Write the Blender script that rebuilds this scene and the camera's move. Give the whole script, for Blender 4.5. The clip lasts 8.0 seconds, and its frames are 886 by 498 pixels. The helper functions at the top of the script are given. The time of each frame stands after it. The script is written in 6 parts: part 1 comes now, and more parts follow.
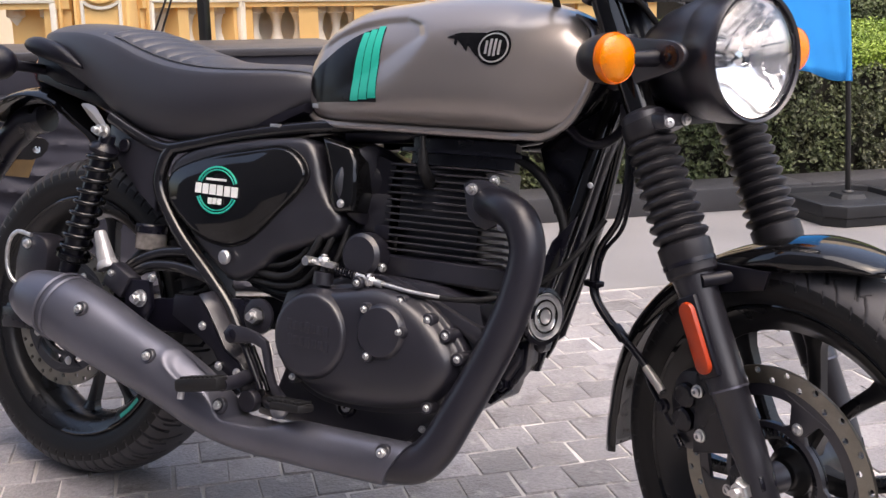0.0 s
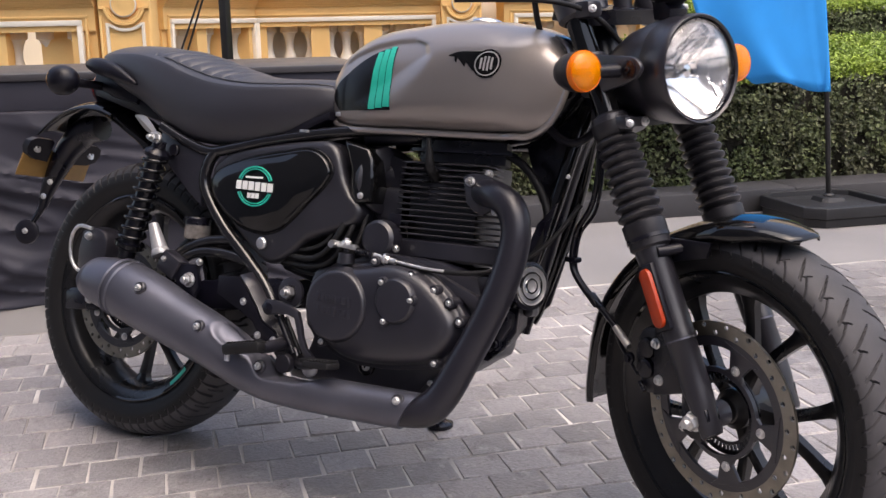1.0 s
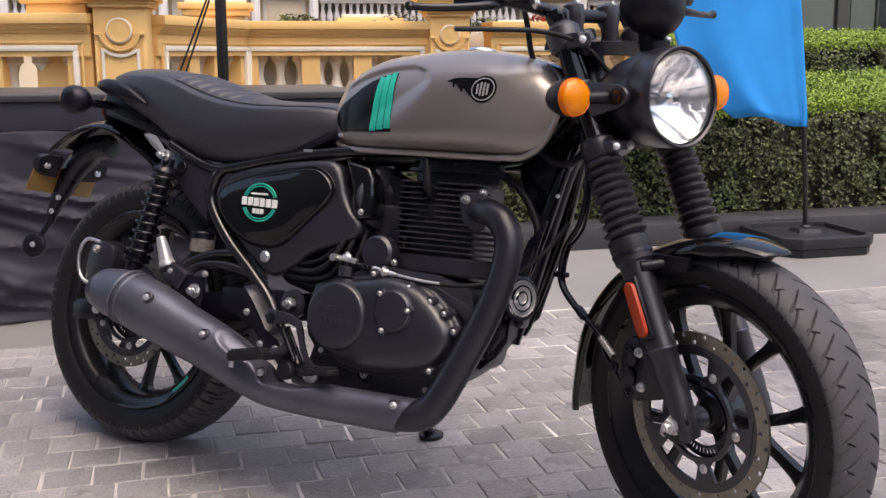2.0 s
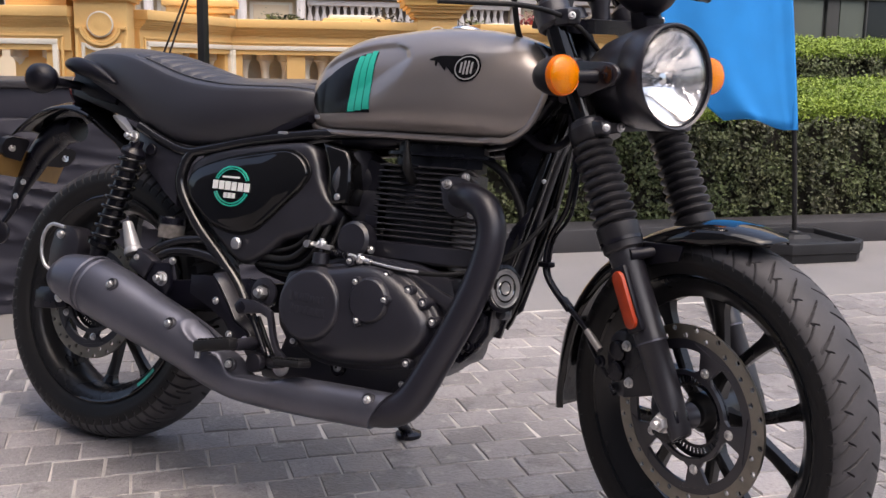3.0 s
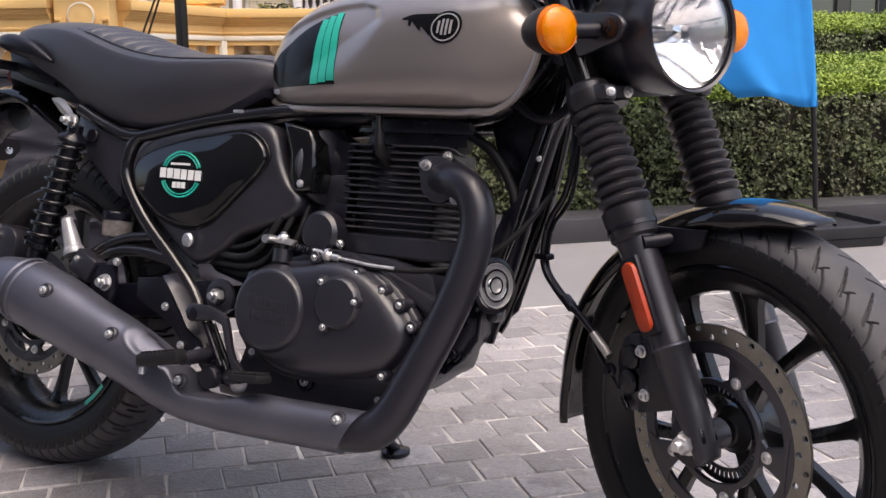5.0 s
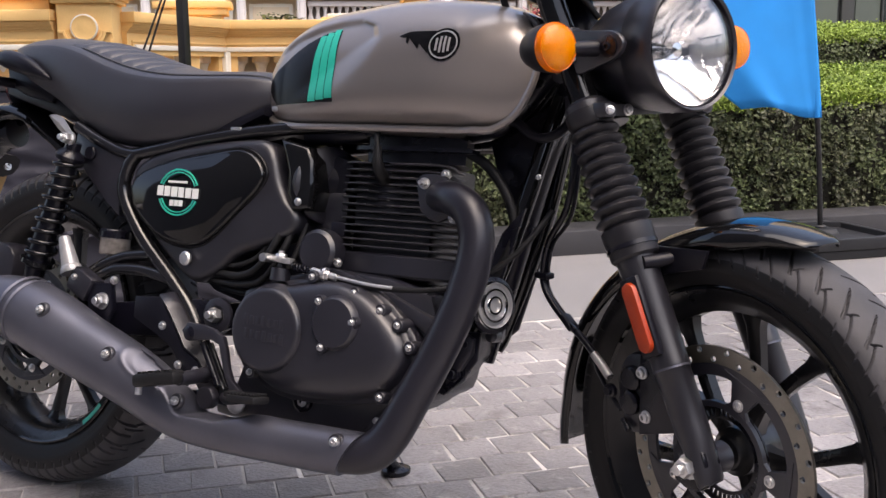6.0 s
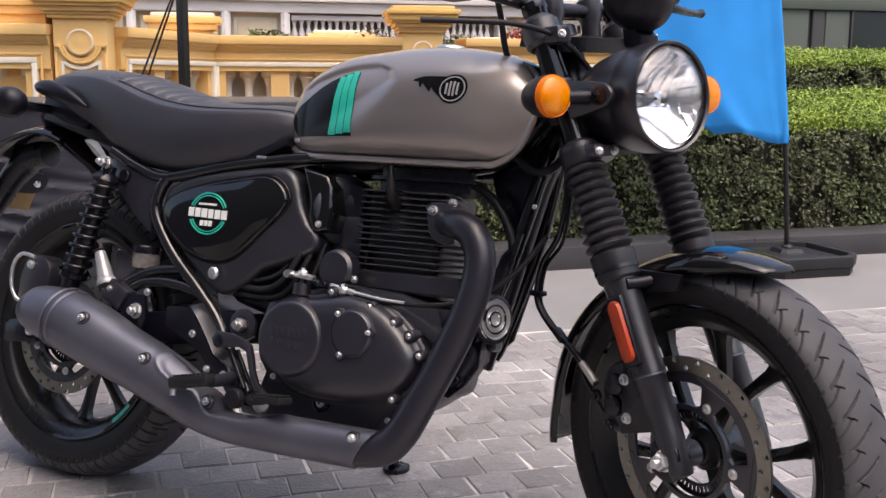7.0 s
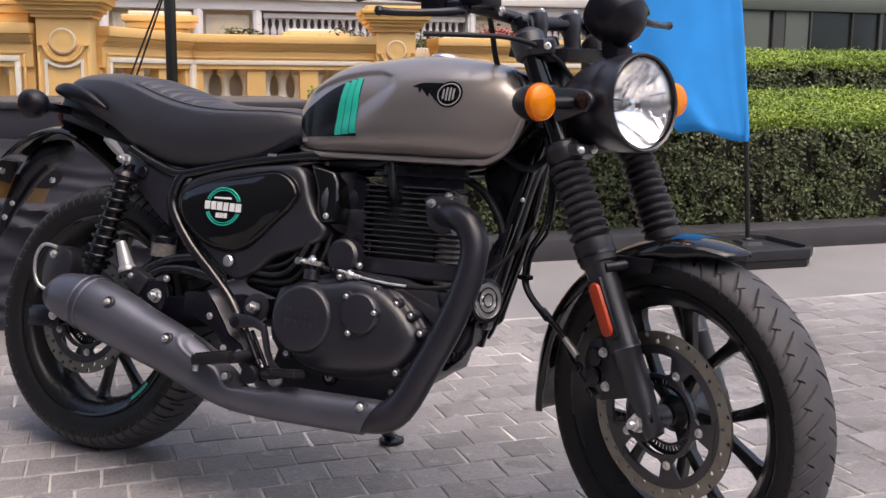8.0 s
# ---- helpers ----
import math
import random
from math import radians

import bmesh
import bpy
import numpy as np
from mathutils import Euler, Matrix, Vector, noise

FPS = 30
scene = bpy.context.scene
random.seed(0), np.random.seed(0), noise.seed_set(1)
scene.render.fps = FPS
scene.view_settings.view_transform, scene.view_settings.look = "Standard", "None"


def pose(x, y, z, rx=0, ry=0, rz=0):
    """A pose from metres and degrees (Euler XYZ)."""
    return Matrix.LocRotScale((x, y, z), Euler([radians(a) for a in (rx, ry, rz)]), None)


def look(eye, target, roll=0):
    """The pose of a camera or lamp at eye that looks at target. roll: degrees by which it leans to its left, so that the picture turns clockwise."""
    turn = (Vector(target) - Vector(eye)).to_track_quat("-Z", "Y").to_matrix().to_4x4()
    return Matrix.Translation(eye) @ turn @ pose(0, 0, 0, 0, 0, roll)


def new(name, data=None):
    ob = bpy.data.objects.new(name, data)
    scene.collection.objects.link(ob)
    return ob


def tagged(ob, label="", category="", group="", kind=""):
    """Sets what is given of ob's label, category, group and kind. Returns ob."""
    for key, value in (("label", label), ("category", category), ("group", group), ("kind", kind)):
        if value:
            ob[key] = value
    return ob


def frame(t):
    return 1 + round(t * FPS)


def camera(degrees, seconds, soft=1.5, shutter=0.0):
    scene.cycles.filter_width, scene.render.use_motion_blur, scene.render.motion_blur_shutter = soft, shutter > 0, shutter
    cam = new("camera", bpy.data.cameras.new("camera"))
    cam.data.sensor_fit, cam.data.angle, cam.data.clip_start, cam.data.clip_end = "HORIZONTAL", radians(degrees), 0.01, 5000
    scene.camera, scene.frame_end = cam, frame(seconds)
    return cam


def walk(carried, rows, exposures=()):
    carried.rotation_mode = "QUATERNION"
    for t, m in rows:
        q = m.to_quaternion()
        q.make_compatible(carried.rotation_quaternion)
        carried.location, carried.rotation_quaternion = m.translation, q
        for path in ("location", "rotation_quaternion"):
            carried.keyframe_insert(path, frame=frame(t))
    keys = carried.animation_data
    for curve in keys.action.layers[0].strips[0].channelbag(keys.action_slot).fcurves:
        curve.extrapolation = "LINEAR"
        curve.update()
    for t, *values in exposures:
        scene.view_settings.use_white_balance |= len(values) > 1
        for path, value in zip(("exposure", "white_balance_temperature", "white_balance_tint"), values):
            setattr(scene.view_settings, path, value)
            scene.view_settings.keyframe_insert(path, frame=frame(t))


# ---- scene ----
cam = camera(46.0, 8.0)
PATH = [
    (0, (1.6068, -1.3300, 0.9066), (0.6290, 0.3537, 0.4493), -0.62),
    (0.5, (1.7224, -1.4368, 0.9139), (0.7222, 0.2352, 0.4622), -0.79),
    (1, (1.7743, -1.6014, 0.9188), (0.7789, 0.0799, 0.4918), -1.16),
    (1.5, (1.8139, -1.7201, 0.9188), (0.8301, -0.0236, 0.5262), -0.82),
    (3, (1.7756, -1.6317, 0.8499), (0.8268, 0.0940, 0.5009), 0.84),
    (3.5, (1.7435, -1.5324, 0.8181), (0.8043, 0.1982, 0.4677), 0.71),
    (4, (1.7112, -1.4513, 0.8055), (0.7700, 0.2760, 0.4439), 0.30),
    (4.5, (1.6851, -1.4001, 0.7974), (0.7323, 0.3200, 0.4322), -0.21),
    (6, (1.6835, -1.3467, 0.8114), (0.7097, 0.3658, 0.4665), -0.72),
    (6.5, (1.7046, -1.4233, 0.8335), (0.7451, 0.2991, 0.4977), -0.26),
    (7, (1.7345, -1.5513, 0.8638), (0.8034, 0.1886, 0.5383), 0.29),
    (7.5, (1.7551, -1.6462, 0.8711), (0.8525, 0.1095, 0.5501), 0.61),
    (8, (1.7781, -1.7636, 0.8836), (0.9063, 0.0054, 0.5512), 0.49),
]
walk(cam, [(t, look(eye, target, roll)) for t, eye, target, roll in PATH], exposures=[(0.0, 1.39, 7000, 15), (0.8, 1.21, 7000, 15), (1.5, 1.10, 7000, 15), (3.2, 1.01, 7000, 15), (4.5, 1.12, 7000, 15), (6.0, 1.21, 7000, 15), (7.0, 1.13, 7000, 15), (8.0, 1.01, 7000, 15)])

# ---- light ----
SUN_UP, SUN_TURN = radians(70), radians(118)
world = bpy.data.worlds.new("sky")
scene.world = world
world.use_nodes = True
sky = world.node_tree.nodes.new("ShaderNodeTexSky")
sky.sky_type, sky.sun_disc = "NISHITA", False
sky.sun_elevation, sky.sun_rotation = SUN_UP, SUN_TURN
sky.air_density, sky.dust_density, sky.ozone_density = 1.0, 4.0, 1.0
world.node_tree.links.new(sky.outputs[0], world.node_tree.nodes["Background"].inputs[0])
world.node_tree.nodes["Background"].inputs[1].default_value = 0.15
sun = new("sun", bpy.data.lights.new("sun", "SUN"))
sun.data.energy, sun.data.angle, sun.data.color = 1.15, radians(80), (1.0, 0.975, 0.935)
sun_way = Vector((math.sin(SUN_TURN) * math.cos(SUN_UP), math.cos(SUN_TURN) * math.cos(SUN_UP), math.sin(SUN_UP)))
sun.matrix_world = look(sun_way * 20, (0, 0, 0))


# ---- materials ----
def material(name, colour, rough=0.5, metal=0.0, vary=0.15, scale=20.0, bump=0.0, bump_scale=120.0, spread=0.1, coat=0.0, second=None, piece=0.0, island=0.0, fine=None, shine=0.5, clearness=0.0, laid=False, bloom=None):
    """Principled surface with a broad and a fine variation of colour, roughness and relief."""
    mat = bpy.data.materials.new(name)
    mat.use_nodes = True
    tree = mat.node_tree
    node, link = tree.nodes, tree.links
    bsdf = node["Principled BSDF"]
    place = node.new("ShaderNodeNewGeometry" if laid else "ShaderNodeTexCoord")
    spot = place.outputs["Position" if laid else "Object"]
    broad = node.new("ShaderNodeTexNoise")
    broad.inputs["Scale"].default_value, broad.inputs["Detail"].default_value = scale, 4.0
    link.new(spot, broad.inputs["Vector"])
    small = node.new("ShaderNodeTexNoise")
    small.inputs["Scale"].default_value, small.inputs["Detail"].default_value = bump_scale, 5.0
    link.new(spot, small.inputs["Vector"])
    ramp = node.new("ShaderNodeMapRange")
    ramp.inputs["From Min"].default_value, ramp.inputs["From Max"].default_value = 0.3, 0.7
    ramp.inputs["To Min"].default_value, ramp.inputs["To Max"].default_value = 0.0, 1.0
    link.new(broad.outputs[0], ramp.inputs["Value"])
    mix = node.new("ShaderNodeMix")
    mix.data_type = "RGBA"
    dark = second or tuple(c * (1 - vary) for c in colour)
    light = colour if second else tuple(min(1, c * (1 + vary)) for c in colour)
    mix.inputs["A"].default_value, mix.inputs["B"].default_value = (*dark, 1), (*light, 1)
    link.new(ramp.outputs[0], mix.inputs["Factor"])
    out = mix.outputs["Result"]
    hue = node.new("ShaderNodeHueSaturation")
    link.new(out, hue.inputs["Color"])
    value = node.new("ShaderNodeMath")
    value.operation = "MULTIPLY_ADD"
    link.new(small.outputs[0], value.inputs[0])
    value.inputs[1].default_value = vary if fine is None else fine
    value.inputs[2].default_value = 1 - (vary if fine is None else fine) / 2
    last = value.outputs[0]
    if piece:
        info = node.new("ShaderNodeObjectInfo")
        more = node.new("ShaderNodeMath")
        more.operation = "MULTIPLY_ADD"
        link.new(info.outputs["Random"], more.inputs[0])
        more.inputs[1].default_value, more.inputs[2].default_value = piece, 1 - piece / 2
        both = node.new("ShaderNodeMath")
        both.operation = "MULTIPLY"
        link.new(last, both.inputs[0]), link.new(more.outputs[0], both.inputs[1])
        last = both.outputs[0]
    if island:
        info = node.new("ShaderNodeNewGeometry")
        more = node.new("ShaderNodeMath")
        more.operation = "MULTIPLY_ADD"
        link.new(info.outputs["Random Per Island"], more.inputs[0])
        more.inputs[1].default_value, more.inputs[2].default_value = island, 1 - island / 2
        both = node.new("ShaderNodeMath")
        both.operation = "MULTIPLY"
        link.new(last, both.inputs[0]), link.new(more.outputs[0], both.inputs[1])
        last = both.outputs[0]
    link.new(last, hue.inputs["Value"])
    paint = hue.outputs[0]
    if bloom:
        # pale mineral bloom and dark grime in ragged patches
        for tint, size, low, high, much in bloom:
            ragged = node.new("ShaderNodeTexNoise")
            ragged.inputs["Scale"].default_value, ragged.inputs["Detail"].default_value, ragged.inputs["Roughness"].default_value = size, 8.0, 0.72
            link.new(spot, ragged.inputs["Vector"])
            mask = node.new("ShaderNodeMapRange")
            mask.inputs["From Min"].default_value, mask.inputs["From Max"].default_value, mask.inputs["To Max"].default_value = low, high, much
            link.new(ragged.outputs[0], mask.inputs["Value"])
            cover = node.new("ShaderNodeMix")
            cover.data_type = "RGBA"
            cover.inputs["B"].default_value = (*tint, 1)
            link.new(mask.outputs[0], cover.inputs["Factor"])
            link.new(paint, cover.inputs["A"])
            paint = cover.outputs["Result"]
    link.new(paint, bsdf.inputs["Base Color"])
    gloss = node.new("ShaderNodeMapRange")
    gloss.inputs["To Min"].default_value, gloss.inputs["To Max"].default_value = max(0.02, rough - spread), min(1, rough + spread)
    link.new(broad.outputs[0], gloss.inputs["Value"])
    link.new(gloss.outputs[0], bsdf.inputs["Roughness"])
    bsdf.inputs["Metallic"].default_value = metal
    bsdf.inputs["Coat Weight"].default_value = coat
    bsdf.inputs["Specular IOR Level"].default_value = shine
    bsdf.inputs["Transmission Weight"].default_value = clearness
    bsdf.inputs["Coat Roughness"].default_value = 0.04
    if bump:
        relief = node.new("ShaderNodeBump")
        relief.inputs["Strength"].default_value, relief.inputs["Distance"].default_value = 1.0, bump
        link.new(small.outputs[0], relief.inputs["Height"])
        link.new(relief.outputs[0], bsdf.inputs["Normal"])
    return mat


def clear(name, colour, rough=0.02, ior=1.45):
    mat = bpy.data.materials.new(name)
    mat.use_nodes = True
    b = mat.node_tree.nodes["Principled BSDF"]
    b.inputs["Base Color"].default_value = (*colour, 1)
    b.inputs["Roughness"].default_value, b.inputs["IOR"].default_value = rough, ior
    b.inputs["Transmission Weight"].default_value = 1.0
    return mat


TANK_GREY = material("tank_grey_metallic", (0.27, 0.24, 0.225), 0.34, 0.55, 0.04, 6, 0.00004, 2500, 0.03, 0.75, fine=0.25)
GLOSS = material("gloss_black_paint", (0.004, 0.004, 0.0045), 0.06, 0.0, 0.2, 9, 0, 100, 0.03)
SATIN = material("satin_black_enamel", (0.0044, 0.0042, 0.0084), 0.28, 0.0, 0.25, 14, 0.00006, 900, 0.08, shine=0.4)
MATTE = material("matte_black_casting", (0.0135, 0.0130, 0.0192), 0.36, 0.0, 0.22, 10, 0.00014, 1200, 0.08, shine=0.8)
PLASTIC = material("black_moulded_plastic", (0.0056, 0.0053, 0.0094), 0.38, 0.0, 0.2, 16, 0.0001, 700, 0.1, shine=0.28)
EXHAUST = material("black_ceramic_exhaust", (0.015, 0.0145, 0.021), 0.34, 0.1, 0.15, 7, 0.00006, 900, 0.06, shine=0.5)
HORN = material("grey_plated_horn", (0.36, 0.36, 0.37), 0.32, 0.4, 0.1, 40)
SHIELD = material("grey_black_heat_shield", (0.104, 0.106, 0.132), 0.38, 0.65, 0.15, 7, 0.00006, 900, 0.06, shine=0.7)
RUBBER = material("tyre_rubber", (0.0112, 0.0110, 0.0122), 0.5, 0.0, 0.25, 18, 0.0002, 500, 0.1, second=(0.008, 0.0078, 0.0084), shine=0.28)
# Dusty grey, made paler for sky light on the upturned tread.
TREAD = material("dusty_skylit_tread_rubber", (0.062, 0.060, 0.066), 0.65, 0.0, 0.2, 22, 0.0003, 500, 0.1, second=(0.040, 0.039, 0.042), shine=0.4)
BELLOWS = material("gaiter_rubber", (0.0125, 0.0118, 0.0150), 0.45, 0.0, 0.2, 20, 0.0001, 600, 0.08, shine=0.42)
TUBE = material("gloss_black_frame_enamel", (0.008, 0.0078, 0.0095), 0.19, 0.0, 0.2, 9, 0.00003, 300, 0.06, shine=0.7)
FIN_PAINT = material("black_finned_casting", (0.026, 0.025, 0.029), 0.33, 0.0, 0.2, 12, 0.0001, 900, 0.06, shine=0.8)
COVER = material("black_side_cover", (0.0155, 0.015, 0.0205), 0.38, 0.0, 0.2, 16, 0.0001, 700, 0.08, shine=0.75)
FORK_PAINT = material("satin_fork_paint", (0.0135, 0.0132, 0.0180), 0.36, 0.0, 0.15, 10, 0.00006, 900, 0.06, shine=0.6)
VINYL = material("seat_vinyl", (0.0225, 0.0222, 0.030), 0.44, 0.0, 0.12, 9, 0.00018, 900, 0.06, shine=0.7)
THREAD = material("seat_piping", (0.05, 0.05, 0.055), 0.6, 0.0, 0.1, 60)
STEEL = material("zinc_plated_steel", (0.70, 0.69, 0.68), 0.40, 1.0, 0.15, 90, 0.0001, 900, 0.1)
CHROME = material("chrome", (0.75, 0.75, 0.74), 0.07, 1.0, 0.05, 30, 0, 100, 0.03)
DISC = material("brake_disc_steel", (0.27, 0.25, 0.212), 0.42, 1.0, 0.18, 30, 0.0002, 400, 0.1)
ALLOY = material("black_alloy_wheel", (0.009, 0.009, 0.0102), 0.28, 0.1, 0.2, 12, 0.00005, 900, 0.06)
TEAL = material("teal_decal", (0.0, 0.42, 0.31), 0.3, 0.0, 0.06, 12)
SILVER = material("silver_decal", (0.5, 0.48, 0.46), 0.35, 0.5, 0.08, 12)
WHITE_MARK = material("white_decal", (0.75, 0.76, 0.75), 0.4, 0.0, 0.05, 30)
BLACK_MARK = material("black_decal", (0.006, 0.0058, 0.0065), 0.24, 0.0, 0.1, 30, shine=0.2)
ORANGE = material("orange_reflector", (0.36, 0.032, 0.002), 0.35, 0.0, 0.1, 60, 0.0003, 500, 0.05)
TAIL_RED = material("red_tail_lens", (0.16, 0.006, 0.006), 0.15, 0.0, 0.1, 40, 0.0003, 400)
PLATE = material("plate_yellow", (0.30, 0.17, 0.05), 0.45, 0.0, 0.12, 30)
FLUID = material("brake_fluid_pot", (0.17, 0.155, 0.145), 0.2, 0.0, 0.3, 60)
GLASS = clear("headlamp_glass", (1, 1, 1))
AMBER_RIM = material("dark_amber_edge", (0.75, 0.16, 0.0), 0.15, 0.0, 0.10, 40, 0.0004, 200, 0.03)
AMBER = material("amber_lens", (1.0, 0.36, 0.0), 0.06, 0.0, 0.10, 40, 0.0009, 200, 0.03, clearness=0.55)
BOWL = material("amber_bowl", (0.95, 0.90, 0.7), 0.2, 0.0, 0.1, 60, 0.0006, 300, 0.1)
MIRROR = material("lamp_reflector", (0.88, 0.88, 0.88), 0.15, 1.0, 0.05, 20, 0, 100, 0.02)
WEAR = [((0.52, 0.49, 0.46), 22.0, 0.56, 0.72, 0.7), ((0.07, 0.06, 0.052), 9.0, 0.54, 0.70, 0.75), ((0.05, 0.045, 0.04), 60.0, 0.60, 0.68, 0.7)]
SETT = material("granite_sett", (0.338, 0.320, 0.322), 0.40, 0.0, 0.2, 0.9, 0.0032, 150, 0.12, second=(0.150, 0.138, 0.134), shine=0.8, piece=0.45, fine=1.0, laid=True, bloom=WEAR)
SETT_REST = material("granite_setts", (0.338, 0.320, 0.322), 0.40, 0.0, 0.2, 0.9, 0.0032, 150, 0.12, second=(0.150, 0.138, 0.134), shine=0.8, island=0.45, fine=1.0, laid=True, bloom=WEAR)
JOINT = material("sett_joint", (0.70, 0.66, 0.62), 0.9, 0.0, 0.2, 2.6, 0.002, 150, 0.05, second=(0.13, 0.12, 0.11), laid=True)
ROAD = material("worn_roadway", (0.20, 0.192, 0.19), 0.8, 0.0, 0.12, 1.6, 0.0012, 300, 0.08, fine=0.25)
KERB = material("dark_kerb_granite", (0.036, 0.035, 0.038), 0.6, 0.0, 0.15, 6, 0.0008, 250, 0.1, fine=0.3)
SOIL = material("garden_soil", (0.06, 0.045, 0.03), 0.95, 0.0, 0.3, 8, 0.01, 60)
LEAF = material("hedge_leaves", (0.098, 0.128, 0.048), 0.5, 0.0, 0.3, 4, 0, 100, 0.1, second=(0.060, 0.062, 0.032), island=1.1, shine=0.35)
# Young leaves with the sunlit top's brightness mixed into their colour.
LEAF_TOP = material("lit_young_hedge_leaves", (0.235, 0.32, 0.044), 0.55, 0.0, 0.3, 3, 0, 100, 0.1, second=(0.14, 0.215, 0.03), island=0.8, shine=0.35)
LEAF_DULL = material("dull_shrub_leaves", (0.15, 0.17, 0.055), 0.55, 0.0, 0.3, 5, 0, 100, 0.1, second=(0.09, 0.095, 0.04), island=0.9, shine=0.3)
LEAF_DRY = material("dry_shrub_leaves", (0.16, 0.14, 0.09), 0.6, 0.0, 0.3, 5, 0, 100, 0.1, second=(0.09, 0.075, 0.06), island=0.9, shine=0.3)
LEAF_RED = material("red_flower_leaves", (0.25, 0.03, 0.035), 0.5, 0.0, 0.3, 5, 0, 100, 0.1, island=0.9)
# Near black, so that the hedge core reads as shaded inside.
TWIG = material("shade_dark_twigs", (0.022, 0.019, 0.012), 0.9, 0.0, 0.3, 9, 0.004, 60)
STUCCO = material("yellow_stucco", (0.79, 0.50, 0.19), 0.8, 0.0, 0.08, 2.2, 0.0008, 120, 0.08, fine=0.12)
TRIM = material("white_stucco_trim", (0.80, 0.74, 0.62), 0.75, 0.0, 0.08, 3, 0.0008, 120, 0.08, fine=0.1)
CREAM = material("cream_facade_paint", (0.76, 0.62, 0.43), 0.8, 0.0, 0.08, 1.2, 0.0008, 90, 0.08, fine=0.1)
PALE_TRIM = material("pale_villa_paint", (0.76, 0.71, 0.68), 0.75, 0.0, 0.06, 2, 0.0008, 90, 0.08, fine=0.08)
# Dark brown carries the shade behind the villa's balusters.
RECESS = material("recess_shade_brown", (0.16, 0.13, 0.11), 0.85, 0.0, 0.1, 3, 0.0008, 90)
CAP_ORANGE = material("ochre_stucco_cap", (0.72, 0.44, 0.14), 0.8, 0.0, 0.1, 3, 0.0008, 120, 0.08, fine=0.12)
DIM_GLASS = material("dark_window_glass", (0.013, 0.0165, 0.014), 0.25, 0.0, 0.2, 2, 0, 100, 0.05, shine=0.25)
GREY_PANEL = material("grey_cladding", (0.035, 0.037, 0.034), 0.7, 0.0, 0.12, 1.5, 0.0005, 60, 0.1)
PALE_PANEL = material("pale_cladding", (0.072, 0.088, 0.072), 0.7, 0.0, 0.1, 1.5, 0.0005, 60, 0.1)
FLAG = material("blue_flag_cloth", (0.004, 0.255, 0.69), 0.75, 0.0, 0.08, 4, 0.0004, 900, 0.05)
BASE = material("black_plastic_base", (0.012, 0.012, 0.0135), 0.5, 0.0, 0.2, 7, 0.0004, 300, 0.1)
CLOTH = material("black_table_cloth", (0.030, 0.0295, 0.041), 0.62, 0.0, 0.2, 3, 0.0006, 500, 0.08, shine=0.3)
BOARD = material("black_table_board", (0.038, 0.036, 0.04), 0.4, 0.0, 0.2, 3, 0.0003, 300, 0.1)
# Invented wall colour, chosen for its reflections on the bike.
FRONT_WALL = material("unseen_wall_stucco", (0.080, 0.087, 0.110), 0.8, 0.0, 0.15, 0.8, 0.001, 60, 0.1)
POLE = material("black_steel_pole", (0.010, 0.0095, 0.010), 0.35, 0.0, 0.2, 8, 0, 100, 0.08)


# ---- mesh helpers ----
def frame_of(way):
    way = Vector(way).normalized()
    side = way.orthogonal().normalized()
    return side, way.cross(side), way


def curve_points(points, steps):
    """Catmull-Rom curve through points of any dimension."""
    p = [Vector(q) for q in points]
    if steps < 2 or len(p) < 3:
        return p
    p = [p[0] * 2 - p[1]] + p + [p[-1] * 2 - p[-2]]
    out = []
    for i in range(1, len(p) - 2):
        for k in range(steps):
            t = k / steps
            out.append(0.5 * (2 * p[i] + (p[i + 1] - p[i - 1]) * t + (2 * p[i - 1] - 5 * p[i] + 4 * p[i + 1] - p[i + 2]) * t * t
                              + (3 * p[i] - p[i - 1] - 3 * p[i + 1] + p[i + 2]) * t ** 3))
    return out + [p[-2]]


def loft(bm, rings, cap=True, close=True):
    """Skin over rings of equally many points."""
    rows = [[bm.verts.new(v) for v in ring] for ring in rings]
    n = len(rows[0])
    for a, b in zip(rows, rows[1:]):
        for i in range(n if close else n - 1):
            bm.faces.new((a[i], a[(i + 1) % n], b[(i + 1) % n], b[i]))
    if cap and close:
        bm.faces.new(rows[0][::-1])
        bm.faces.new(rows[-1])
    return bm


def tube(points, radius, n=12, steps=6, bm=None, cap=True):
    """Round bar along a smooth line; radius is one number or one for each point."""
    bm = bm or bmesh.new()
    radii = [radius] * len(points) if isinstance(radius, (int, float)) else radius
    line = curve_points([(*p, r) for p, r in zip(points, radii)] if len(points) < 3 else [Vector((*p, r)) for p, r in zip(points, radii)], steps)
    line = [Vector(q) for q in line]
    spots, rads = [Vector(q[:3]) for q in line], [q[3] for q in line]
    ways = [(spots[min(i + 1, len(spots) - 1)] - spots[max(i - 1, 0)]).normalized() for i in range(len(spots))]
    side = ways[0].orthogonal().normalized()
    rings = []
    for q, w, r in zip(spots, ways, rads):
        side = (side - w * side.dot(w)).normalized()
        up = w.cross(side)
        rings.append([q + (side * math.cos(a) + up * math.sin(a)) * r for a in [2 * math.pi * k / n for k in range(n)]])
    return loft(bm, rings, cap)


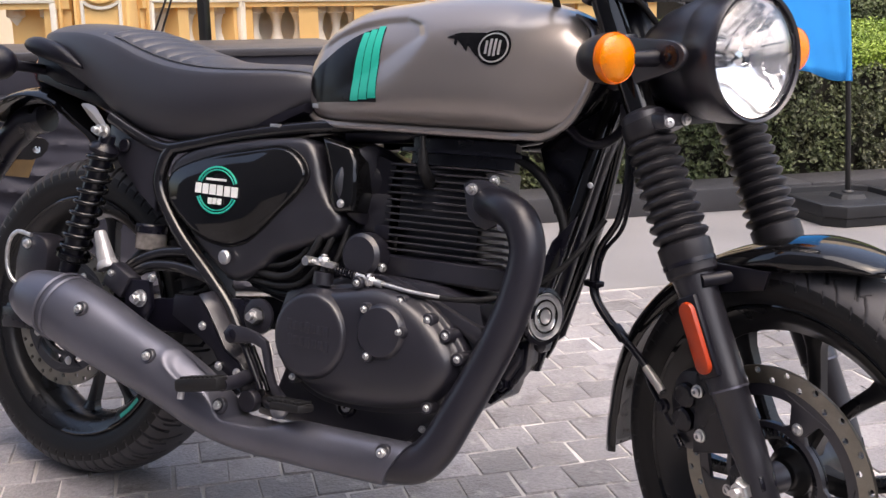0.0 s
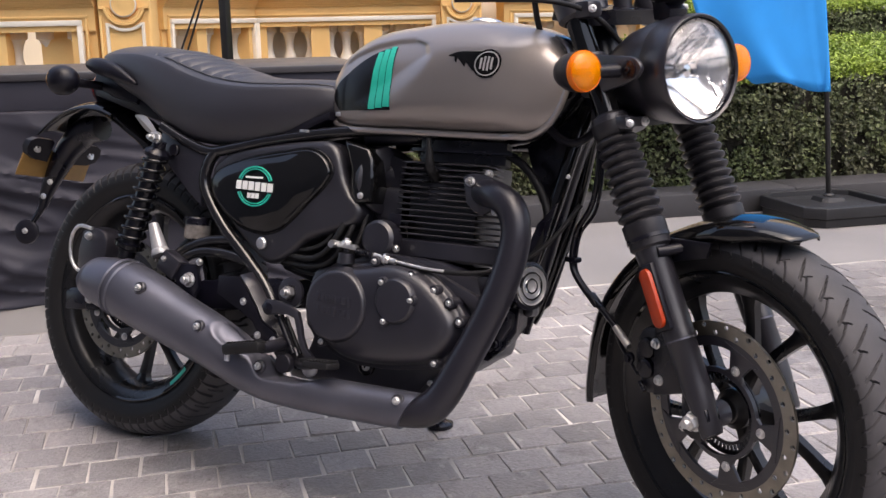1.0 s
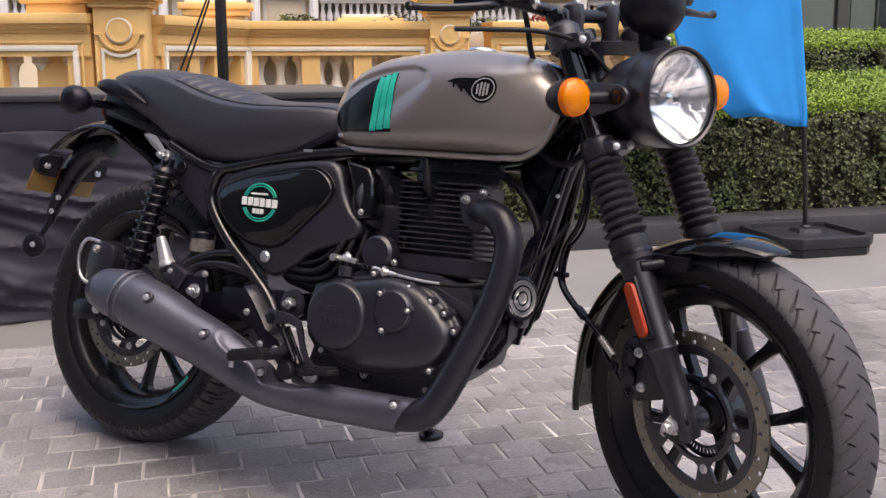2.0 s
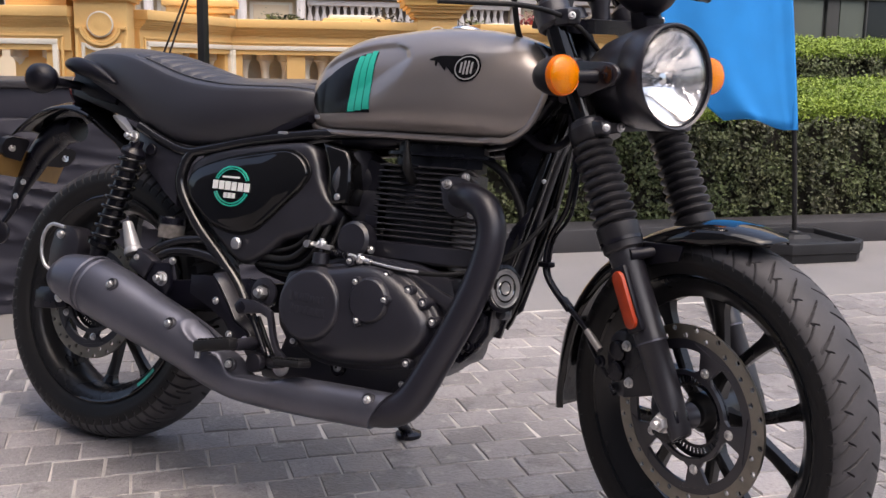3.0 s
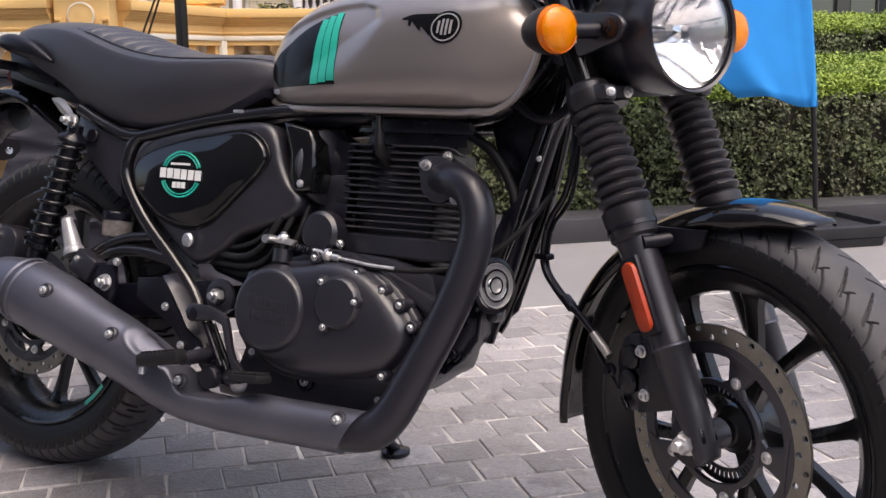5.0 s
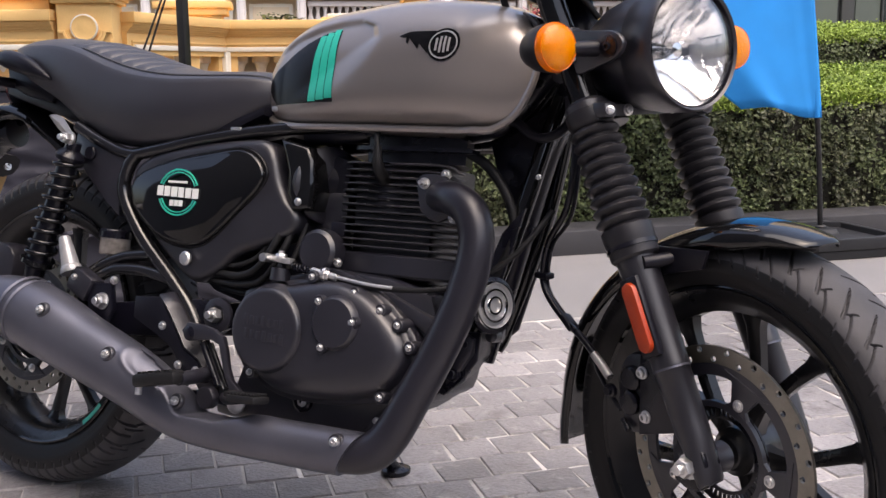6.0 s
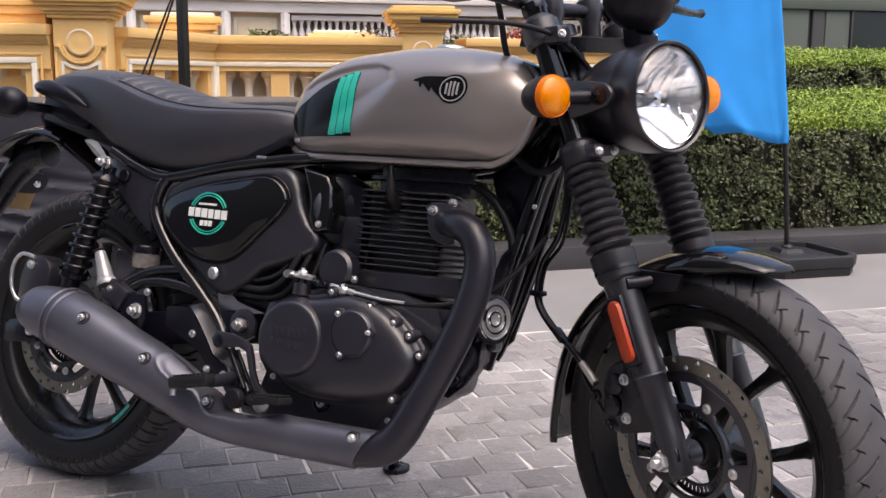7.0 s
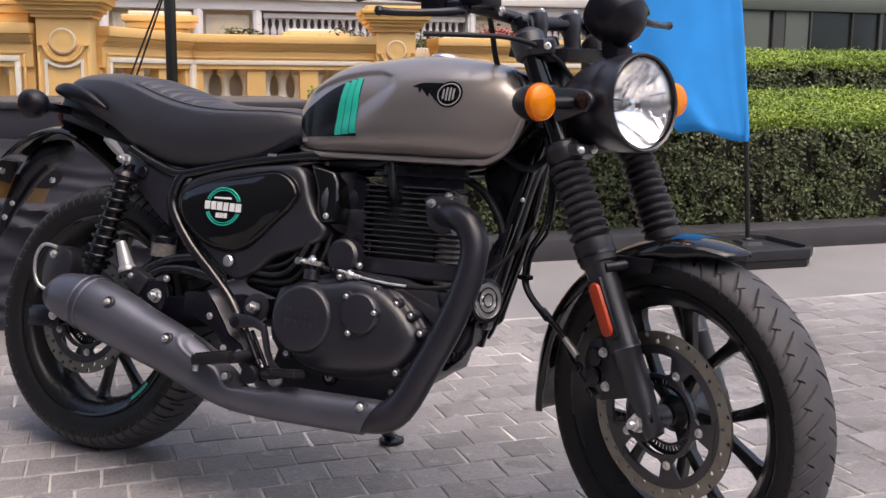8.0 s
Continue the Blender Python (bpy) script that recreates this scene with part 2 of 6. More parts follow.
def lathe(profile, origin, way, n=40, bm=None, cap=True, ring=False):
    """Turned shape: profile of (along, radius) pairs about an axis. ring joins the profile's end to its start."""
    bm = bm or bmesh.new()
    side, up, w = frame_of(way)
    o = Vector(origin)
    rings = [[o + w * a + (side * math.cos(t) + up * math.sin(t)) * max(r, 1e-5) for t in [2 * math.pi * k / n for k in range(n)]] for a, r in profile]
    if ring:
        rings.append(rings[0])
        loft(bm, rings, False)
        bmesh.ops.remove_doubles(bm, verts=bm.verts[:], dist=1e-6)
        return bm
    return loft(bm, rings, cap)


def box(centre, size, turn=None, bevel=0.0, bm=None, seg=2):
    bm = bm or bmesh.new()
    m = Matrix.Translation(centre) @ (turn.to_4x4() if turn else Matrix.Identity(4)) @ Matrix.Diagonal((*size, 1))
    made = bmesh.ops.create_cube(bm, size=1.0, matrix=m)["verts"]
    if bevel:
        edges = list({e for v in made for e in v.link_edges})
        bmesh.ops.bevel(bm, geom=edges, offset=bevel, segments=seg, affect="EDGES", profile=0.5)
    return bm


def prism(outline, y0, y1, bevel=0.0, bm=None, steps=0, seg=2):
    """Plate: an outline in x and z, from y0 to y1."""
    bm = bm or bmesh.new()
    if steps:
        p = [Vector(q) for q in outline]
        pts = curve_points(p[-1:] + p + p[:2], steps)
        outline = [tuple(q) for q in pts[steps:-steps * 2]]
    a = [bm.verts.new((x, y0, z)) for x, z in outline]
    b = [bm.verts.new((x, y1, z)) for x, z in outline]
    n = len(a)
    f0, f1 = bm.faces.new(a), bm.faces.new(b[::-1])
    for i in range(n):
        bm.faces.new((a[i], b[i], b[(i + 1) % n], a[(i + 1) % n]))
    bmesh.ops.recalc_face_normals(bm, faces=bm.faces[:])
    if bevel:
        edges = list({e for f in (f0, f1) for e in f.edges})
        bmesh.ops.bevel(bm, geom=edges, offset=bevel, segments=seg, affect="EDGES", profile=0.5)
    return bm


def bolt(spot, way, r=0.008, h=0.006, bm=None):
    """Flanged bolt with a rounded head and a socket."""
    return lathe([(-0.004, r * 1.0), (0, r * 1.25), (h * 0.25, r * 1.25), (h * 0.3, r * 0.95), (h * 0.85, r * 0.9), (h, r * 0.7), (h, r * 0.42), (h * 0.5, r * 0.38)], spot, way, 14, bm)


def nut(spot, way, r, h, bm=None):
    """Hexagon nut on a washer, with a thread end."""
    bm = lathe([(-0.003, r * 1.35), (0.002, r * 1.35), (0.002, r * 1.1)], spot, way, 20, bm)
    lathe([(0.0, r * 1.02), (h * 0.12, r * 1.1), (h * 0.85, r * 1.1), (h, r * 0.98)], spot, way, 6, bm)
    return lathe([(h, r * 0.6), (h * 1.5, r * 0.6), (h * 1.6, r * 0.5)], spot, way, 14, bm)


def made_mesh(name, bm, mat, sharp=38):
    bmesh.ops.recalc_face_normals(bm, faces=bm.faces[:])
    data = bpy.data.meshes.new(name)
    bm.to_mesh(data)
    bm.free()
    data.materials.append(mat)
    if sharp:
        data.polygons.foreach_set("use_smooth", [True] * len(data.polygons))
        data.set_sharp_from_angle(angle=radians(sharp))
    return data


def part(name, bm, mat, parent, label="", m=None, sharp=38):
    ob = new(name, made_mesh(name, bm, mat, sharp))
    ob.parent = parent
    if m is not None:
        ob.matrix_basis = m
    return tagged(ob, label)


def thing(name, label, category, m=None, group="", kind=""):
    ob = new(name)
    ob.empty_display_size = 0.1
    if m is not None:
        ob.matrix_basis = m
    return tagged(ob, label, category, group, kind)


def solo(name, bm, mat, label, category="", kind="", m=None, group="", sharp=38):
    ob = new(name, made_mesh(name, bm, mat, sharp))
    if m is not None:
        ob.matrix_basis = m
    return tagged(ob, label, category, group, kind)


def grid_mesh(name, verts, faces, mat, smooth=False):
    data = bpy.data.meshes.new(name)
    data.from_pydata([tuple(map(float, v)) for v in verts], [], [tuple(map(int, f)) for f in faces])
    data.materials.append(mat)
    if smooth:
        data.polygons.foreach_set("use_smooth", [True] * len(data.polygons))
    return data


STREET = Matrix.Rotation(radians(45), 4, "Z")


def street(s, d, z=0.0):
    """A place from metres along the street and across it."""
    return STREET @ Vector((s, d, z))


# ---- ground ----
def flat(s0, s1, d0, d1, z0, z1):
    return box(((s0 + s1) / 2, (d0 + d1) / 2, (z0 + z1) / 2), (s1 - s0, d1 - d0, z1 - z0))


solo("ground", flat(-400, 400, -400, 400, -0.4, -0.0012), JOINT, "pale and dark mortar bed of the paved street", kind="structure", m=STREET)
solo("road", flat(-60, 60, 0.94, 1.985, -0.2, 0.0), ROAD, "worn smooth grey roadway beside the setts", kind="structure", m=STREET)
kerb = thing("kerb", "dark granite kerb at the foot of the hedge", kind="structure", category="kerb", m=STREET)
k = -6.0
while k < 9:
    part("kerb_stone", box((k + 1.5, 2.11, 0.03), (2.998, 0.25, 0.15), bevel=0.006), KERB, kerb)
    k += 3.0
solo("garden_ground", flat(-14, 14, 2.24, 14, -0.1, 0.05), SOIL, "dark soil of the planted bed", kind="structure", m=STREET)

# ---- unseen closing walls, added to shape light and reflections ----
unseen_front = thing("unseen_front", "plain unseen wall added behind the camera for reflections", "building", STREET)
part("wall", box((0, -12.2, 2.2), (40, 0.4, 4.4)), FRONT_WALL, unseen_front)
# These windows are made up like the unseen wall.
for k in range(8):
    part("window", box((-14 + k * 4, -11.98, 2.0), (2.2, 0.06, 2.4), bevel=0.01), DIM_GLASS, unseen_front)
    part("window", box((-14 + k * 4, -11.98, 3.75), (1.6, 0.06, 0.6), bevel=0.01), DIM_GLASS, unseen_front)
# Tall wall added close by to block sky light from the left.
unseen_side_wall = thing("unseen_front", "tall unseen wall added to keep light off the left ground", "building", STREET)
part("wall", box((-2.6, -5.8, 5.5), (0.4, 12.8, 11.0)), FRONT_WALL, unseen_side_wall)


# ---- hedges ----
def leaf_cloud(name, spots, ways, mat, size, label, category, seed):
    """Many small pointed leaves at the given places, each turned by chance about the way that it faces."""
    rng = np.random.default_rng(seed)
    n = len(spots)
    face = ways + rng.normal(0, 0.75, (n, 3))
    face /= np.linalg.norm(face, axis=1)[:, None]
    axis = np.cross(face, rng.normal(size=(n, 3)))
    axis /= np.linalg.norm(axis, axis=1)[:, None]
    side = np.cross(face, axis)
    long = (size * rng.uniform(0.6, 1.3, n))[:, None]
    wide = long * 0.33
    verts = np.stack([spots - axis * long * 0.5, spots + side * wide + face * long * 0.1, spots + axis * long * 0.5, spots - side * wide + face * long * 0.1], 1).reshape(-1, 3)
    idx = np.arange(n)[:, None] * 4
    faces = np.concatenate([idx + [0, 1, 2], idx + [0, 2, 3]])
    ob = new(name, grid_mesh(name, verts, faces, mat))
    return tagged(ob, label, category, kind="stuff")


def lumpy(p, k=3.0):
    return np.array([noise.noise(Vector(q) * k) for q in p])


def hedge(s0, s1, d0, d1, z0, zf, zb, seed, labels):
    """A clipped hedge whose young top slopes up from zf at the front edge to zb at the back."""
    rng = np.random.default_rng(seed)
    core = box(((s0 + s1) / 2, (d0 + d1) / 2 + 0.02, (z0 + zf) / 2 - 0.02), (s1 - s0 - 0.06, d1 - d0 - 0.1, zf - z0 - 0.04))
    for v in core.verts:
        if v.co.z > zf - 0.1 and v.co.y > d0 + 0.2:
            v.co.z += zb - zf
    # Solid box coloured as the shade between the leaves.
    solo("hedge_inside", core, TWIG, "near-black solid core for the clipped hedge's shaded inside", "hedge", "stuff", STREET)
    n = int((s1 - s0) * (zf - z0) * 17500)
    front = np.stack([rng.uniform(s0, s1, n), np.zeros(n), z0 + (zf - z0) * rng.uniform(0, 1, n) ** 0.9], 1)
    front[:, 1] = d0 + 0.03 * lumpy(front, 5) + rng.uniform(-0.03, 0.06, n) + 0.05 * np.clip((front[:, 2] - zf + 0.08) / 0.08, 0, 1) ** 2
    keep = lumpy(front, 9) + 0.5 * lumpy(front, 26) + rng.uniform(-0.25, 0.25, n) > -0.20
    front = front[keep]
    # Front leaves near the top edge take the sunlit colour too.
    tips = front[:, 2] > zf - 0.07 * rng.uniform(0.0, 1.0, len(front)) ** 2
    m = int((s1 - s0) * (d1 - d0) * 24000)
    u = rng.uniform(0, 1, m) ** 1.15
    top = np.stack([rng.uniform(s0, s1, m), d0 + 0.01 + (d1 - d0) * u, np.zeros(m)], 1)
    top[:, 2] = zf + (zb - zf) * u ** 0.8 + 0.022 * lumpy(top, 4) + rng.uniform(-0.045, 0.02, m) + 0.03 * rng.uniform(0, 1, m) ** 8
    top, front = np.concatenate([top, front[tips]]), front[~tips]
    m = len(top)
    turn = np.array(STREET.to_3x3())
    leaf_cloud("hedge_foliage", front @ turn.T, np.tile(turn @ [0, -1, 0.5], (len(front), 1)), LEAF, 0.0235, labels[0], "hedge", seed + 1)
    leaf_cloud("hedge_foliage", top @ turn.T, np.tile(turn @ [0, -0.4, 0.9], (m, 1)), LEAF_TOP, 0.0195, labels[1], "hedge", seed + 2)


hedge(1.14, 7.0, 2.26, 3.1, 0.08, 0.632, 0.785, 11, ("dense dark green side of the clipped low hedge", "young green leaves on the low hedge's top, brightened as sunlit"))
hedge(3.3, 8.5, 3.75, 4.3, 0.08, 0.965, 1.065, 21, ("dense dark green side of the taller rear hedge", "green clipped top of the taller rear hedge, brightened as sunlit"))

# ---- dark building behind the hedges ----
hall = thing("building", "dark grey clad building with tinted windows behind the hedges", "building", STREET)
part("wall", box((10.2, 8.3, 1.9), (8.0, 0.3, 3.8)), GREY_PANEL, hall)
part("cornice", box((10.2, 8.12, 1.72), (8.0, 0.1, 0.16), bevel=0.01), PALE_PANEL, hall)
for s0, s1, mat in ((6.3, 7.0, PALE_PANEL), (7.0, 7.632, PALE_PANEL), (7.68, 7.85, GREY_PANEL), (7.855, 8.185, PALE_PANEL), (8.215, 8.785, DIM_GLASS), (8.808, 9.18, DIM_GLASS), (9.26, 10.2, DIM_GLASS), (10.25, 11.4, DIM_GLASS), (11.45, 12.8, DIM_GLASS)):
    part("window" if mat is DIM_GLASS else "panel", box(((s0 + s1) / 2, 8.13, 0.845), (s1 - s0 - 0.004, 0.05, 1.66), bevel=0.012), mat, hall)
for q, wide in ((8.2, 0.02), (8.7965, 0.014), (9.22, 0.05), (10.225, 0.03), (11.425, 0.03)):
    part("mullion", box((q, 8.10, 0.845), (wide, 0.04, 1.66), bevel=0.004), GREY_PANEL, hall)

# ---- flag on its base ----
flag_m = STREET @ Matrix.Translation((3.015, 1.75, 0))
flag = thing("flag_stand", "bright blue cloth feather flag on a black pole and plastic base", "flag", flag_m)
W2, C2 = 0.245, 0.07
foot = [(-W2, -W2 + C2), (-W2 + C2, -W2), (W2 - C2, -W2), (W2, -W2 + C2), (W2, W2 - C2), (W2 - C2, W2), (-W2 + C2, W2), (-W2, W2 - C2)]
bm = bmesh.new()
loft(bm, [[(x * q, y * q, z) for x, y in foot] for q, z in ((0.94, 0.0), (0.955, 0.003), (0.96, 0.035), (0.995, 0.042), (1.0, 0.080), (0.99, 0.088), (0.97, 0.091), (0.90, 0.091), (0.885, 0.088), (0.87, 0.066), (0.5, 0.072), (0.26, 0.080), (0.22, 0.098), (0.1, 0.100))])
foot_ob = part("base", bm, BASE, flag, "black ribbed plastic flag base")
for q in (-1, 1):
    part("drain_plug", lathe([(0, 0.012), (0.006, 0.012), (0.008, 0.009)], (q * 0.1, -0.1, 0.066), (0, 0, 1), 14), BASE, foot_ob)
part("socket", lathe([(0.09, 0.026), (0.105, 0.026), (0.112, 0.018)], (0, 0, 0), (0, 0, 1), 20), BASE, flag)
part("pole", tube([(0, 0, 0.09), (-0.040, 0, 0.55), (-0.125, 0, 1.2), (-0.34, 0, 2.4)], 0.0115, 14), POLE, flag)
bm = bmesh.new()
rows = []
for i in range(40):
    z = 0.575 + i * 0.05
    row = []
    for j in range(30):
        u = j / 29
        lean = -0.052 - 0.118 * (z - 0.56) - 0.02 * (z - 0.56) ** 2
        low = (0.052 * u ** 0.8 - 0.012 * math.sin(u * 7)) * max(0, 1 - i / 7)
        x = lean + 0.022 - u * (0.372 + 0.34 * (1 - math.exp(-i * 0.05 / 0.30)) + 0.012 * math.sin(i * 0.33))
        y = -0.016 + 0.028 * math.sin(u * 7.5 + i * 0.09) * u + 0.012 * math.sin(u * 17 - i * 0.16) * u * (1 - u) + 0.011 * math.exp(-((u - 0.085) / 0.025) ** 2)
        row.append((x, y, z + low))
    rows.append(row)
loft(bm, rows, cap=False, close=False)
cloth = part("cloth", bm, FLAG, flag, "bright blue hanging flag cloth")
solid = cloth.modifiers.new("thickness", "SOLIDIFY")
solid.thickness = 0.0015
part("sleeve", tube([(-0.044, 0, 0.58), (-0.125, 0, 1.2), (-0.34, 0, 2.4)], 0.0165, 14), FLAG, flag)

# ---- table with a black cloth ----
table = thing("table", "long black folding table under a draped cloth", "table", STREET)
covering = thing("tablecloth", "creased black polyester cloth hanging from the table", "tablecloth", STREET)
bm = bmesh.new()
rows = []
for i in range(60):
    v = i / 59
    row = []
    for j in range(195):
        s = -2.2 + j * 0.0155
        fold = 0.02 * math.sin(s * 9 + 2.2 * v + 1.5 * math.sin(s * 2.1)) * v + 0.011 * math.sin(s * 23 + 6 * v) * v
        ridge = 1 - abs(noise.noise(Vector((s * 0.9 + v * 1.3, v * 4.2 - s * 1.7, 0.3)))) * 2.6
        small = 1 - abs(noise.noise(Vector((s * 2.2 + v * 2.0, v * 8.5 - s * 3.0, 5.3)))) * 2.6
        crease = (0.04 * max(ridge, 0) ** 3 + 0.018 * max(small, 0) ** 3) * min(1, 0.25 + v * 2)
        row.append((s, 1.315 - 0.03 * v - fold - crease + 0.02 * noise.noise(Vector((s * 4, v * 3, 3))), 0.655 - 0.652 * v + 0.012 * (v > 0.97) * math.sin(s * 7)))
    rows.append(row)
loft(bm, rows, cap=False, close=False)
drape = part("cloth", bm, CLOTH, covering, sharp=70)
drape.modifiers.new("thickness", "SOLIDIFY").thickness = 0.003
part("tabletop", box((-0.69, 1.75, 0.765), (3.02, 0.92, 0.024), bevel=0.004), BOARD, table, "black table board with a worn edge")
part("valance", box((-0.69, 1.312, 0.704), (3.02, 0.016, 0.098), bevel=0.004), CLOTH, covering)
for s in (-2.0, 0.7):
    for d in (1.4, 2.1):
        part("leg", box((s, d, 0.376), (0.04, 0.04, 0.752), bevel=0.004), POLE, table)

# ---- tent pole with guy ropes ----
mast = thing("tent_pole", "black steel tent pole held by two thin guy ropes", "pole", Matrix.Translation(street(0.385, 2.45)))
part("pole", box((0, 0, 1.9), (0.038, 0.038, 3.8), bevel=0.004), POLE, mast)
part("foot_plate", box((0, 0, 0.003), (0.18, 0.18, 0.014), bevel=0.003), POLE, mast)
part("rope", tube([(0, 0, 1.30), (-0.50, -0.25, 0.0)], 0.0045, 8), POLE, mast)
part("rope", tube([(0, 0, 1.285), (-0.445, -0.21, 0.0)], 0.0045, 8), POLE, mast)


# ---- garden balustrade ----
def rail_frame(a, b):
    """Local frame along a wall from a to b: x along, y away from the street."""
    a, b = Vector((*a, 0)), Vector((*b, 0))
    x = (b - a).normalized()
    m = Matrix((x, Vector((-x.y, x.x, 0)), Vector((0, 0, 1)))).transposed().to_4x4()
    return Matrix.Translation(a) @ m, (b - a).length


BALUSTER = [(0, 0.078), (0.04, 0.078), (0.045, 0.06), (0.075, 0.045), (0.12, 0.034), (0.17, 0.036), (0.215, 0.055), (0.245, 0.072), (0.255, 0.078), (0.275, 0.078), (0.285, 0.072), (0.315, 0.055), (0.36, 0.036), (0.41, 0.034), (0.455, 0.045), (0.485, 0.06), (0.49, 0.078), (0.53, 0.078)]


def balustrade(a, b, openings, label):
    m, size = rail_frame(a, b)
    wall = thing("garden_wall", label, "balustrade wall", m, "garden balustrade", "structure")
    edge = 0.16
    pitch = (size - 2 * edge) / openings
    part("plinth", box((size / 2, 0, 0.17), (size, 0.3, 0.34), bevel=0.01), STUCCO, wall)
    part("upper_beam", box((size / 2, 0, 0.975), (size, 0.24, 0.15)), STUCCO, wall)
    part("coping", box((size / 2, 0, 1.128), (size + 0.02, 0.37, 0.064), bevel=0.006), STUCCO, wall)
    for z, h, w in ((1.088, 0.018, 0.335), (1.073, 0.012, 0.315), (1.060, 0.016, 0.285), (1.046, 0.012, 0.262)):
        part("coping_moulding", box((size / 2, 0, z), (size + 0.005, w, h), bevel=0.004), STUCCO, wall)
    for i in range(openings + 1):
        w = 0.14 if 0 < i < openings else edge
        x = edge + i * pitch
        x = x if 0 < i < openings else (edge / 2 if i == 0 else size - edge / 2)
        part("pier", box((x, 0, 0.62), (w, 0.2, 0.56)), STUCCO, wall)
    # two stepped frames round the panel of openings
    for z, h in ((0.372, 0.03), (0.950, 0.034)):
        part("frame_bar", box((size / 2, -0.118, z), (size - 0.16, 0.034, h), bevel=0.006), TRIM, wall)
    for x in (0.095, size - 0.095):
        part("frame_bar", box((x, -0.117, 0.661), (0.034, 0.034, 0.548), bevel=0.006), TRIM, wall)
    part("outer_frame", box((size / 2, -0.121, 0.986), (size - 0.09, 0.02, 0.014), bevel=0.003), STUCCO, wall)
    for x in (0.052, size - 0.052):
        part("outer_frame", box((x, -0.1205, 0.664), (0.014, 0.02, 0.628), bevel=0.003), STUCCO, wall)
    rod = bpy.data.meshes.get("baluster_shape")
    if rod is None:
        rod = made_mesh("baluster_shape", lathe([(z * 1.055, r * 0.86) for z, r in BALUSTER], (0, 0, 0), (0, 0, 1), 18), TRIM)
    for i in range(openings):
        x0, x1 = edge + i * pitch + (0.07 if i else 0.0), edge + (i + 1) * pitch - (0.07 if i < openings - 1 else 0.0)
        for k in (0.02, 0.5, 0.98):
            ob = new("baluster", rod)
            ob.parent = wall
            ob.matrix_basis = Matrix.Translation((x0 + (x1 - x0) * k, 0.03, 0.34))


def band(path, width, y0, y1):
    """Flat raised band of a given width along a line in x and z."""
    bm = bmesh.new()
    line = [Vector(p) for p in path]
    rings = []
    for i, q in enumerate(line):
        t = (line[min(i + 1, len(line) - 1)] - line[max(i - 1, 0)]).normalized()
        n = Vector((-t.y, t.x)) * width / 2
        lip = n * 0.72
        rings.append([(q.x - n.x, y0, q.y - n.y), (q.x - n.x, y1 + 0.006, q.y - n.y), (q.x - lip.x, y1, q.y - lip.y), (q.x + lip.x, y1, q.y + lip.y), (q.x + n.x, y1 + 0.006, q.y + n.y), (q.x + n.x, y0, q.y + n.y)])
    return loft(bm, rings)


def pilaster(spot, toward, label, wide=0.31):
    m, _ = rail_frame(spot, toward)
    post = thing("pilaster", label, "pillar", m, "garden pillars", "structure")
    part("shaft", box((0, 0, 0.6), (wide, 0.36, 1.2), bevel=0.006), STUCCO, post)
    for k, (z, w, h) in enumerate([(1.195, 0.05, 0.022), (1.217, 0.075, 0.02), (1.237, 0.12, 0.03), (1.267, 0.17, 0.022), (1.289, 0.21, 0.045), (1.334, 0.25, 0.035), (1.369, 0.16, 0.03)]):
        part("cap", box((0, 0, z + h / 2 - 0.001 * k), (wide + w, 0.36 + w, h), bevel=0.006), CAP_ORANGE if k in (4, 5) else STUCCO, post)
    part("medallion", lathe([(0, 0.078), (0.022, 0.078), (0.030, 0.074), (0.033, 0.066), (0.030, 0.060), (0.035, 0.03), (0.036, 0.0)], (0, -0.18, 1.055), (0, -1, 0), 40), STUCCO, post, "round raised stucco medallion")
    # Pale ring painted in for the highlight on the medallion's rim.
    part("medallion_lit_rim", lathe([(0.022, 0.0785), (0.030, 0.0765), (0.034, 0.070), (0.026, 0.069)], (0, -0.18, 1.055), (0, -1, 0), 40, ring=True), TRIM, post)
    arc = lambda r, a0, a1: [(r * math.cos(radians(a0 + (a1 - a0) * k / 20)), 1.055 + r * math.sin(radians(a0 + (a1 - a0) * k / 20))) for k in range(21)]
    for r, y in ((0.100, -0.200), (0.118, -0.208)):
        part("collar", band([(-0.148, 1.035)] * (r > 0.11) + arc(r, 190, 350) + [(0.148, 1.035)] * (r > 0.11), 0.018, -0.175, y), STUCCO, post)
    part("panel_edge", band([(-0.105, 0.46), (-0.105, 0.90)] + arc(0.152, 226, 314) + [(0.105, 0.90), (0.105, 0.46)], 0.020, -0.175, -0.198), TRIM, post)
    for x in (-0.142, 0.142):
        part("fillet", box((x, -0.183, 0.62), (0.016, 0.014, 0.74), bevel=0.004), STUCCO, post)


balustrade((-5.35, 1.97), (-3.36, 3.01), 4, "yellow stucco balustrade with white turned balusters, nearest run")
balustrade((-3.28, 3.3), (-3.66, 4.68), 3, "yellow stucco balustrade with white turned balusters, return run")
balustrade((-3.66, 4.68), (-2.45, 5.62), 3, "yellow stucco balustrade with white turned balusters, rear run")
pilaster((-3.255, 3.14), (-2.855, 3.44), "yellow stucco pillar with a round medallion and stepped cap")
pilaster((-2.345, 5.68), (-1.945, 5.96), "yellow stucco pillar with stepped ochre cap")
balustrade((-2.1, 5.9), (-0.7, 7.16), 3, "yellow stucco balustrade with white turned balusters, farthest run")

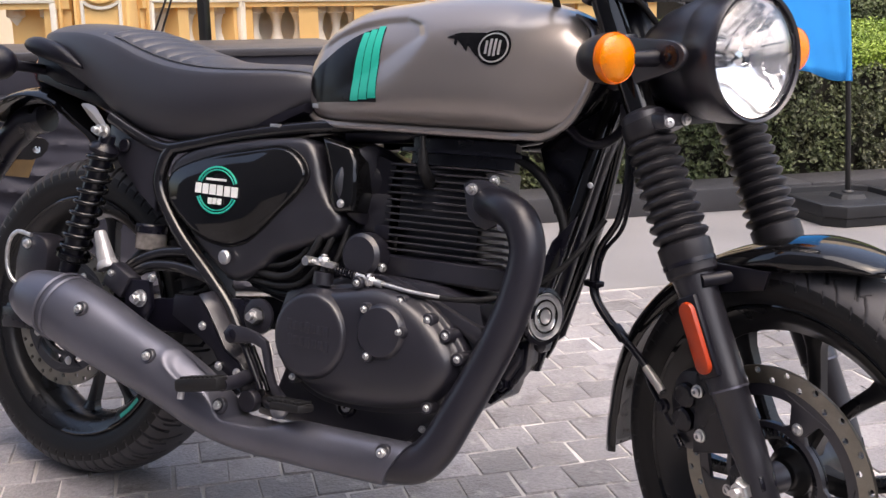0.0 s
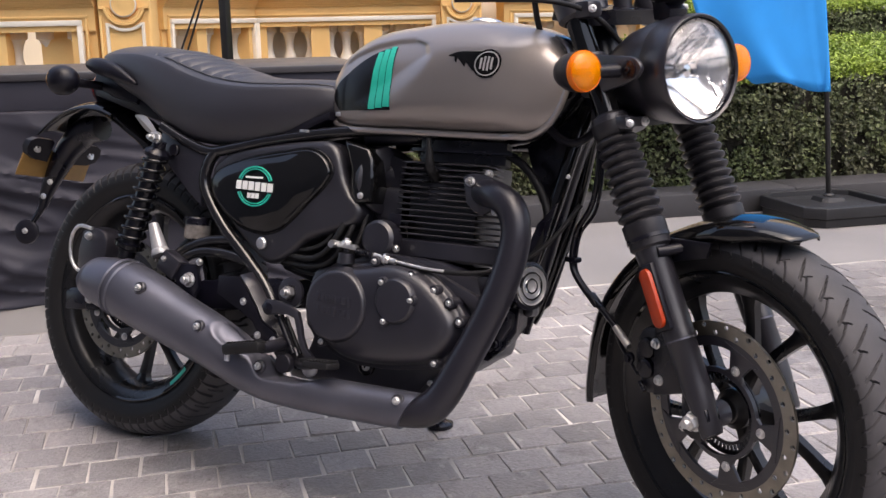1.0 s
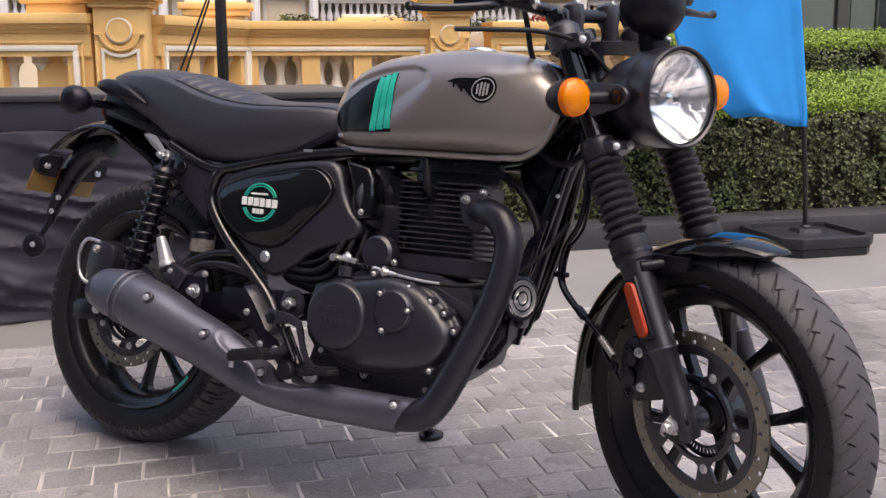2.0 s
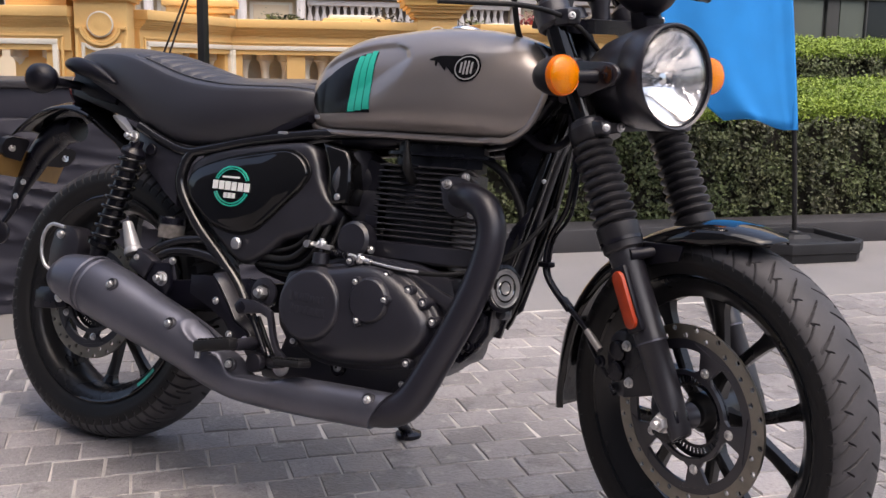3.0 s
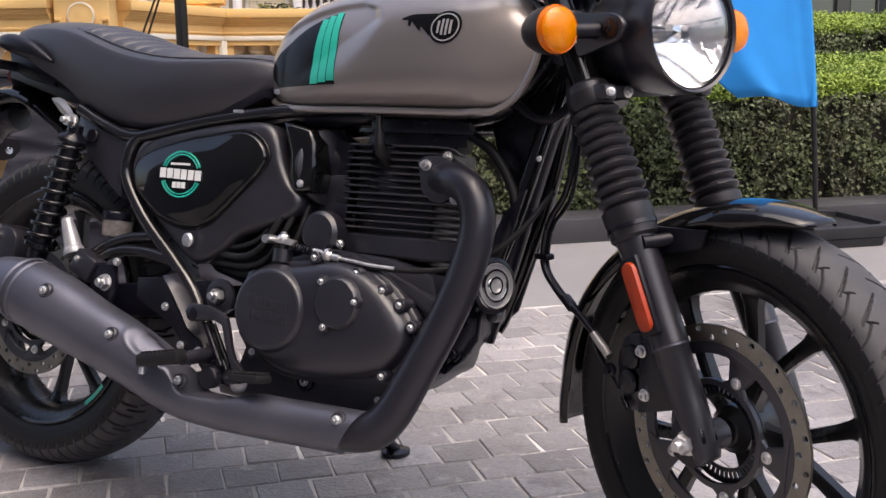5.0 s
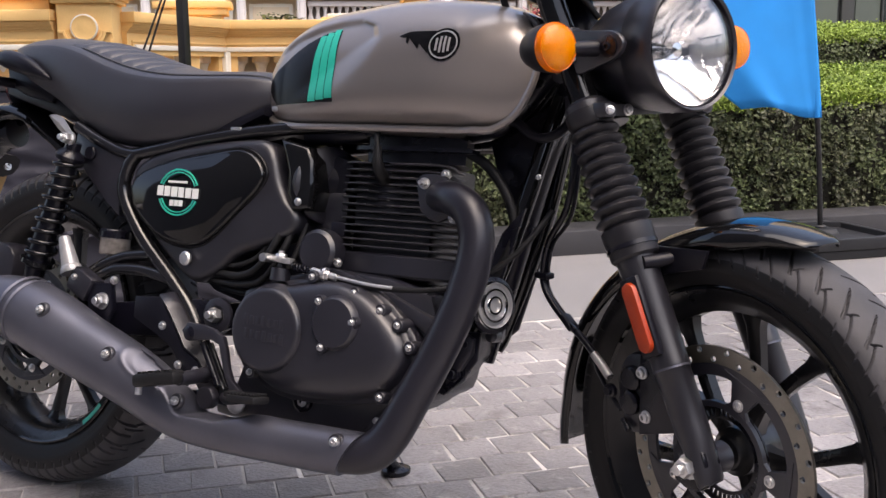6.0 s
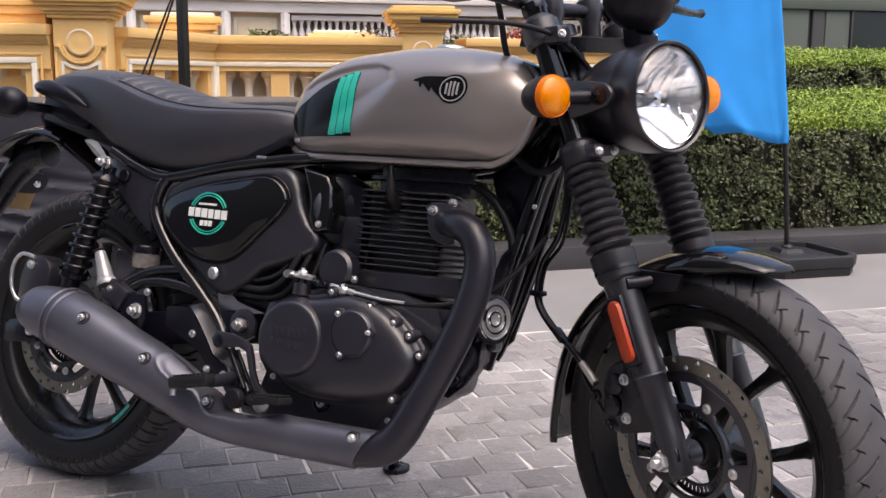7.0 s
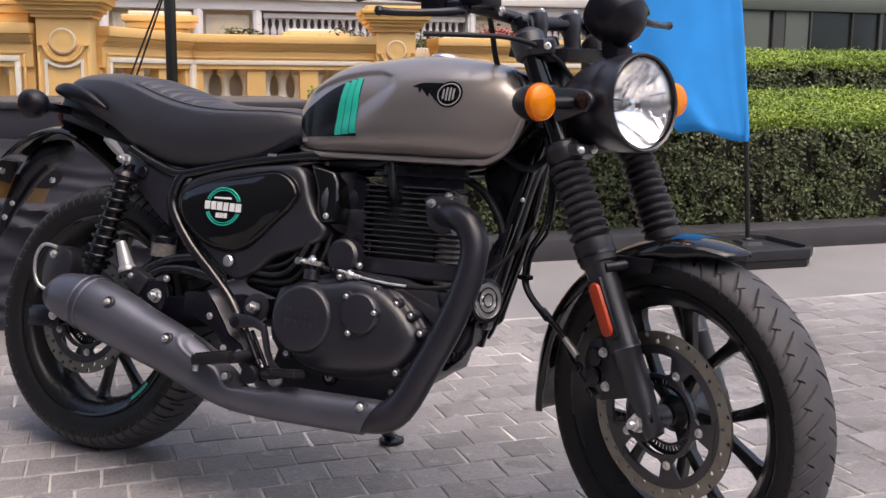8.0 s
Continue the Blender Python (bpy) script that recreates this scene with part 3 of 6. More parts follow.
# planters and shrubs on the wall
def planter(x, y, turn, z=1.16, size=1.0):
    pot = thing("planter", "yellow stepped stucco planter block on its pedestal", "planter", Matrix.Translation((x, y, z)) @ Matrix.Rotation(turn, 4, "Z"), "wall planters")
    part("pedestal", box((0, 0, -z / 2), (0.34 * size, 0.22 * size, z), bevel=0.006), STUCCO, pot)
    for k, (w, h, z0) in enumerate([(0.42, 0.07, 0.0), (0.5, 0.05, 0.069), (0.56, 0.05, 0.118), (0.46, 0.03, 0.167)]):
        part("block" if k else "foot", box((0, 0, z0 + h / 2), (w * size, w * 0.6 * size, h), bevel=0.008), TRIM if k == 3 else STUCCO, pot)


planter(-3.80, 4.62, radians(38), 1.13)
planter(-3.21, 5.86, radians(38), 1.04)
planter(-2.20, 6.72, radians(38), 1.0, 0.8)
# Planter shape stands in for the ochre block beside the pillar cap.
planter(-3.62, 2.98, radians(28), 1.155, 0.9)
solo("planter_bench", box((0, 0, 0.545), (5.4, 0.7, 1.09), bevel=0.01), TRIM, "pale stucco bench wall that carries planters", "wall", "structure", Matrix.Translation((-2.5, 6.4, 0)) @ Matrix.Rotation(radians(42), 4, "Z"))


def shrub(x, y, z, r, mat, seed, label, count=700):
    rng = np.random.default_rng(seed)
    p = rng.normal(size=(count, 3))
    p /= np.linalg.norm(p, axis=1)[:, None]
    ways = p.copy()
    p *= (r * rng.uniform(0.35, 1.2, count) * (1 + 0.5 * lumpy(p, 2.2)))[:, None]
    p[:, 2] = np.abs(p[:, 2]) * 0.75
    bush = leaf_cloud("shrub", p, ways, mat, 0.045, label, "shrub", seed)
    bush.matrix_basis = Matrix.Translation((x, y, z))
    for k in range(4):
        stem = part("stem", tube([(0, 0, -0.02), (0.1 * math.sin(k * 1.7) * r, 0.1 * math.cos(k * 1.7) * r, r * 0.3), (0.5 * math.sin(k * 1.7) * r, 0.5 * math.cos(k * 1.7) * r, r * 0.7)], 0.008, 6, 3), TWIG, bush)


shrub(-3.72, 5.46, 1.09, 0.20, LEAF_DULL, 41, "low dull green shrub on the wall", 420)
shrub(-3.60, 5.56, 1.09, 0.16, LEAF_DULL, 42, "low dull green shrub on the wall", 300)
shrub(-2.98, 5.95, 1.10, 0.20, LEAF_DRY, 43, "loose grey-brown shrub beside a planter", 420)
shrub(-2.30, 6.30, 1.07, 0.17, LEAF_DULL, 44, "dull green loose shrub beside a pillar", 420)
shrub(-1.86, 6.62, 1.12, 0.20, LEAF_RED, 45, "red leaved shrub on the wall", 500)
shrub(-1.66, 6.74, 1.12, 0.18, LEAF_RED, 46, "red leaved shrub on the wall", 400)

# ---- cream facade behind ----
villa_m = Matrix.Translation((-4.5, 9.2, 0)) @ Matrix.Rotation(radians(42), 4, "Z")
villa = thing("villa", "cream stucco villa with white bands, columns and balustrades", "building", villa_m)
part("wall", box((1, 0.5, 3.0), (26, 0.4, 6.0)), CREAM, villa)
for z, h, q in ((1.12, 0.1, 0.16), (1.64, 0.12, 0.26), (1.76, 0.12, 0.34)):
    part("band", box((1, 0.3 - q / 2 + 0.08, z), (26, q, h), bevel=0.012), PALE_TRIM, villa)
COLUMNS = [-6.2, -5.5, -4.8, -3.8, -3.1, -2.07, -1.4, 1.2, 1.9, 3.2, 4.0, 5.0]
for x0, x1 in zip(COLUMNS, COLUMNS[1:]):
    part("column", box((x0, 0.22, 1.38), (0.1, 0.16, 0.42), bevel=0.01), PALE_TRIM, villa)
    part("column", box((x0, 0.17, 1.38), (0.05, 0.1, 0.42), bevel=0.008), PALE_TRIM, villa)
    mid, wide = (x0 + x1) / 2, x1 - x0 - 0.14
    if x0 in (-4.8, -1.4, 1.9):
        # Dark sheet painted as the shaded gap behind the balusters.
        part("recess_shade_sheet", box((mid, 0.292, 1.38), (wide, 0.012, 0.34)), RECESS, villa)
        part("baluster_rail", box((mid, 0.24, 1.53), (wide, 0.1, 0.06), bevel=0.008), PALE_TRIM, villa)
        for k in range(int(wide / 0.083)):
            part("baluster", lathe([(0, 0.036), (0.03, 0.036), (0.05, 0.018), (0.12, 0.030), (0.17, 0.039), (0.25, 0.016), (0.30, 0.024), (0.33, 0.040)], (x0 + 0.11 + k * 0.083, 0.25, 1.18), (0, 0, 1), 10), PALE_TRIM, villa)
    else:
        part("recess_frame", box((mid, 0.28, 1.37), (wide - 0.04, 0.03, 0.32), bevel=0.008), TRIM, villa)
        part("recess_panel", box((mid, 0.262, 1.365), (wide - 0.12, 0.02, 0.26), bevel=0.004), CREAM, villa)
for x in np.arange(-8, 10, 2.6):
    part("window", box((float(x) + 0.65, 0.29, 3.2), (0.9, 0.03, 1.6)), DIM_GLASS, villa)
    part("window_frame", box((float(x) + 0.65, 0.27, 4.05), (1.2, 0.08, 0.12), bevel=0.01), TRIM, villa)


# ---- motorcycle ----
# Local frame: x ahead, y to its left, z up, from the rear tyre's contact. It leans on its side stand.
BIKE = Matrix.Rotation(radians(-13), 4, "X")
RAKE = Vector((-math.sin(radians(25)), 0, math.cos(radians(25))))
TRAIL = Vector((1.468, 0, 0))
STEER = Matrix.Translation(TRAIL) @ Matrix.Rotation(radians(-28.6), 4, RAKE) @ Matrix.Translation(-TRAIL)
REAR, FRONT = Vector((0, 0, 0.314)), Vector((1.37, 0, 0.293))
bike = thing("motorcycle", "grey and black roadster motorcycle with teal stripes on its side stand", "motorcycle", BIKE)
RIGHT = Vector((0, -1, 0))


def cut_at(a, centre, width, pitch):
    u = (a - centre + pitch / 2) % pitch - pitch / 2
    return abs(u) < width / 2


def groove_front(a, y):
    """Depth of the tread cut at angle a and offset y: wedge slashes, cross ticks and shoulder cuts."""
    q, pitch = abs(y) / 0.056, radians(9)
    if y > 0:
        a += pitch / 2
    deg = radians(1)
    if 0.07 < q < 0.82 and cut_at(a, deg * (2.3 - 8.6 * (q - 0.07)), deg * (0.35 + 0.9 * q), pitch):
        return 0.005
    if 0.52 < q < 0.71 and cut_at(a, deg * (3.5 + 8 * (q - 0.52)), deg * 0.5, pitch):
        return 0.006
    if 0.62 < q < 0.992 and cut_at(a, deg * (4.4 - 14.5 * (q - 0.64)), deg * (0.9 - 0.4 * q), pitch):
        return 0.005
    if 0.93 < q and cut_at(a, deg * (4.8 - 20 * (q - 0.93)), deg * 0.6, pitch):
        return 0.005
    return 0.0


def groove_rear(a, y):
    q, pitch = abs(y) / 0.071, radians(10)
    if y > 0:
        a += pitch / 2
    deg = radians(1)
    if 0.10 < q < 0.62 and cut_at(a, deg * (2 - 7 * q), deg * (0.6 + 0.6 * q), pitch):
        return 0.008
    if 0.58 < q < 1.0 and cut_at(a, deg * (3.2 - 1.5 * q), deg * 1.0, pitch / 2):
        return 0.009
    if 0.36 < q < 0.80 and cut_at(a, deg * (6.5 - 2 * q), deg * 0.8, pitch):
        return 0.008
    return 0.0


def tyre_mesh(centre, big, half, bead, groove, steps):
    """Tyre carcass with cut tread: a closed section swept round the axle."""
    section = []
    rim = big - bead
    for k in range(9):
        u = k / 8
        section.append((-half * (0.72 + 0.28 * math.sin(u * 1.57)) - (0.0012 if k in (3, 4, 7) else 0), bead + rim * 0.52 * u, 0))
    for k in range(1, 90):
        t = math.pi * (k / 90) - math.pi / 2
        section.append((half * math.sin(t), bead + rim * 0.52 + rim * 0.48 * math.cos(t) ** 0.85, 1))
    for k in range(9):
        u = 1 - k / 8
        section.append((half * (0.72 + 0.28 * math.sin(u * 1.57)), bead + rim * 0.52 * u, 0))
    verts, faces, worn = [], [], []
    n = len(section)
    for i in range(steps):
        a = 2 * math.pi * i / steps
        c, s = math.cos(a), math.sin(a)
        for y, r, tread in section:
            r -= groove(a, y) if tread else 0
            verts.append((centre.x + r * c, y, centre.z + r * s))
    for i in range(steps):
        j = (i + 1) % steps
        for k in range(n - 1):
            faces.append((i * n + k, i * n + k + 1, j * n + k + 1, j * n + k))
            worn.append(1 if 14 < k < n - 15 else 0)
        worn.append(0)
        faces.append((i * n + n - 1, i * n, j * n, j * n + n - 1))
    return verts, faces, worn


def drilled_disc(centre, y, inner, outer, thick, cells, bm=None):
    """Brake disc with staggered drilled holes."""
    bm = bm or bmesh.new()
    rows = 2
    for face in (-1, 1):
        for row in range(rows):
            r0, r1 = inner + (outer - inner) * row / rows, inner + (outer - inner) * (row + 1) / rows
            for k in range(cells):
                a0, a1 = 2 * math.pi * k / cells, 2 * math.pi * (k + 1) / cells
                am, rm = (a0 + a1) / 2, (r0 + r1) / 2
                at = lambda r, a: (centre.x + r * math.cos(a), y + face * thick / 2, centre.z + r * math.sin(a))
                edge = [at(r0, a0), at(r0, am), at(r0, a1), at(rm, a1), at(r1, a1), at(r1, am), at(r1, a0), at(rm, a0)]
                if k % 2 == 0 and row == (k // 2) % 2:
                    h = 0.0047
                    ca, sa = math.cos(am), math.sin(am)
                    hole = []
                    for q in range(8):
                        t = -3 * math.pi / 4 + q * math.pi / 4
                        dr, dt = h * math.sin(t), h * math.cos(t)
                        hole.append((centre.x + (rm + dr) * ca - dt * sa, y + face * thick / 2, centre.z + (rm + dr) * sa + dt * ca))
                    e, o = [bm.verts.new(v) for v in edge], [bm.verts.new(v) for v in hole]
                    back = [bm.verts.new((v[0], y, v[2])) for v in hole]
                    for q in range(8):
                        bm.faces.new((e[q], e[(q + 1) % 8], o[(q + 1) % 8], o[q]))
                        bm.faces.new((o[q], o[(q + 1) % 8], back[(q + 1) % 8], back[q]))
                else:
                    bm.faces.new([bm.verts.new(v) for v in edge])
    bmesh.ops.remove_doubles(bm, verts=bm.verts[:], dist=2e-5)
    for r in (inner, outer):
        lathe([(-thick / 2, r), (thick / 2, r)], (centre.x, y, centre.z), (0, 1, 0), cells, bm, cap=False)
    return bm


def wheel(centre, big, half, rim_half, m, tread, name, label, disc_r, disc_y, phase, arm_at):
    rim_bm = lathe([(-rim_half, 0.229), (-rim_half + 0.006, 0.233), (-rim_half + 0.012, 0.226), (-rim_half + 0.022, 0.214), (-0.015, 0.203), (0.015, 0.203),
                    (rim_half - 0.022, 0.214), (rim_half - 0.012, 0.226), (rim_half - 0.006, 0.233), (rim_half, 0.229), (rim_half - 0.004, 0.217), (rim_half - 0.016, 0.206),
                    (0.017, 0.193), (-0.017, 0.193), (-rim_half + 0.016, 0.206), (-rim_half + 0.004, 0.217)], centre, (0, 1, 0), 120, ring=True)
    body = part(name, rim_bm, ALLOY, bike, label, m)
    v, f, worn = tyre_mesh(centre, big, half, 0.222, tread, 1440)
    tyre = new("tyre", grid_mesh("tyre", v, f, RUBBER, True))
    tyre.parent = body
    tyre.data.materials.append(TREAD)
    tyre.data.polygons.foreach_set("material_index", worn)
    tyre.data.set_sharp_from_angle(angle=radians(50))
    part("hub", lathe([(-0.040, 0.020), (-0.038, 0.023), (-0.03, 0.026), (-0.024, 0.034), (0.024, 0.034), (0.03, 0.032), (0.05, 0.034), (0.052, 0.028)], centre, (0, 1, 0), 40), ALLOY, body)
    for s in (-1, 1):
        part("rim_lip", lathe([(rim_half - 0.006, 0.233), (rim_half + 0.0015, 0.2345), (rim_half + 0.003, 0.2315), (rim_half + 0.0005, 0.2275)], centre, (0, s, 0), 120, cap=False), GLOSS, body)
    for k in range(5):
        a = phase + arm_at + 2 * math.pi * k / 5
        strut = lambda t, r, y=0.0: centre + Vector((r * math.cos(a + t), y, r * math.sin(a + t)))
        rings = []
        for r, w, d in ((0.022, 0.015, 0.018), (0.045, 0.0125, 0.015), (0.07, 0.0135, 0.013), (0.082, 0.017, 0.012)):
            side = Vector((-math.sin(a), 0, math.cos(a)))
            rings.append([strut(0, r) + side * p * w + Vector((0, q * d, 0)) for p, q in ((-1, -0.7), (-0.6, -1), (0.6, -1), (1, -0.7), (1, 0.7), (0.6, 1), (-0.6, 1), (-1, 0.7))])
        part("hub_arm", loft(bmesh.new(), rings), ALLOY, body)
        for turn in (-1, 1):
            rings = []
            for r, t, w, d in ((0.07, 4, 0.008, 0.012), (0.10, 9.5, 0.0095, 0.0115), (0.14, 14, 0.0098, 0.010), (0.175, 16.8, 0.0115, 0.011), (0.19, 17.6, 0.016, 0.013), (0.2, 18, 0.027, 0.016)):
                t = turn * radians(t)
                side = Vector((-math.sin(a + t), 0, math.cos(a + t)))
                rings.append([strut(t, r) + side * p * w + Vector((0, q * d, 0)) for p, q in ((-1, -0.7), (-0.6, -1), (0.6, -1), (1, -0.7), (1, 0.7), (0.6, 1), (-0.6, 1), (-1, 0.7))])
            part("spoke", loft(bmesh.new(), rings), ALLOY, body)
    part("brake_disc", drilled_disc(centre, disc_y, disc_r - 0.024, disc_r, 0.005, 80), DISC, body, "drilled brown-tinted steel brake disc", sharp=25)
    # carrier of the disc
    inner = disc_r - 0.024
    part("disc_carrier", lathe([(-0.004, 0.070), (0.004, 0.070), (0.004, 0.078), (-0.004, 0.078)], (centre.x, disc_y, centre.z), (0, 1, 0), 40, ring=True), MATTE, body)
    part("carrier_rim", lathe([(-0.003, inner - 0.016), (0.003, inner - 0.016), (0.003, inner + 0.002), (-0.003, inner + 0.002)], (centre.x, disc_y + 0.001, centre.z), (0, 1, 0), 60, ring=True), MATTE, body)
    for k in range(5):
        a = radians(65) + 2 * math.pi * k / 5
        c, q = math.cos, math.sin
        outline = [(0.072, -0.34), (0.078, -0.26), (0.085, -0.15), (inner - 0.018, -0.20), (inner - 0.004, -0.32), (inner - 0.004, 0.32), (inner - 0.018, 0.20), (0.085, 0.15), (0.078, 0.26), (0.072, 0.34)]
        part("carrier_arm", prism([(centre.x + r * c(a + t), centre.z + r * q(a + t)) for r, t in outline], disc_y - 0.0035, disc_y + 0.0035, 0.001), MATTE, body)
    for k in range(5):
        a = radians(65) + 2 * math.pi * k / 5
        part("bolt", bolt((centre.x + 0.087 * math.cos(a), disc_y - 0.003, centre.z + 0.087 * math.sin(a)), RIGHT, 0.0068, 0.005), STEEL, body)
    bm = bmesh.new()
    for k in range(48):
        a = 2 * math.pi * k / 48
        box((centre.x + 0.0595 * math.cos(a), disc_y + 0.012, centre.z + 0.0595 * math.sin(a)), (0.010, 0.003, 0.0038), Matrix.Rotation(-a, 3, "Y"), bm=bm)
    lathe([(-0.0015, 0.050), (0.0015, 0.050), (0.0015, 0.0552), (-0.0015, 0.0552)], (centre.x, disc_y + 0.014, centre.z), (0, 1, 0), 48, bm, ring=True)
    lathe([(-0.0015, 0.064), (0.0015, 0.064), (0.0015, 0.072), (-0.0015, 0.072)], (centre.x, disc_y + 0.014, centre.z), (0, 1, 0), 48, bm, ring=True)
    part("sensor_ring", bm, SATIN, body)
    return body


wheel(FRONT, 0.293, 0.056, 0.046, STEER, groove_front, "front_wheel", "front wheel with black ten-spoke alloy rim", 0.153, -0.056, radians(13), radians(54))
rear_wheel = wheel(REAR, 0.314, 0.071, 0.062, Matrix.Identity(4), groove_rear, "rear_wheel", "rear wheel with black alloy rim and wide tyre", 0.135, -0.088, radians(-20), radians(18))
# teal tape on the rear rim
bm = bmesh.new()
rows = []
for k in range(13):
    a = radians(-52 + k * 1.25)
    rows.append([(REAR.x + r * math.cos(a), y, REAR.z + r * math.sin(a)) for y, r in ((0.0632, 0.2272), (0.0612, 0.2185))])
loft(bm, [[(x, -y, z - 0.0) for x, y, z in row] for row in rows], cap=False, close=False)
part("rim_tape", bm, TEAL, rear_wheel, "short teal tape on the rim")

# ---- front fork and head ----
def fork(z):
    return 1.379 - 0.445 * (z - 0.293)


FORK_WAY = Vector((-0.445, 0, 1)).normalized()
SPREAD = {-1: -0.172, 1: 0.190}
for side, name in ((-1, "right"), (1, "left")):
    y = side * 0.095
    at = lambda z: Vector((fork(z), y, z))
    bm = lathe([(-0.026, 0.0), (-0.026, 0.020), (-0.021, 0.0225), (0.0, 0.0232), (0.015, 0.0233), (0.03, 0.0234), (0.05, 0.0238), (0.13, 0.0246), (0.133, 0.0262), (0.137, 0.0264), (0.14, 0.0260), (0.2, 0.0266), (0.27, 0.0272), (0.30, 0.030), (0.335, 0.031)], at(0.293), FORK_WAY, 32)
    for v in bm.verts:
        edge = fork(v.co.z) + 0.024
        k = min(max((0.335 - v.co.z) / 0.045, 0), 1)
        v.co.x = edge + (v.co.x - edge) * (1 - 0.36 * k) - 0.006 * k
    leg = part("fork_leg", bm, FORK_PAINT, bike, "satin black fork lower leg", STEER)
    # Lighter ring stands for light caught on the casting's edge.
    part("leg_lit_ring", lathe([(0.1315, 0.0250), (0.1315, 0.0267), (0.1345, 0.0267), (0.1345, 0.0250)], at(0.293), FORK_WAY, 36, ring=True), SHIELD, leg, "lighter ring for the lit casting edge")
    prof = [(0.0, 0.031), (0.004, 0.0345), (0.022, 0.0350), (0.026, 0.0362), (0.045, 0.0366)]
    for k in range(9):
        base = 0.05 + k * 0.0165
        r = 0.0380 - 0.0004 * k
        prof += [(base, r - 0.0075), (base + 0.004, r - 0.001), (base + 0.0078, r + 0.0012), (base + 0.0115, r - 0.001), (base + 0.0145, r - 0.007)]
    prof += [(0.2, 0.031), (0.206, 0.034), (0.222, 0.034), (0.224, 0.028)]
    part("gaiter", lathe(prof, at(0.557), FORK_WAY, 36), BELLOWS, bike, "ribbed black rubber fork gaiter", STEER)
    part("clamp_band", lathe([(0.015, 0.0345), (0.015, 0.0366), (0.021, 0.0366), (0.021, 0.0345)], at(0.557), FORK_WAY, 36, ring=True), SATIN, leg)
    part("fork_tube", lathe([(0, 0.0205), (0.27, 0.0205), (0.272, 0.022), (0.285, 0.022), (0.29, 0.016)], at(0.745), FORK_WAY, 28), GLOSS, bike, "gloss black fork tube", STEER)
    part("lower_clamp", lathe([(-0.006, 0.027), (-0.002, 0.031), (0.013, 0.031), (0.017, 0.027), (0.020, 0.0215)], at(0.757), FORK_WAY, 28), MATTE, bike, "", STEER)
    part("upper_clamp", lathe([(-0.02, 0.026), (-0.014, 0.032), (0.022, 0.033), (0.028, 0.028), (0.034, 0.022), (0.036, 0.008)], at(0.952), FORK_WAY, 28), MATTE, bike, "", STEER)
    part("clamp_lug", box(at(0.952) + Vector((0.034, side * 0.004, 0.0)), (0.05, 0.034, 0.03), None, 0.008), MATTE, bike, "", STEER)
    q = at(0.948) + Vector((0.060, side * 0.014, 0.004))
    part("clamp_bolt", bolt(q, (0.75, side * 0.65, 0.2), 0.0054, 0.006), STEEL, bike, "", STEER)
    part("clamp_lug", box(at(0.767) + Vector((0.032, side * 0.004, -0.004)), (0.048, 0.026, 0.024), None, 0.008), MATTE, bike, "", STEER)
    q = at(0.767) + Vector((0.063, side * 0.014, -0.004))
    if side < 0:
        part("clamp_bolt", bolt(q, (0.8, side * 0.6, 0.15), 0.0052, 0.005), STEEL, bike, "", STEER)
    # ear that carries the lamp and the indicator
    ear = prism([(1.10, 0.880), (1.15, 0.877), (1.20, 0.873), (1.240, 0.868), (1.256, 0.852), (1.243, 0.834), (1.21, 0.824), (1.155, 0.812), (1.11, 0.808)], side * 0.098, side * 0.108, 0.003, steps=3)
    ear_ob = part("lamp_bracket", ear, MATTE, bike, "", STEER)
    part("pivot_washer", lathe([(0, 0.0155), (0.003, 0.0155), (0.004, 0.010)], (1.231, side * 0.108, 0.849), (0, side, 0), 24), SATIN, ear_ob)
    part("pivot_bolt", bolt((1.231, side * 0.111, 0.849), (0, side, 0), 0.006, 0.005), SATIN, ear_ob)
    part("bracket_collar", lathe([(0, 0.0205), (0, 0.027), (0.05, 0.027), (0.05, 0.0205)], at(0.825), FORK_WAY, 24, ring=True), MATTE, ear_ob)
    stem = part("indicator", tube([(1.205, side * 0.1, 0.848), (1.195, side * 0.13, 0.848), (1.185, SPREAD[side] * 0.93, 0.848)], [0.0125, 0.011, 0.012], 14), PLASTIC, bike, "front indicator with round amber lens", STEER)
    part("housing", lathe([(-0.052, 0.004), (-0.05, 0.014), (-0.04, 0.024), (-0.024, 0.031), (-0.006, 0.034), (0.004, 0.0345), (0.004, 0.03)], (1.185, SPREAD[side], 0.85), (1, 0, 0), 32), PLASTIC, stem)
    part("bowl", lathe([(0.002, 0.031), (-0.012, 0.026), (-0.022, 0.014), (-0.024, 0.0)], (1.187, SPREAD[side], 0.85), (1, 0, 0), 32, cap=False), BOWL, stem)
    part("bulb", lathe([(-0.024, 0.006), (-0.006, 0.008), (0.0, 0.0)], (1.187, SPREAD[side], 0.85), (1, 0, 0), 16), BOWL, stem)
    part("lens", lathe([(0.003, 0.0335), (0.009, 0.033), (0.014, 0.0305), (0.018, 0.024), (0.0205, 0.013), (0.021, 0.0), (0.0195, 0.0), (0.019, 0.012), (0.0165, 0.0225), (0.0125, 0.029), (0.008, 0.0312), (0.003, 0.0315)], (1.187, SPREAD[side], 0.85), (1, 0, 0), 32, cap=False), AMBER, stem, "orange amber lens").visible_shadow = False
    part("lens_rim", lathe([(0.002, 0.0338), (0.008, 0.0342), (0.0135, 0.0318), (0.0125, 0.0300)], (1.187, SPREAD[side], 0.85), (1, 0, 0), 32, cap=False), AMBER_RIM, stem, "dark orange lens edge")
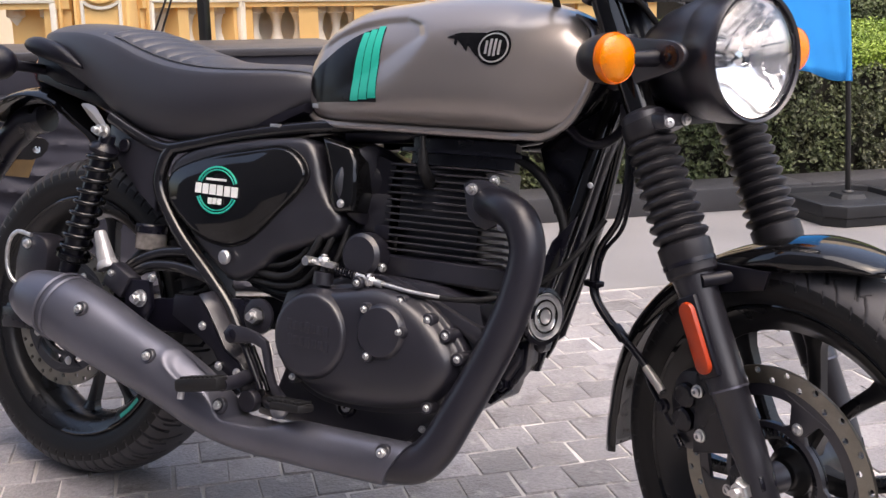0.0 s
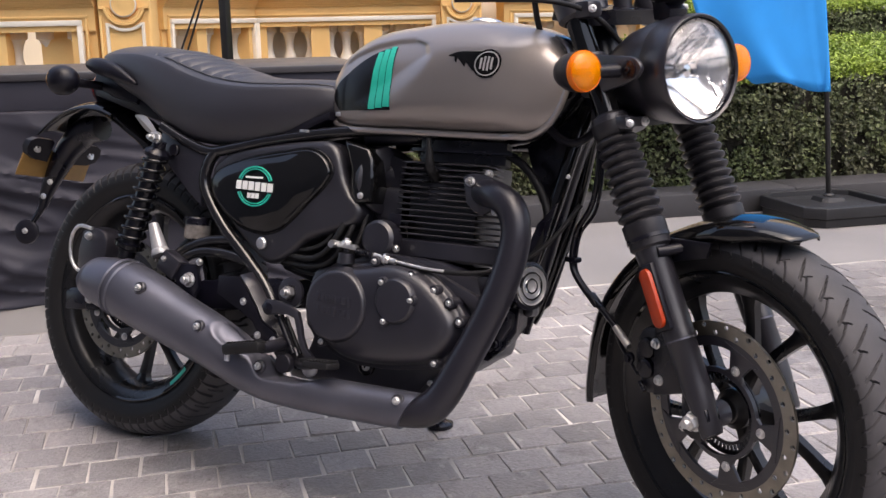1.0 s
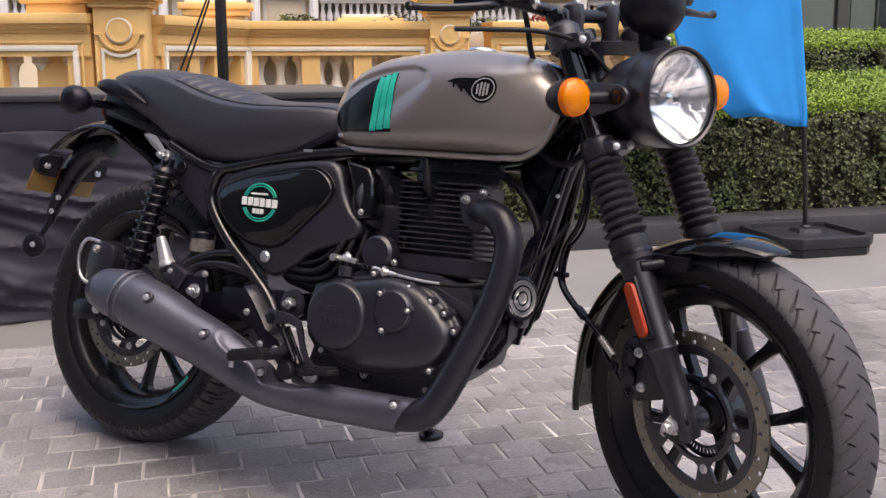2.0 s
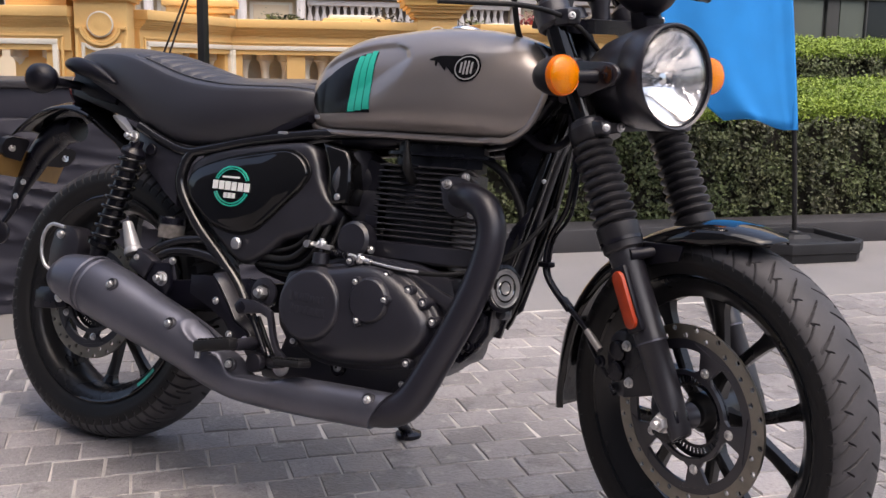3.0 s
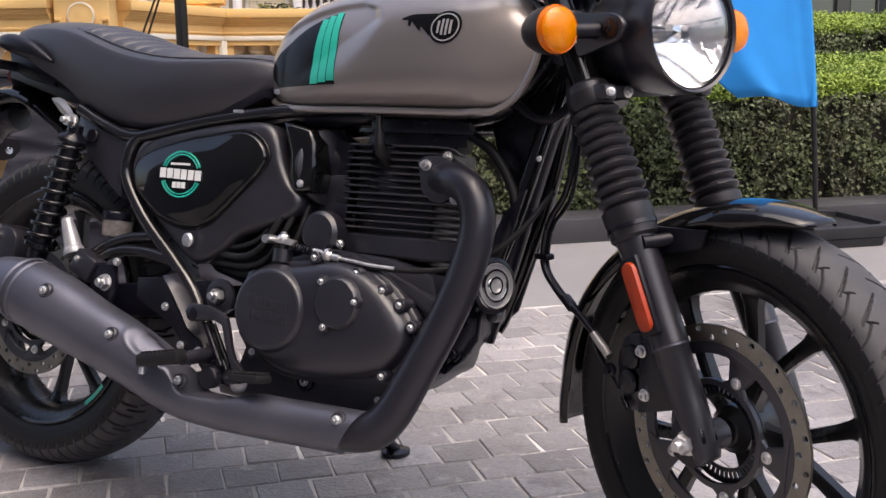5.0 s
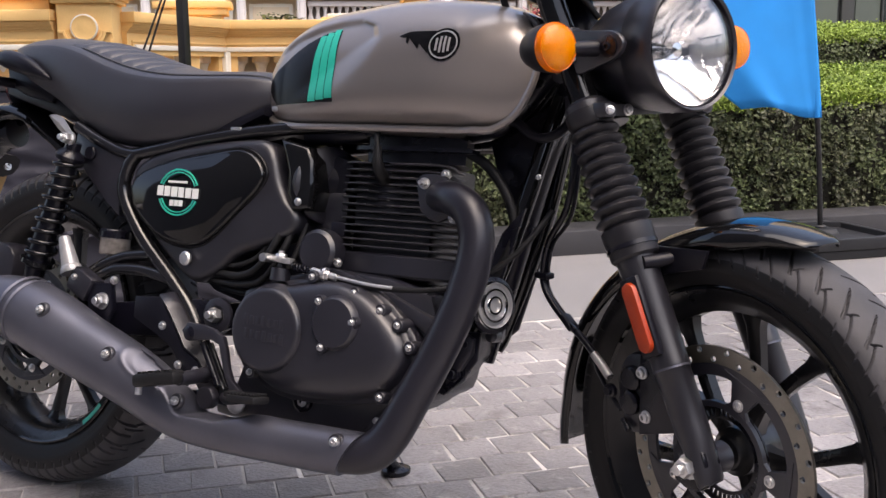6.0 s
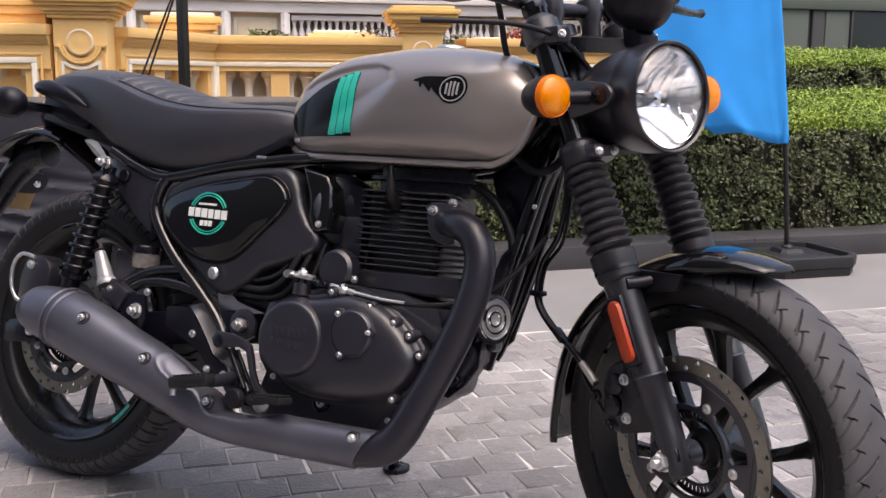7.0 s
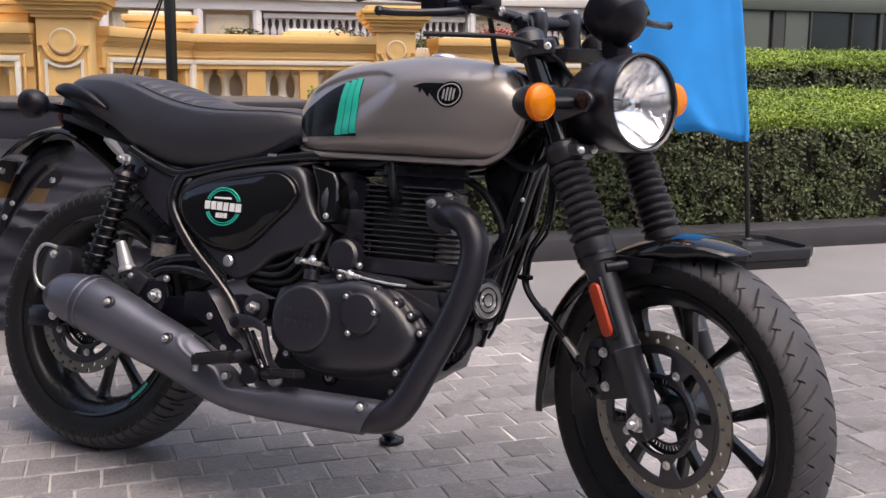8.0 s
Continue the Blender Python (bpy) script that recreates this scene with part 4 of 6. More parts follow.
    # axle clamp
    part("axle_clamp", prism([(1.340, 0.268), (1.378, 0.258), (1.395, 0.28), (1.390, 0.315), (1.362, 0.328), (1.338, 0.31)], y - 0.016, y + 0.016, 0.005, steps=2), SATIN, leg)

part("axle_nut", nut((1.37, -0.113, 0.293), RIGHT, 0.0128, 0.016), STEEL, bike, "plated front axle nut", STEER)
part("front_axle", lathe([(-0.11, 0.011), (0.12, 0.011)], (1.37, 0, 0.293), (0, 1, 0), 20), STEEL, bike, "", STEER)
part("axle_spacer", lathe([(-0.076, 0.02), (-0.05, 0.022)], (1.37, 0, 0.293), (0, 1, 0), 24), MATTE, bike, "", STEER)
part("lower_yoke", prism([(1.125, 0.754), (1.20, 0.754), (1.20, 0.770), (1.125, 0.785)], -0.1, 0.1, 0.005), MATTE, bike, "", STEER)
for y in (-0.045, 0.045):
    part("yoke_bolt", bolt((1.20, y, 0.762), (1, 0, 0.05), 0.007, 0.006), STEEL, bike, "", STEER)
part("upper_yoke", prism([(1.02, 0.94), (1.12, 0.925), (1.122, 0.95), (1.03, 0.966)], -0.095, 0.095, 0.006), SATIN, bike, "", STEER)
part("steering_stem", tube([(1.12, 0, 0.74), (1.025, 0, 0.97)], 0.027, 20, 1), MATTE, bike, "", STEER)
part("stem_nut", nut((1.022, 0, 0.962), RAKE, 0.016, 0.012), STEEL, bike, "", STEER)
for s in (-1, 1):
    long, wide = Vector((-math.sin(radians(23)), 0, math.cos(radians(23)))), Vector((math.cos(radians(23)), 0, math.sin(radians(23))))
    rings = []
    for y, r, h in ((0.127, 0.0125, 0.0365), (0.1335, 0.0125, 0.0365), (0.1358, 0.0112, 0.0365), (0.1366, 0.0085, 0.0365), (0.1368, 0.002, 0.03)):
        ring = []
        for k in range(24):
            a = 2 * math.pi * (k + 0.5) / 24
            ring.append(Vector((1.299, s * y, 0.485)) + wide * r * math.cos(a) + long * (r * math.sin(a) + math.copysign(h, math.sin(a))))
        rings.append(ring)
    part("side_reflector", loft(bmesh.new(), rings), ORANGE, bike, "orange rounded side reflector", STEER)
    part("reflector_back", box((1.298, s * 0.1235, 0.485), (0.034, 0.012, 0.112), Matrix.Rotation(radians(-23), 3, "Y"), 0.004), PLASTIC, bike, "", STEER)

# headlamp
LAMP = Vector((1.175, 0, 0.8425))
lamp = part("headlamp", lathe([(-0.085, 0.0), (-0.083, 0.02), (-0.075, 0.038), (-0.055, 0.056), (-0.02, 0.073), (0.02, 0.083), (0.05, 0.0868), (0.058, 0.0872), (0.06, 0.0888), (0.098, 0.0900), (0.108, 0.0895), (0.112, 0.0870), (0.109, 0.0835), (0.096, 0.0825), (0.03, 0.07)], LAMP, (1, 0, 0.02), 64, cap=False), MATTE, bike, "round matte black headlamp", STEER)
bm = bmesh.new()
rng = np.random.default_rng(3)
rings = []
cant = rng.uniform(-1, 1, (16, 12, 2))
for i in range(61):
    r = 0.0818 * (1 - i / 61.5)
    ring = []
    for k in range(160):
        t = 2 * math.pi * k / 160
        u, v = r * math.cos(t), r * math.sin(t)
        # upright strips of small canted mirrors above, a smooth bowl below
        a, b = (u + 0.09) / 0.0125, (v + 0.09 + 0.004 * math.sin(u * 60)) / 0.021
        facet = cant[int(a), int(b)]
        step = 0.0017 * facet[0] * ((a % 1) - 0.5) * 2 + 0.0011 * facet[1] * ((b % 1) - 0.5) * 2 if v > -0.012 or abs(u) > 0.060 else 0.0
        ring.append(LAMP + Vector((0.098 - 0.062 * (1 - (r / 0.0818) ** 2) + step * min(1, (0.0818 - r) / 0.006), u, v)))
    rings.append(ring)
loft(bm, rings, cap=False)
part("reflector", bm, MIRROR, lamp, "fluted bright lamp reflector", sharp=5)
part("bulb_cap", lathe([(0.03, 0.012), (0.07, 0.012), (0.078, 0.010), (0.08, 0.0)], LAMP, (1, 0, 0), 24), CHROME, lamp)
glass = part("lens", lathe([(0.099, 0.0825), (0.104, 0.0815), (0.114, 0.071), (0.122, 0.045), (0.125, 0.02), (0.1255, 0.0), (0.1225, 0.0), (0.122, 0.02), (0.119, 0.045), (0.111, 0.07), (0.101, 0.079)], LAMP, (1, 0, 0.02), 64, cap=False), GLASS, lamp, "clear domed lamp glass")
glass.visible_shadow = False
part("lamp_rim", lathe([(0.098, 0.0825), (0.107, 0.0832), (0.109, 0.0815), (0.1, 0.0805)], LAMP, (1, 0, 0.02), 64, ring=True), SATIN, lamp)

# instrument pod
pod_way = Vector((-0.75, 0, 0.65))
pod = part("instrument_pod", lathe([(-0.066, 0.0), (-0.063, 0.022), (-0.052, 0.037), (-0.036, 0.049), (-0.0345, 0.0505), (-0.018, 0.055), (0.0, 0.057), (0.012, 0.057), (0.014, 0.0535), (0.022, 0.053), (0.026, 0.048), (0.024, 0.044)], (1.21, 0.0, 1.012), pod_way, 44), PLASTIC, bike, "round black instrument housing", STEER)
part("dial", lathe([(0.016, 0.046), (0.0165, 0.0)], (1.21, 0, 1.012), pod_way, 36, cap=False), GLOSS, pod)
for q in (-1, 1):
    part("screw", lathe([(0, 0.005), (0.003, 0.004)], (1.253, q * 0.02, 0.99), (0.85, 0, -0.5), 10), SATIN, pod)
part("pod_bracket", prism([(1.200, 0.928), (1.236, 0.924), (1.238, 0.944), (1.228, 0.952), (1.246, 0.968), (1.236, 0.99), (1.19, 0.985), (1.196, 0.952)], -0.022, 0.022, 0.005), PLASTIC, pod)

# handlebar, grips, levers
bar_pts = [(0.945, -0.36, 1.056), (0.985, -0.27, 1.050), (1.03, -0.16, 1.026), (1.052, -0.06, 1.004), (1.052, 0.06, 1.004), (1.03, 0.16, 1.026), (0.985, 0.27, 1.050), (0.945, 0.36, 1.056)]
part("handlebar", tube(bar_pts, 0.0125, 16, 8), SATIN, bike, "satin black one-piece handlebar", STEER)
for s in (-1, 1):
    part("bar_riser", lathe([(-0.06, 0.017), (-0.02, 0.017), (-0.008, 0.022), (0.02, 0.022), (0.026, 0.014)], (1.052, s * 0.045, 1.0), (-0.15, 0, 1), 24), MATTE, bike, "", STEER)
    part("riser_bolt", bolt((1.064, s * 0.045, 1.024), (-0.15, 0, 1), 0.006, 0.006), STEEL, bike, "", STEER)
    grip = part("grip", lathe([(0, 0.0165), (0.004, 0.0185), (0.02, 0.0165), (0.105, 0.0165), (0.112, 0.019), (0.118, 0.019)], (0.935, s * 0.385, 1.057), Vector((0.045, -s * 0.105, 0.007)), 24), RUBBER, bike, "black rubber handlebar grip", STEER)
    part("bar_end", lathe([(-0.03, 0.008), (-0.028, 0.013), (-0.006, 0.0145), (0, 0.0145)], (0.935, s * 0.385, 1.057), Vector((0.045, -s * 0.105, 0.007)), 20), SATIN, grip)
    part("switch_box", box((0.994, s * 0.245, 1.043), (0.044, 0.05, 0.05), Matrix.Rotation(-s * 0.4, 3, "Z"), 0.008), PLASTIC, bike, "black handlebar switch housing", STEER)
    perch = part("lever_perch", box((1.015, s * 0.222, 1.026), (0.045, 0.045, 0.026), Matrix.Rotation(-s * 0.4, 3, "Z"), 0.006), SATIN, bike, "", STEER)
    part("lever", tube([(1.042, s * 0.21, 1.022), (1.06, s * 0.25, 1.016), (1.045, s * 0.31, 1.013), (1.022, s * 0.36, 1.014), (1.015, s * 0.385, 1.016)], [0.009, 0.0085, 0.007, 0.0068, 0.007], 12), SATIN, perch, "black brake lever" if s < 0 else "black clutch lever")
    part("lever_ball", lathe([(-0.0095, 0.0), (-0.007, 0.0065), (0, 0.0095), (0.007, 0.0065), (0.0095, 0.0)], (1.014, s * 0.388, 1.016), (0, 0, 1), 18), SATIN, perch)
res = part("brake_reservoir", box((1.045, -0.180, 1.045), (0.052, 0.070, 0.036), Matrix.Rotation(0.3, 3, "Z"), 0.006), PLASTIC, bike, "black brake fluid reservoir on the bar", STEER)
part("lid", box((1.045, -0.180, 1.066), (0.056, 0.074, 0.008), Matrix.Rotation(0.3, 3, "Z"), 0.003), SATIN, res)
part("banjo_bolt", bolt((1.047, -0.135, 1.022), (0.6, 0.6, 0.3), 0.008, 0.01), STEEL, bike, "", STEER)

# front mudguard: an arch swept over the tyre
def guard_radius(a):
    table = [(50, 0.33), (66, 0.3235), (75, 0.322), (90, 0.319), (104, 0.311), (121, 0.307), (140, 0.312), (157, 0.318), (176, 0.323), (192, 0.339)]
    for (a0, r0), (a1, r1) in zip(table, table[1:]):
        if a <= a1:
            return r0 + (r1 - r0) * (a - a0) / (a1 - a0)
    return table[-1][1]


rows = []
for k in range(50):
    deg = 66 + k * (190 - 66) / 49
    a, r = radians(deg), guard_radius(deg)
    ends, hem = min(1.0, 0.35 + 0.65 * math.sqrt(k / 9)), min(1.0, 0.25 + k / 10)
    rows.append([(FRONT.x + (r - d * hem) * math.cos(a), y * ends, FRONT.z + (r - d * hem) * math.sin(a)) for y, d in
                 ((-0.066, 0.036), (-0.067, 0.022), (-0.060, 0.010), (-0.045, 0.003), (-0.02, 0.0), (0.0, -0.001), (0.02, 0.0), (0.045, 0.003), (0.060, 0.010), (0.067, 0.022), (0.066, 0.036))])
guard = part("front_mudguard", loft(bmesh.new(), rows, cap=False, close=False), GLOSS, bike, "gloss black front mudguard", STEER)
guard.modifiers.new("thickness", "SOLIDIFY").thickness = 0.003
for s in (-1, 1):
    part("mudguard_stay", tube([(1.286, s * 0.108, 0.556), (1.293, s * 0.09, 0.557), (1.305, s * 0.068, 0.56)], [0.010, 0.0095, 0.009], 12), PLASTIC, guard)
    part("stay_plate", prism([(1.26, 0.53), (1.36, 0.55), (1.37, 0.575), (1.28, 0.575)], s * 0.068, s * 0.074, 0.002), PLASTIC, guard)

# front caliper, hoses
cal = part("front_caliper", prism([(1.228, 0.328), (1.245, 0.305), (1.288, 0.325), (1.295, 0.40), (1.275, 0.425), (1.235, 0.415), (1.218, 0.37)], -0.096, -0.036, 0.009, steps=3), MATTE, bike, "black two-piston brake caliper", STEER)
for z, x in ((0.402, 1.281), (0.340, 1.286)):
    part("bolt", bolt((x, -0.106, z), RIGHT, 0.0074, 0.008), STEEL, cal)
for z in (0.352, 0.388):
    part("piston_cap", lathe([(0, 0.0185), (0.010, 0.0175), (0.013, 0.014), (0.0135, 0.0)], (1.249 + (z - 0.352) * 0.12, -0.094, z), RIGHT, 28), SATIN, cal)
part("bridge_pin", tube([(1.235, -0.1, 0.325), (1.25, -0.104, 0.312)], 0.0045, 10, 1), SATIN, cal)
part("banjo", lathe([(0, 0.010), (0.006, 0.010), (0.007, 0.0065), (0.012, 0.006)], (1.212, -0.098, 0.362), RIGHT, 16), SATIN, cal)
part("caliper_lug", prism([(1.27, 0.31), (1.345, 0.33), (1.33, 0.42), (1.275, 0.425)], -0.106, -0.09, 0.004), SATIN, cal)
part("brake_hose", tube([(1.09, -0.05, 0.78), (1.122, -0.078, 0.70), (1.110, -0.086, 0.62), (1.071, -0.088, 0.569), (1.055, -0.089, 0.523), (1.060, -0.090, 0.489), (1.098, -0.090, 0.452), (1.144, -0.092, 0.427), (1.190, -0.096, 0.395), (1.209, -0.098, 0.380)], 0.0052, 10, 8), SATIN, bike, "black front brake hose", STEER)
part("sensor_wire", tube([(1.095, -0.05, 0.78), (1.128, -0.074, 0.70), (1.114, -0.080, 0.61), (1.075, -0.083, 0.564), (1.060, -0.084, 0.520), (1.064, -0.085, 0.487), (1.106, -0.085, 0.448), (1.157, -0.088, 0.412), (1.176, -0.092, 0.384), (1.2, -0.095, 0.360), (1.225, -0.095, 0.335)], 0.0033, 8, 8), SATIN, bike, "thin black wheel sensor wire", STEER)
part("hose_fitting", tube([(1.172, -0.0955, 0.4085), (1.190, -0.097, 0.395), (1.207, -0.0985, 0.381)], [0.0062, 0.0068, 0.0064], 12, 3), SILVER, bike, "braided steel hose end", STEER)
for x, z, turn in ((1.055, 0.512, 0.0), (1.110, 0.4455, 0.7)):
    part("hose_clip", box((x, -0.0875, z), (0.030, 0.018, 0.010), Matrix.Rotation(turn, 3, "Y"), 0.003), PLASTIC, bike, "", STEER)
part("bar_cable", tube([(1.065, -0.33, 0.974), (1.09, -0.26, 0.972), (1.118, -0.19, 0.968), (1.125, -0.12, 0.955), (1.14, -0.08, 0.93), (1.15, -0.05, 0.895)], 0.0045, 10, 8), RUBBER, bike, "black control cable from the bar", STEER)
part("bar_cable", tube([(1.03, -0.15, 1.03), (1.0, -0.115, 0.99), (1.0, -0.1, 0.92), (1.02, -0.06, 0.84), (1.06, -0.02, 0.78)], 0.0055, 10, 8), RUBBER, bike, "", STEER)
part("bar_cable", tube([(1.0, 0.2, 1.0), (1.06, 0.14, 0.965), (1.1, 0.06, 0.9), (1.1, 0.02, 0.8)], 0.0055, 10, 8), RUBBER, bike, "", STEER)


# ---- tank ----
def along(table, x):
    """Smooth reading of a table of (x, values...)."""
    xs = [row[0] for row in table]
    x = min(max(x, xs[0]), xs[-1])
    i = max(k for k in range(len(xs)) if xs[k] <= x)
    i = min(i, len(xs) - 2)
    t = (x - xs[i]) / (xs[i + 1] - xs[i])
    p = [table[max(i - 1, 0)], table[i], table[i + 1], table[min(i + 2, len(xs) - 1)]]
    out = []
    for c in range(1, len(table[0])):
        h = xs[i + 1] - xs[i]
        m0 = (p[2][c] - p[0][c]) / max(p[2][0] - p[0][0], 1e-6) * h
        m1 = (p[3][c] - p[1][c]) / max(p[3][0] - p[1][0], 1e-6) * h
        out.append((2 * t ** 3 - 3 * t * t + 1) * p[1][c] + (t ** 3 - 2 * t * t + t) * m0 + (3 * t * t - 2 * t ** 3) * p[2][c] + (t ** 3 - t * t) * m1)
    return out


# x, underside, top, half width, height of the widest line
TANK = [(0.507, 0.755, 0.80, 0.040, 0.778), (0.515, 0.735, 0.836, 0.07, 0.785), (0.535, 0.716, 0.867, 0.092, 0.787), (0.57, 0.707, 0.895, 0.109, 0.788), (0.62, 0.704, 0.916, 0.122, 0.79),
        (0.70, 0.703, 0.927, 0.134, 0.795), (0.78, 0.702, 0.934, 0.143, 0.80), (0.87, 0.701, 0.932, 0.147, 0.80), (0.94, 0.701, 0.922, 0.144, 0.80), (0.99, 0.706, 0.906, 0.136, 0.80),
        (1.02, 0.718, 0.886, 0.129, 0.80), (1.036, 0.738, 0.868, 0.123, 0.80), (1.046, 0.765, 0.845, 0.114, 0.80)]
# the pressed rim sweeps round the front in one curve: x, z
RIM = [(0.945, 0.709), (0.9736, 0.7095), (1.000, 0.722), (1.020, 0.740), (1.034, 0.764), (1.0415, 0.790), (1.0425, 0.815), (1.038, 0.842), (1.029, 0.864), (1.014, 0.881), (0.996, 0.893)]


def tank_half(x, z, dent=True):
    """Half width of the tank at a place on its side."""
    low, top, wide, mid = along(TANK, x)
    q = (z - mid) / (top - mid) if z > mid else (mid - z) / (mid - low)
    q = min(max(q, 0), 1)
    square = min(max((x - 0.92) / 0.08, 0), 1)
    y = wide * (1 - q ** (2.3 if z > mid else 3.2)) ** (1 / (2.3 + 0.7 * square if z > mid else 2.6 + 2.4 * square))
    if dent:
        # knee recess: a crisp arched edge above and ahead, running out towards the seam
        ahead = float(np.interp(z, [0.725, 0.751, 0.769, 0.815, 0.850, 0.872, 0.885], [0.67, 0.711, 0.735, 0.768, 0.780, 0.767, 0.73]))
        above = float(np.interp(x, [0.52, 0.58, 0.63, 0.68, 0.72, 0.77], [0.836, 0.866, 0.882, 0.890, 0.891, 0.886]))
        k = min(max(min((ahead - x) / (0.026 + 1.3 * max(0, 0.855 - z)), (above - z) / 0.017, (z - 0.715) / 0.05), 0), 1)
        y -= 0.0095 * k * k * (3 - 2 * k) * min(1, max(0, (x - 0.515) / 0.05))
    return y


def tunnel(p):
    """Cuts the front off at the rim and hollows it towards the steering head."""
    x, y, z = p
    edge = float(np.interp(z, [q[1] for q in RIM], [q[0] for q in RIM]))
    edge -= 0.10 * min(max((0.11 - abs(y)) / 0.11, 0), 1) * min(1, max(0, (0.885 - z) / 0.03))
    return (min(x, edge) if z < 0.893 else x, y, z)


bm = bmesh.new()
rings = []
for i in range(281):
    u = i / 280
    x = 0.507 + (1.046 - 0.507) * (u - math.sin(2 * math.pi * u) / (2 * math.pi) * 0.75)
    low, top, wide, mid = along(TANK, x)
    ring = []
    for k in range(110):
        t = math.pi * k / 110
        z = mid + (top - mid) * math.cos(t) if t < math.pi / 2 else mid + (mid - low) * math.cos(t)
        ring.append((x, -tank_half(x, z), z))
    ring += [(x, 0.0, low)] + [(x, -y, z) for x, y, z in ring[:0:-1]]
    rings.append([tunnel(q) for q in ring])
for i in range(1, 13):
    k = 1 - i / 12.5
    rings.append([tunnel((x, y * k, 0.80 + (z - 0.80) * k)) for x, y, z in ring])
loft(bm, rings)
tank = part("fuel_tank", bm, TANK_GREY, bike, "metallic grey teardrop fuel tank", sharp=60)
# pressed seam along the lower edge and round the front
for s in (-1, 1):
    seam = []
    for i in range(40):
        x = 0.51 + i * (0.945 - 0.51) / 39
        low = along(TANK, x)[0]
        seam.append((x, s * (tank_half(x, low + 0.016, False) + 0.002), low + 0.008))
    for x, z in RIM[1:]:
        low, top = along(TANK, x)[:2]
        seam.append((x, s * (tank_half(x, min(max(z, low + 0.016), top - 0.012), False) + 0.001), z))
    part("tank_seam", tube(seam, [0.006] * 47 + [0.0055, 0.0045, 0.002], 8, 3), TANK_GREY, tank)


part("breather_hose", tube([(0.955, -0.05, 0.735), (0.987, -0.052, 0.731), (1.008, -0.052, 0.716), (1.030, -0.05, 0.709), (1.051, -0.045, 0.716), (1.067, -0.04, 0.733), (1.074, -0.035, 0.755)], 0.0075, 12), PLASTIC, bike, "black rubber breather hose")


def skin(shape, lift, nx=40, nz=24, half=tank_half):
    """Thin layer lying on the right side: shape(u, v) gives x and z."""
    bm = bmesh.new()
    rows = []
    for i in range(nx + 1):
        row = []
        for j in range(nz + 1):
            x, z = shape(i / nx, j / nz)
            row.append((x, -half(x, z) - lift, z))
        rows.append(row)
    return loft(bm, rows, cap=False, close=False)


part("black_panel", skin(lambda u, v: ((0.528 + 0.022 * (1 - math.sin(v * 3.0))) * (1 - u) + (0.690 - 0.008 * v) * u, 0.748 + v * (0.06 + 0.062 * math.sin(u * 1.57))), 0.0008), BLACK_MARK, tank, "gloss black rear tank panel")
for k in range(3):
    part("stripe", skin(lambda u, v: (0.632 + 0.0055 * v + (k + u * 0.92) * (0.0196 - 0.0052 * v), 0.750 + 0.002 * k + v * (0.112 + 0.003 * k)), 0.0011, 4, 30), TEAL, tank, "teal stripe decal")
# emblem: ring, bars and a wing
EX, EZ = 0.896, 0.833


def dial(r0, r1, lift, mat, name, label=""):
    part(name, skin(lambda u, v: (EX + (r0 + (r1 - r0) * v) * math.cos(u * 2 * math.pi) * 1.06, EZ + (r0 + (r1 - r0) * v) * math.sin(u * 2 * math.pi)), lift, 48, 2), mat, tank, label)


dial(0.001, 0.0265, 0.0012, BLACK_MARK, "emblem", "round black tank emblem with silver bars")
dial(0.0205, 0.0228, 0.0016, SILVER, "emblem_ring")
for x0, x1, z0, z1 in ((-0.0135, -0.0095, -0.010, 0.010), (-0.0065, -0.0025, -0.013, 0.013), (0.0005, 0.0045, -0.013, 0.013), (0.0075, 0.0115, -0.011, 0.011)):
    part("emblem_bar", skin(lambda u, v: (EX + x0 + (x1 - x0) * u, EZ + z0 + (z1 - z0) * v), 0.0016, 2, 4), SILVER, tank)
part("emblem_wing", skin(lambda u, v: (0.815 + u * 0.064, 0.8485 + 0.007 * math.sin(min(1.57, u * 4)) - v * (0.001 + 0.030 * u ** 0.9 + 0.010 * (u * 3.4 % 1.0) * (u > 0.2))), 0.001, 60, 4), BLACK_MARK, tank, "black wing decal beside the emblem")
part("filler_cap", lathe([(0, 0.032), (0.004, 0.034), (0.008, 0.032), (0.011, 0.026), (0.013, 0.016), (0.014, 0.0)], (0.81, 0, 0.931), (0, 0, 1), 32), CHROME, tank, "chrome fuel filler cap")

# ---- seat ----
# x, underside, edge line, crown, half width
SEAT = [(-0.150, 0.836, 0.850, 0.864, 0.05), (-0.138, 0.824, 0.855, 0.880, 0.080), (-0.105, 0.804, 0.857, 0.889, 0.102), (-0.05, 0.782, 0.857, 0.892, 0.116), (0.03, 0.748, 0.852, 0.888, 0.126), (0.10, 0.708, 0.836, 0.877, 0.131),
        (0.17, 0.680, 0.812, 0.860, 0.133), (0.24, 0.670, 0.795, 0.840, 0.134), (0.32, 0.673, 0.787, 0.825, 0.132), (0.40, 0.688, 0.788, 0.820, 0.123), (0.48, 0.713, 0.792, 0.820, 0.103), (0.53, 0.738, 0.790, 0.812, 0.08), (0.555, 0.758, 0.782, 0.796, 0.05)]
bm = bmesh.new()
rings = []
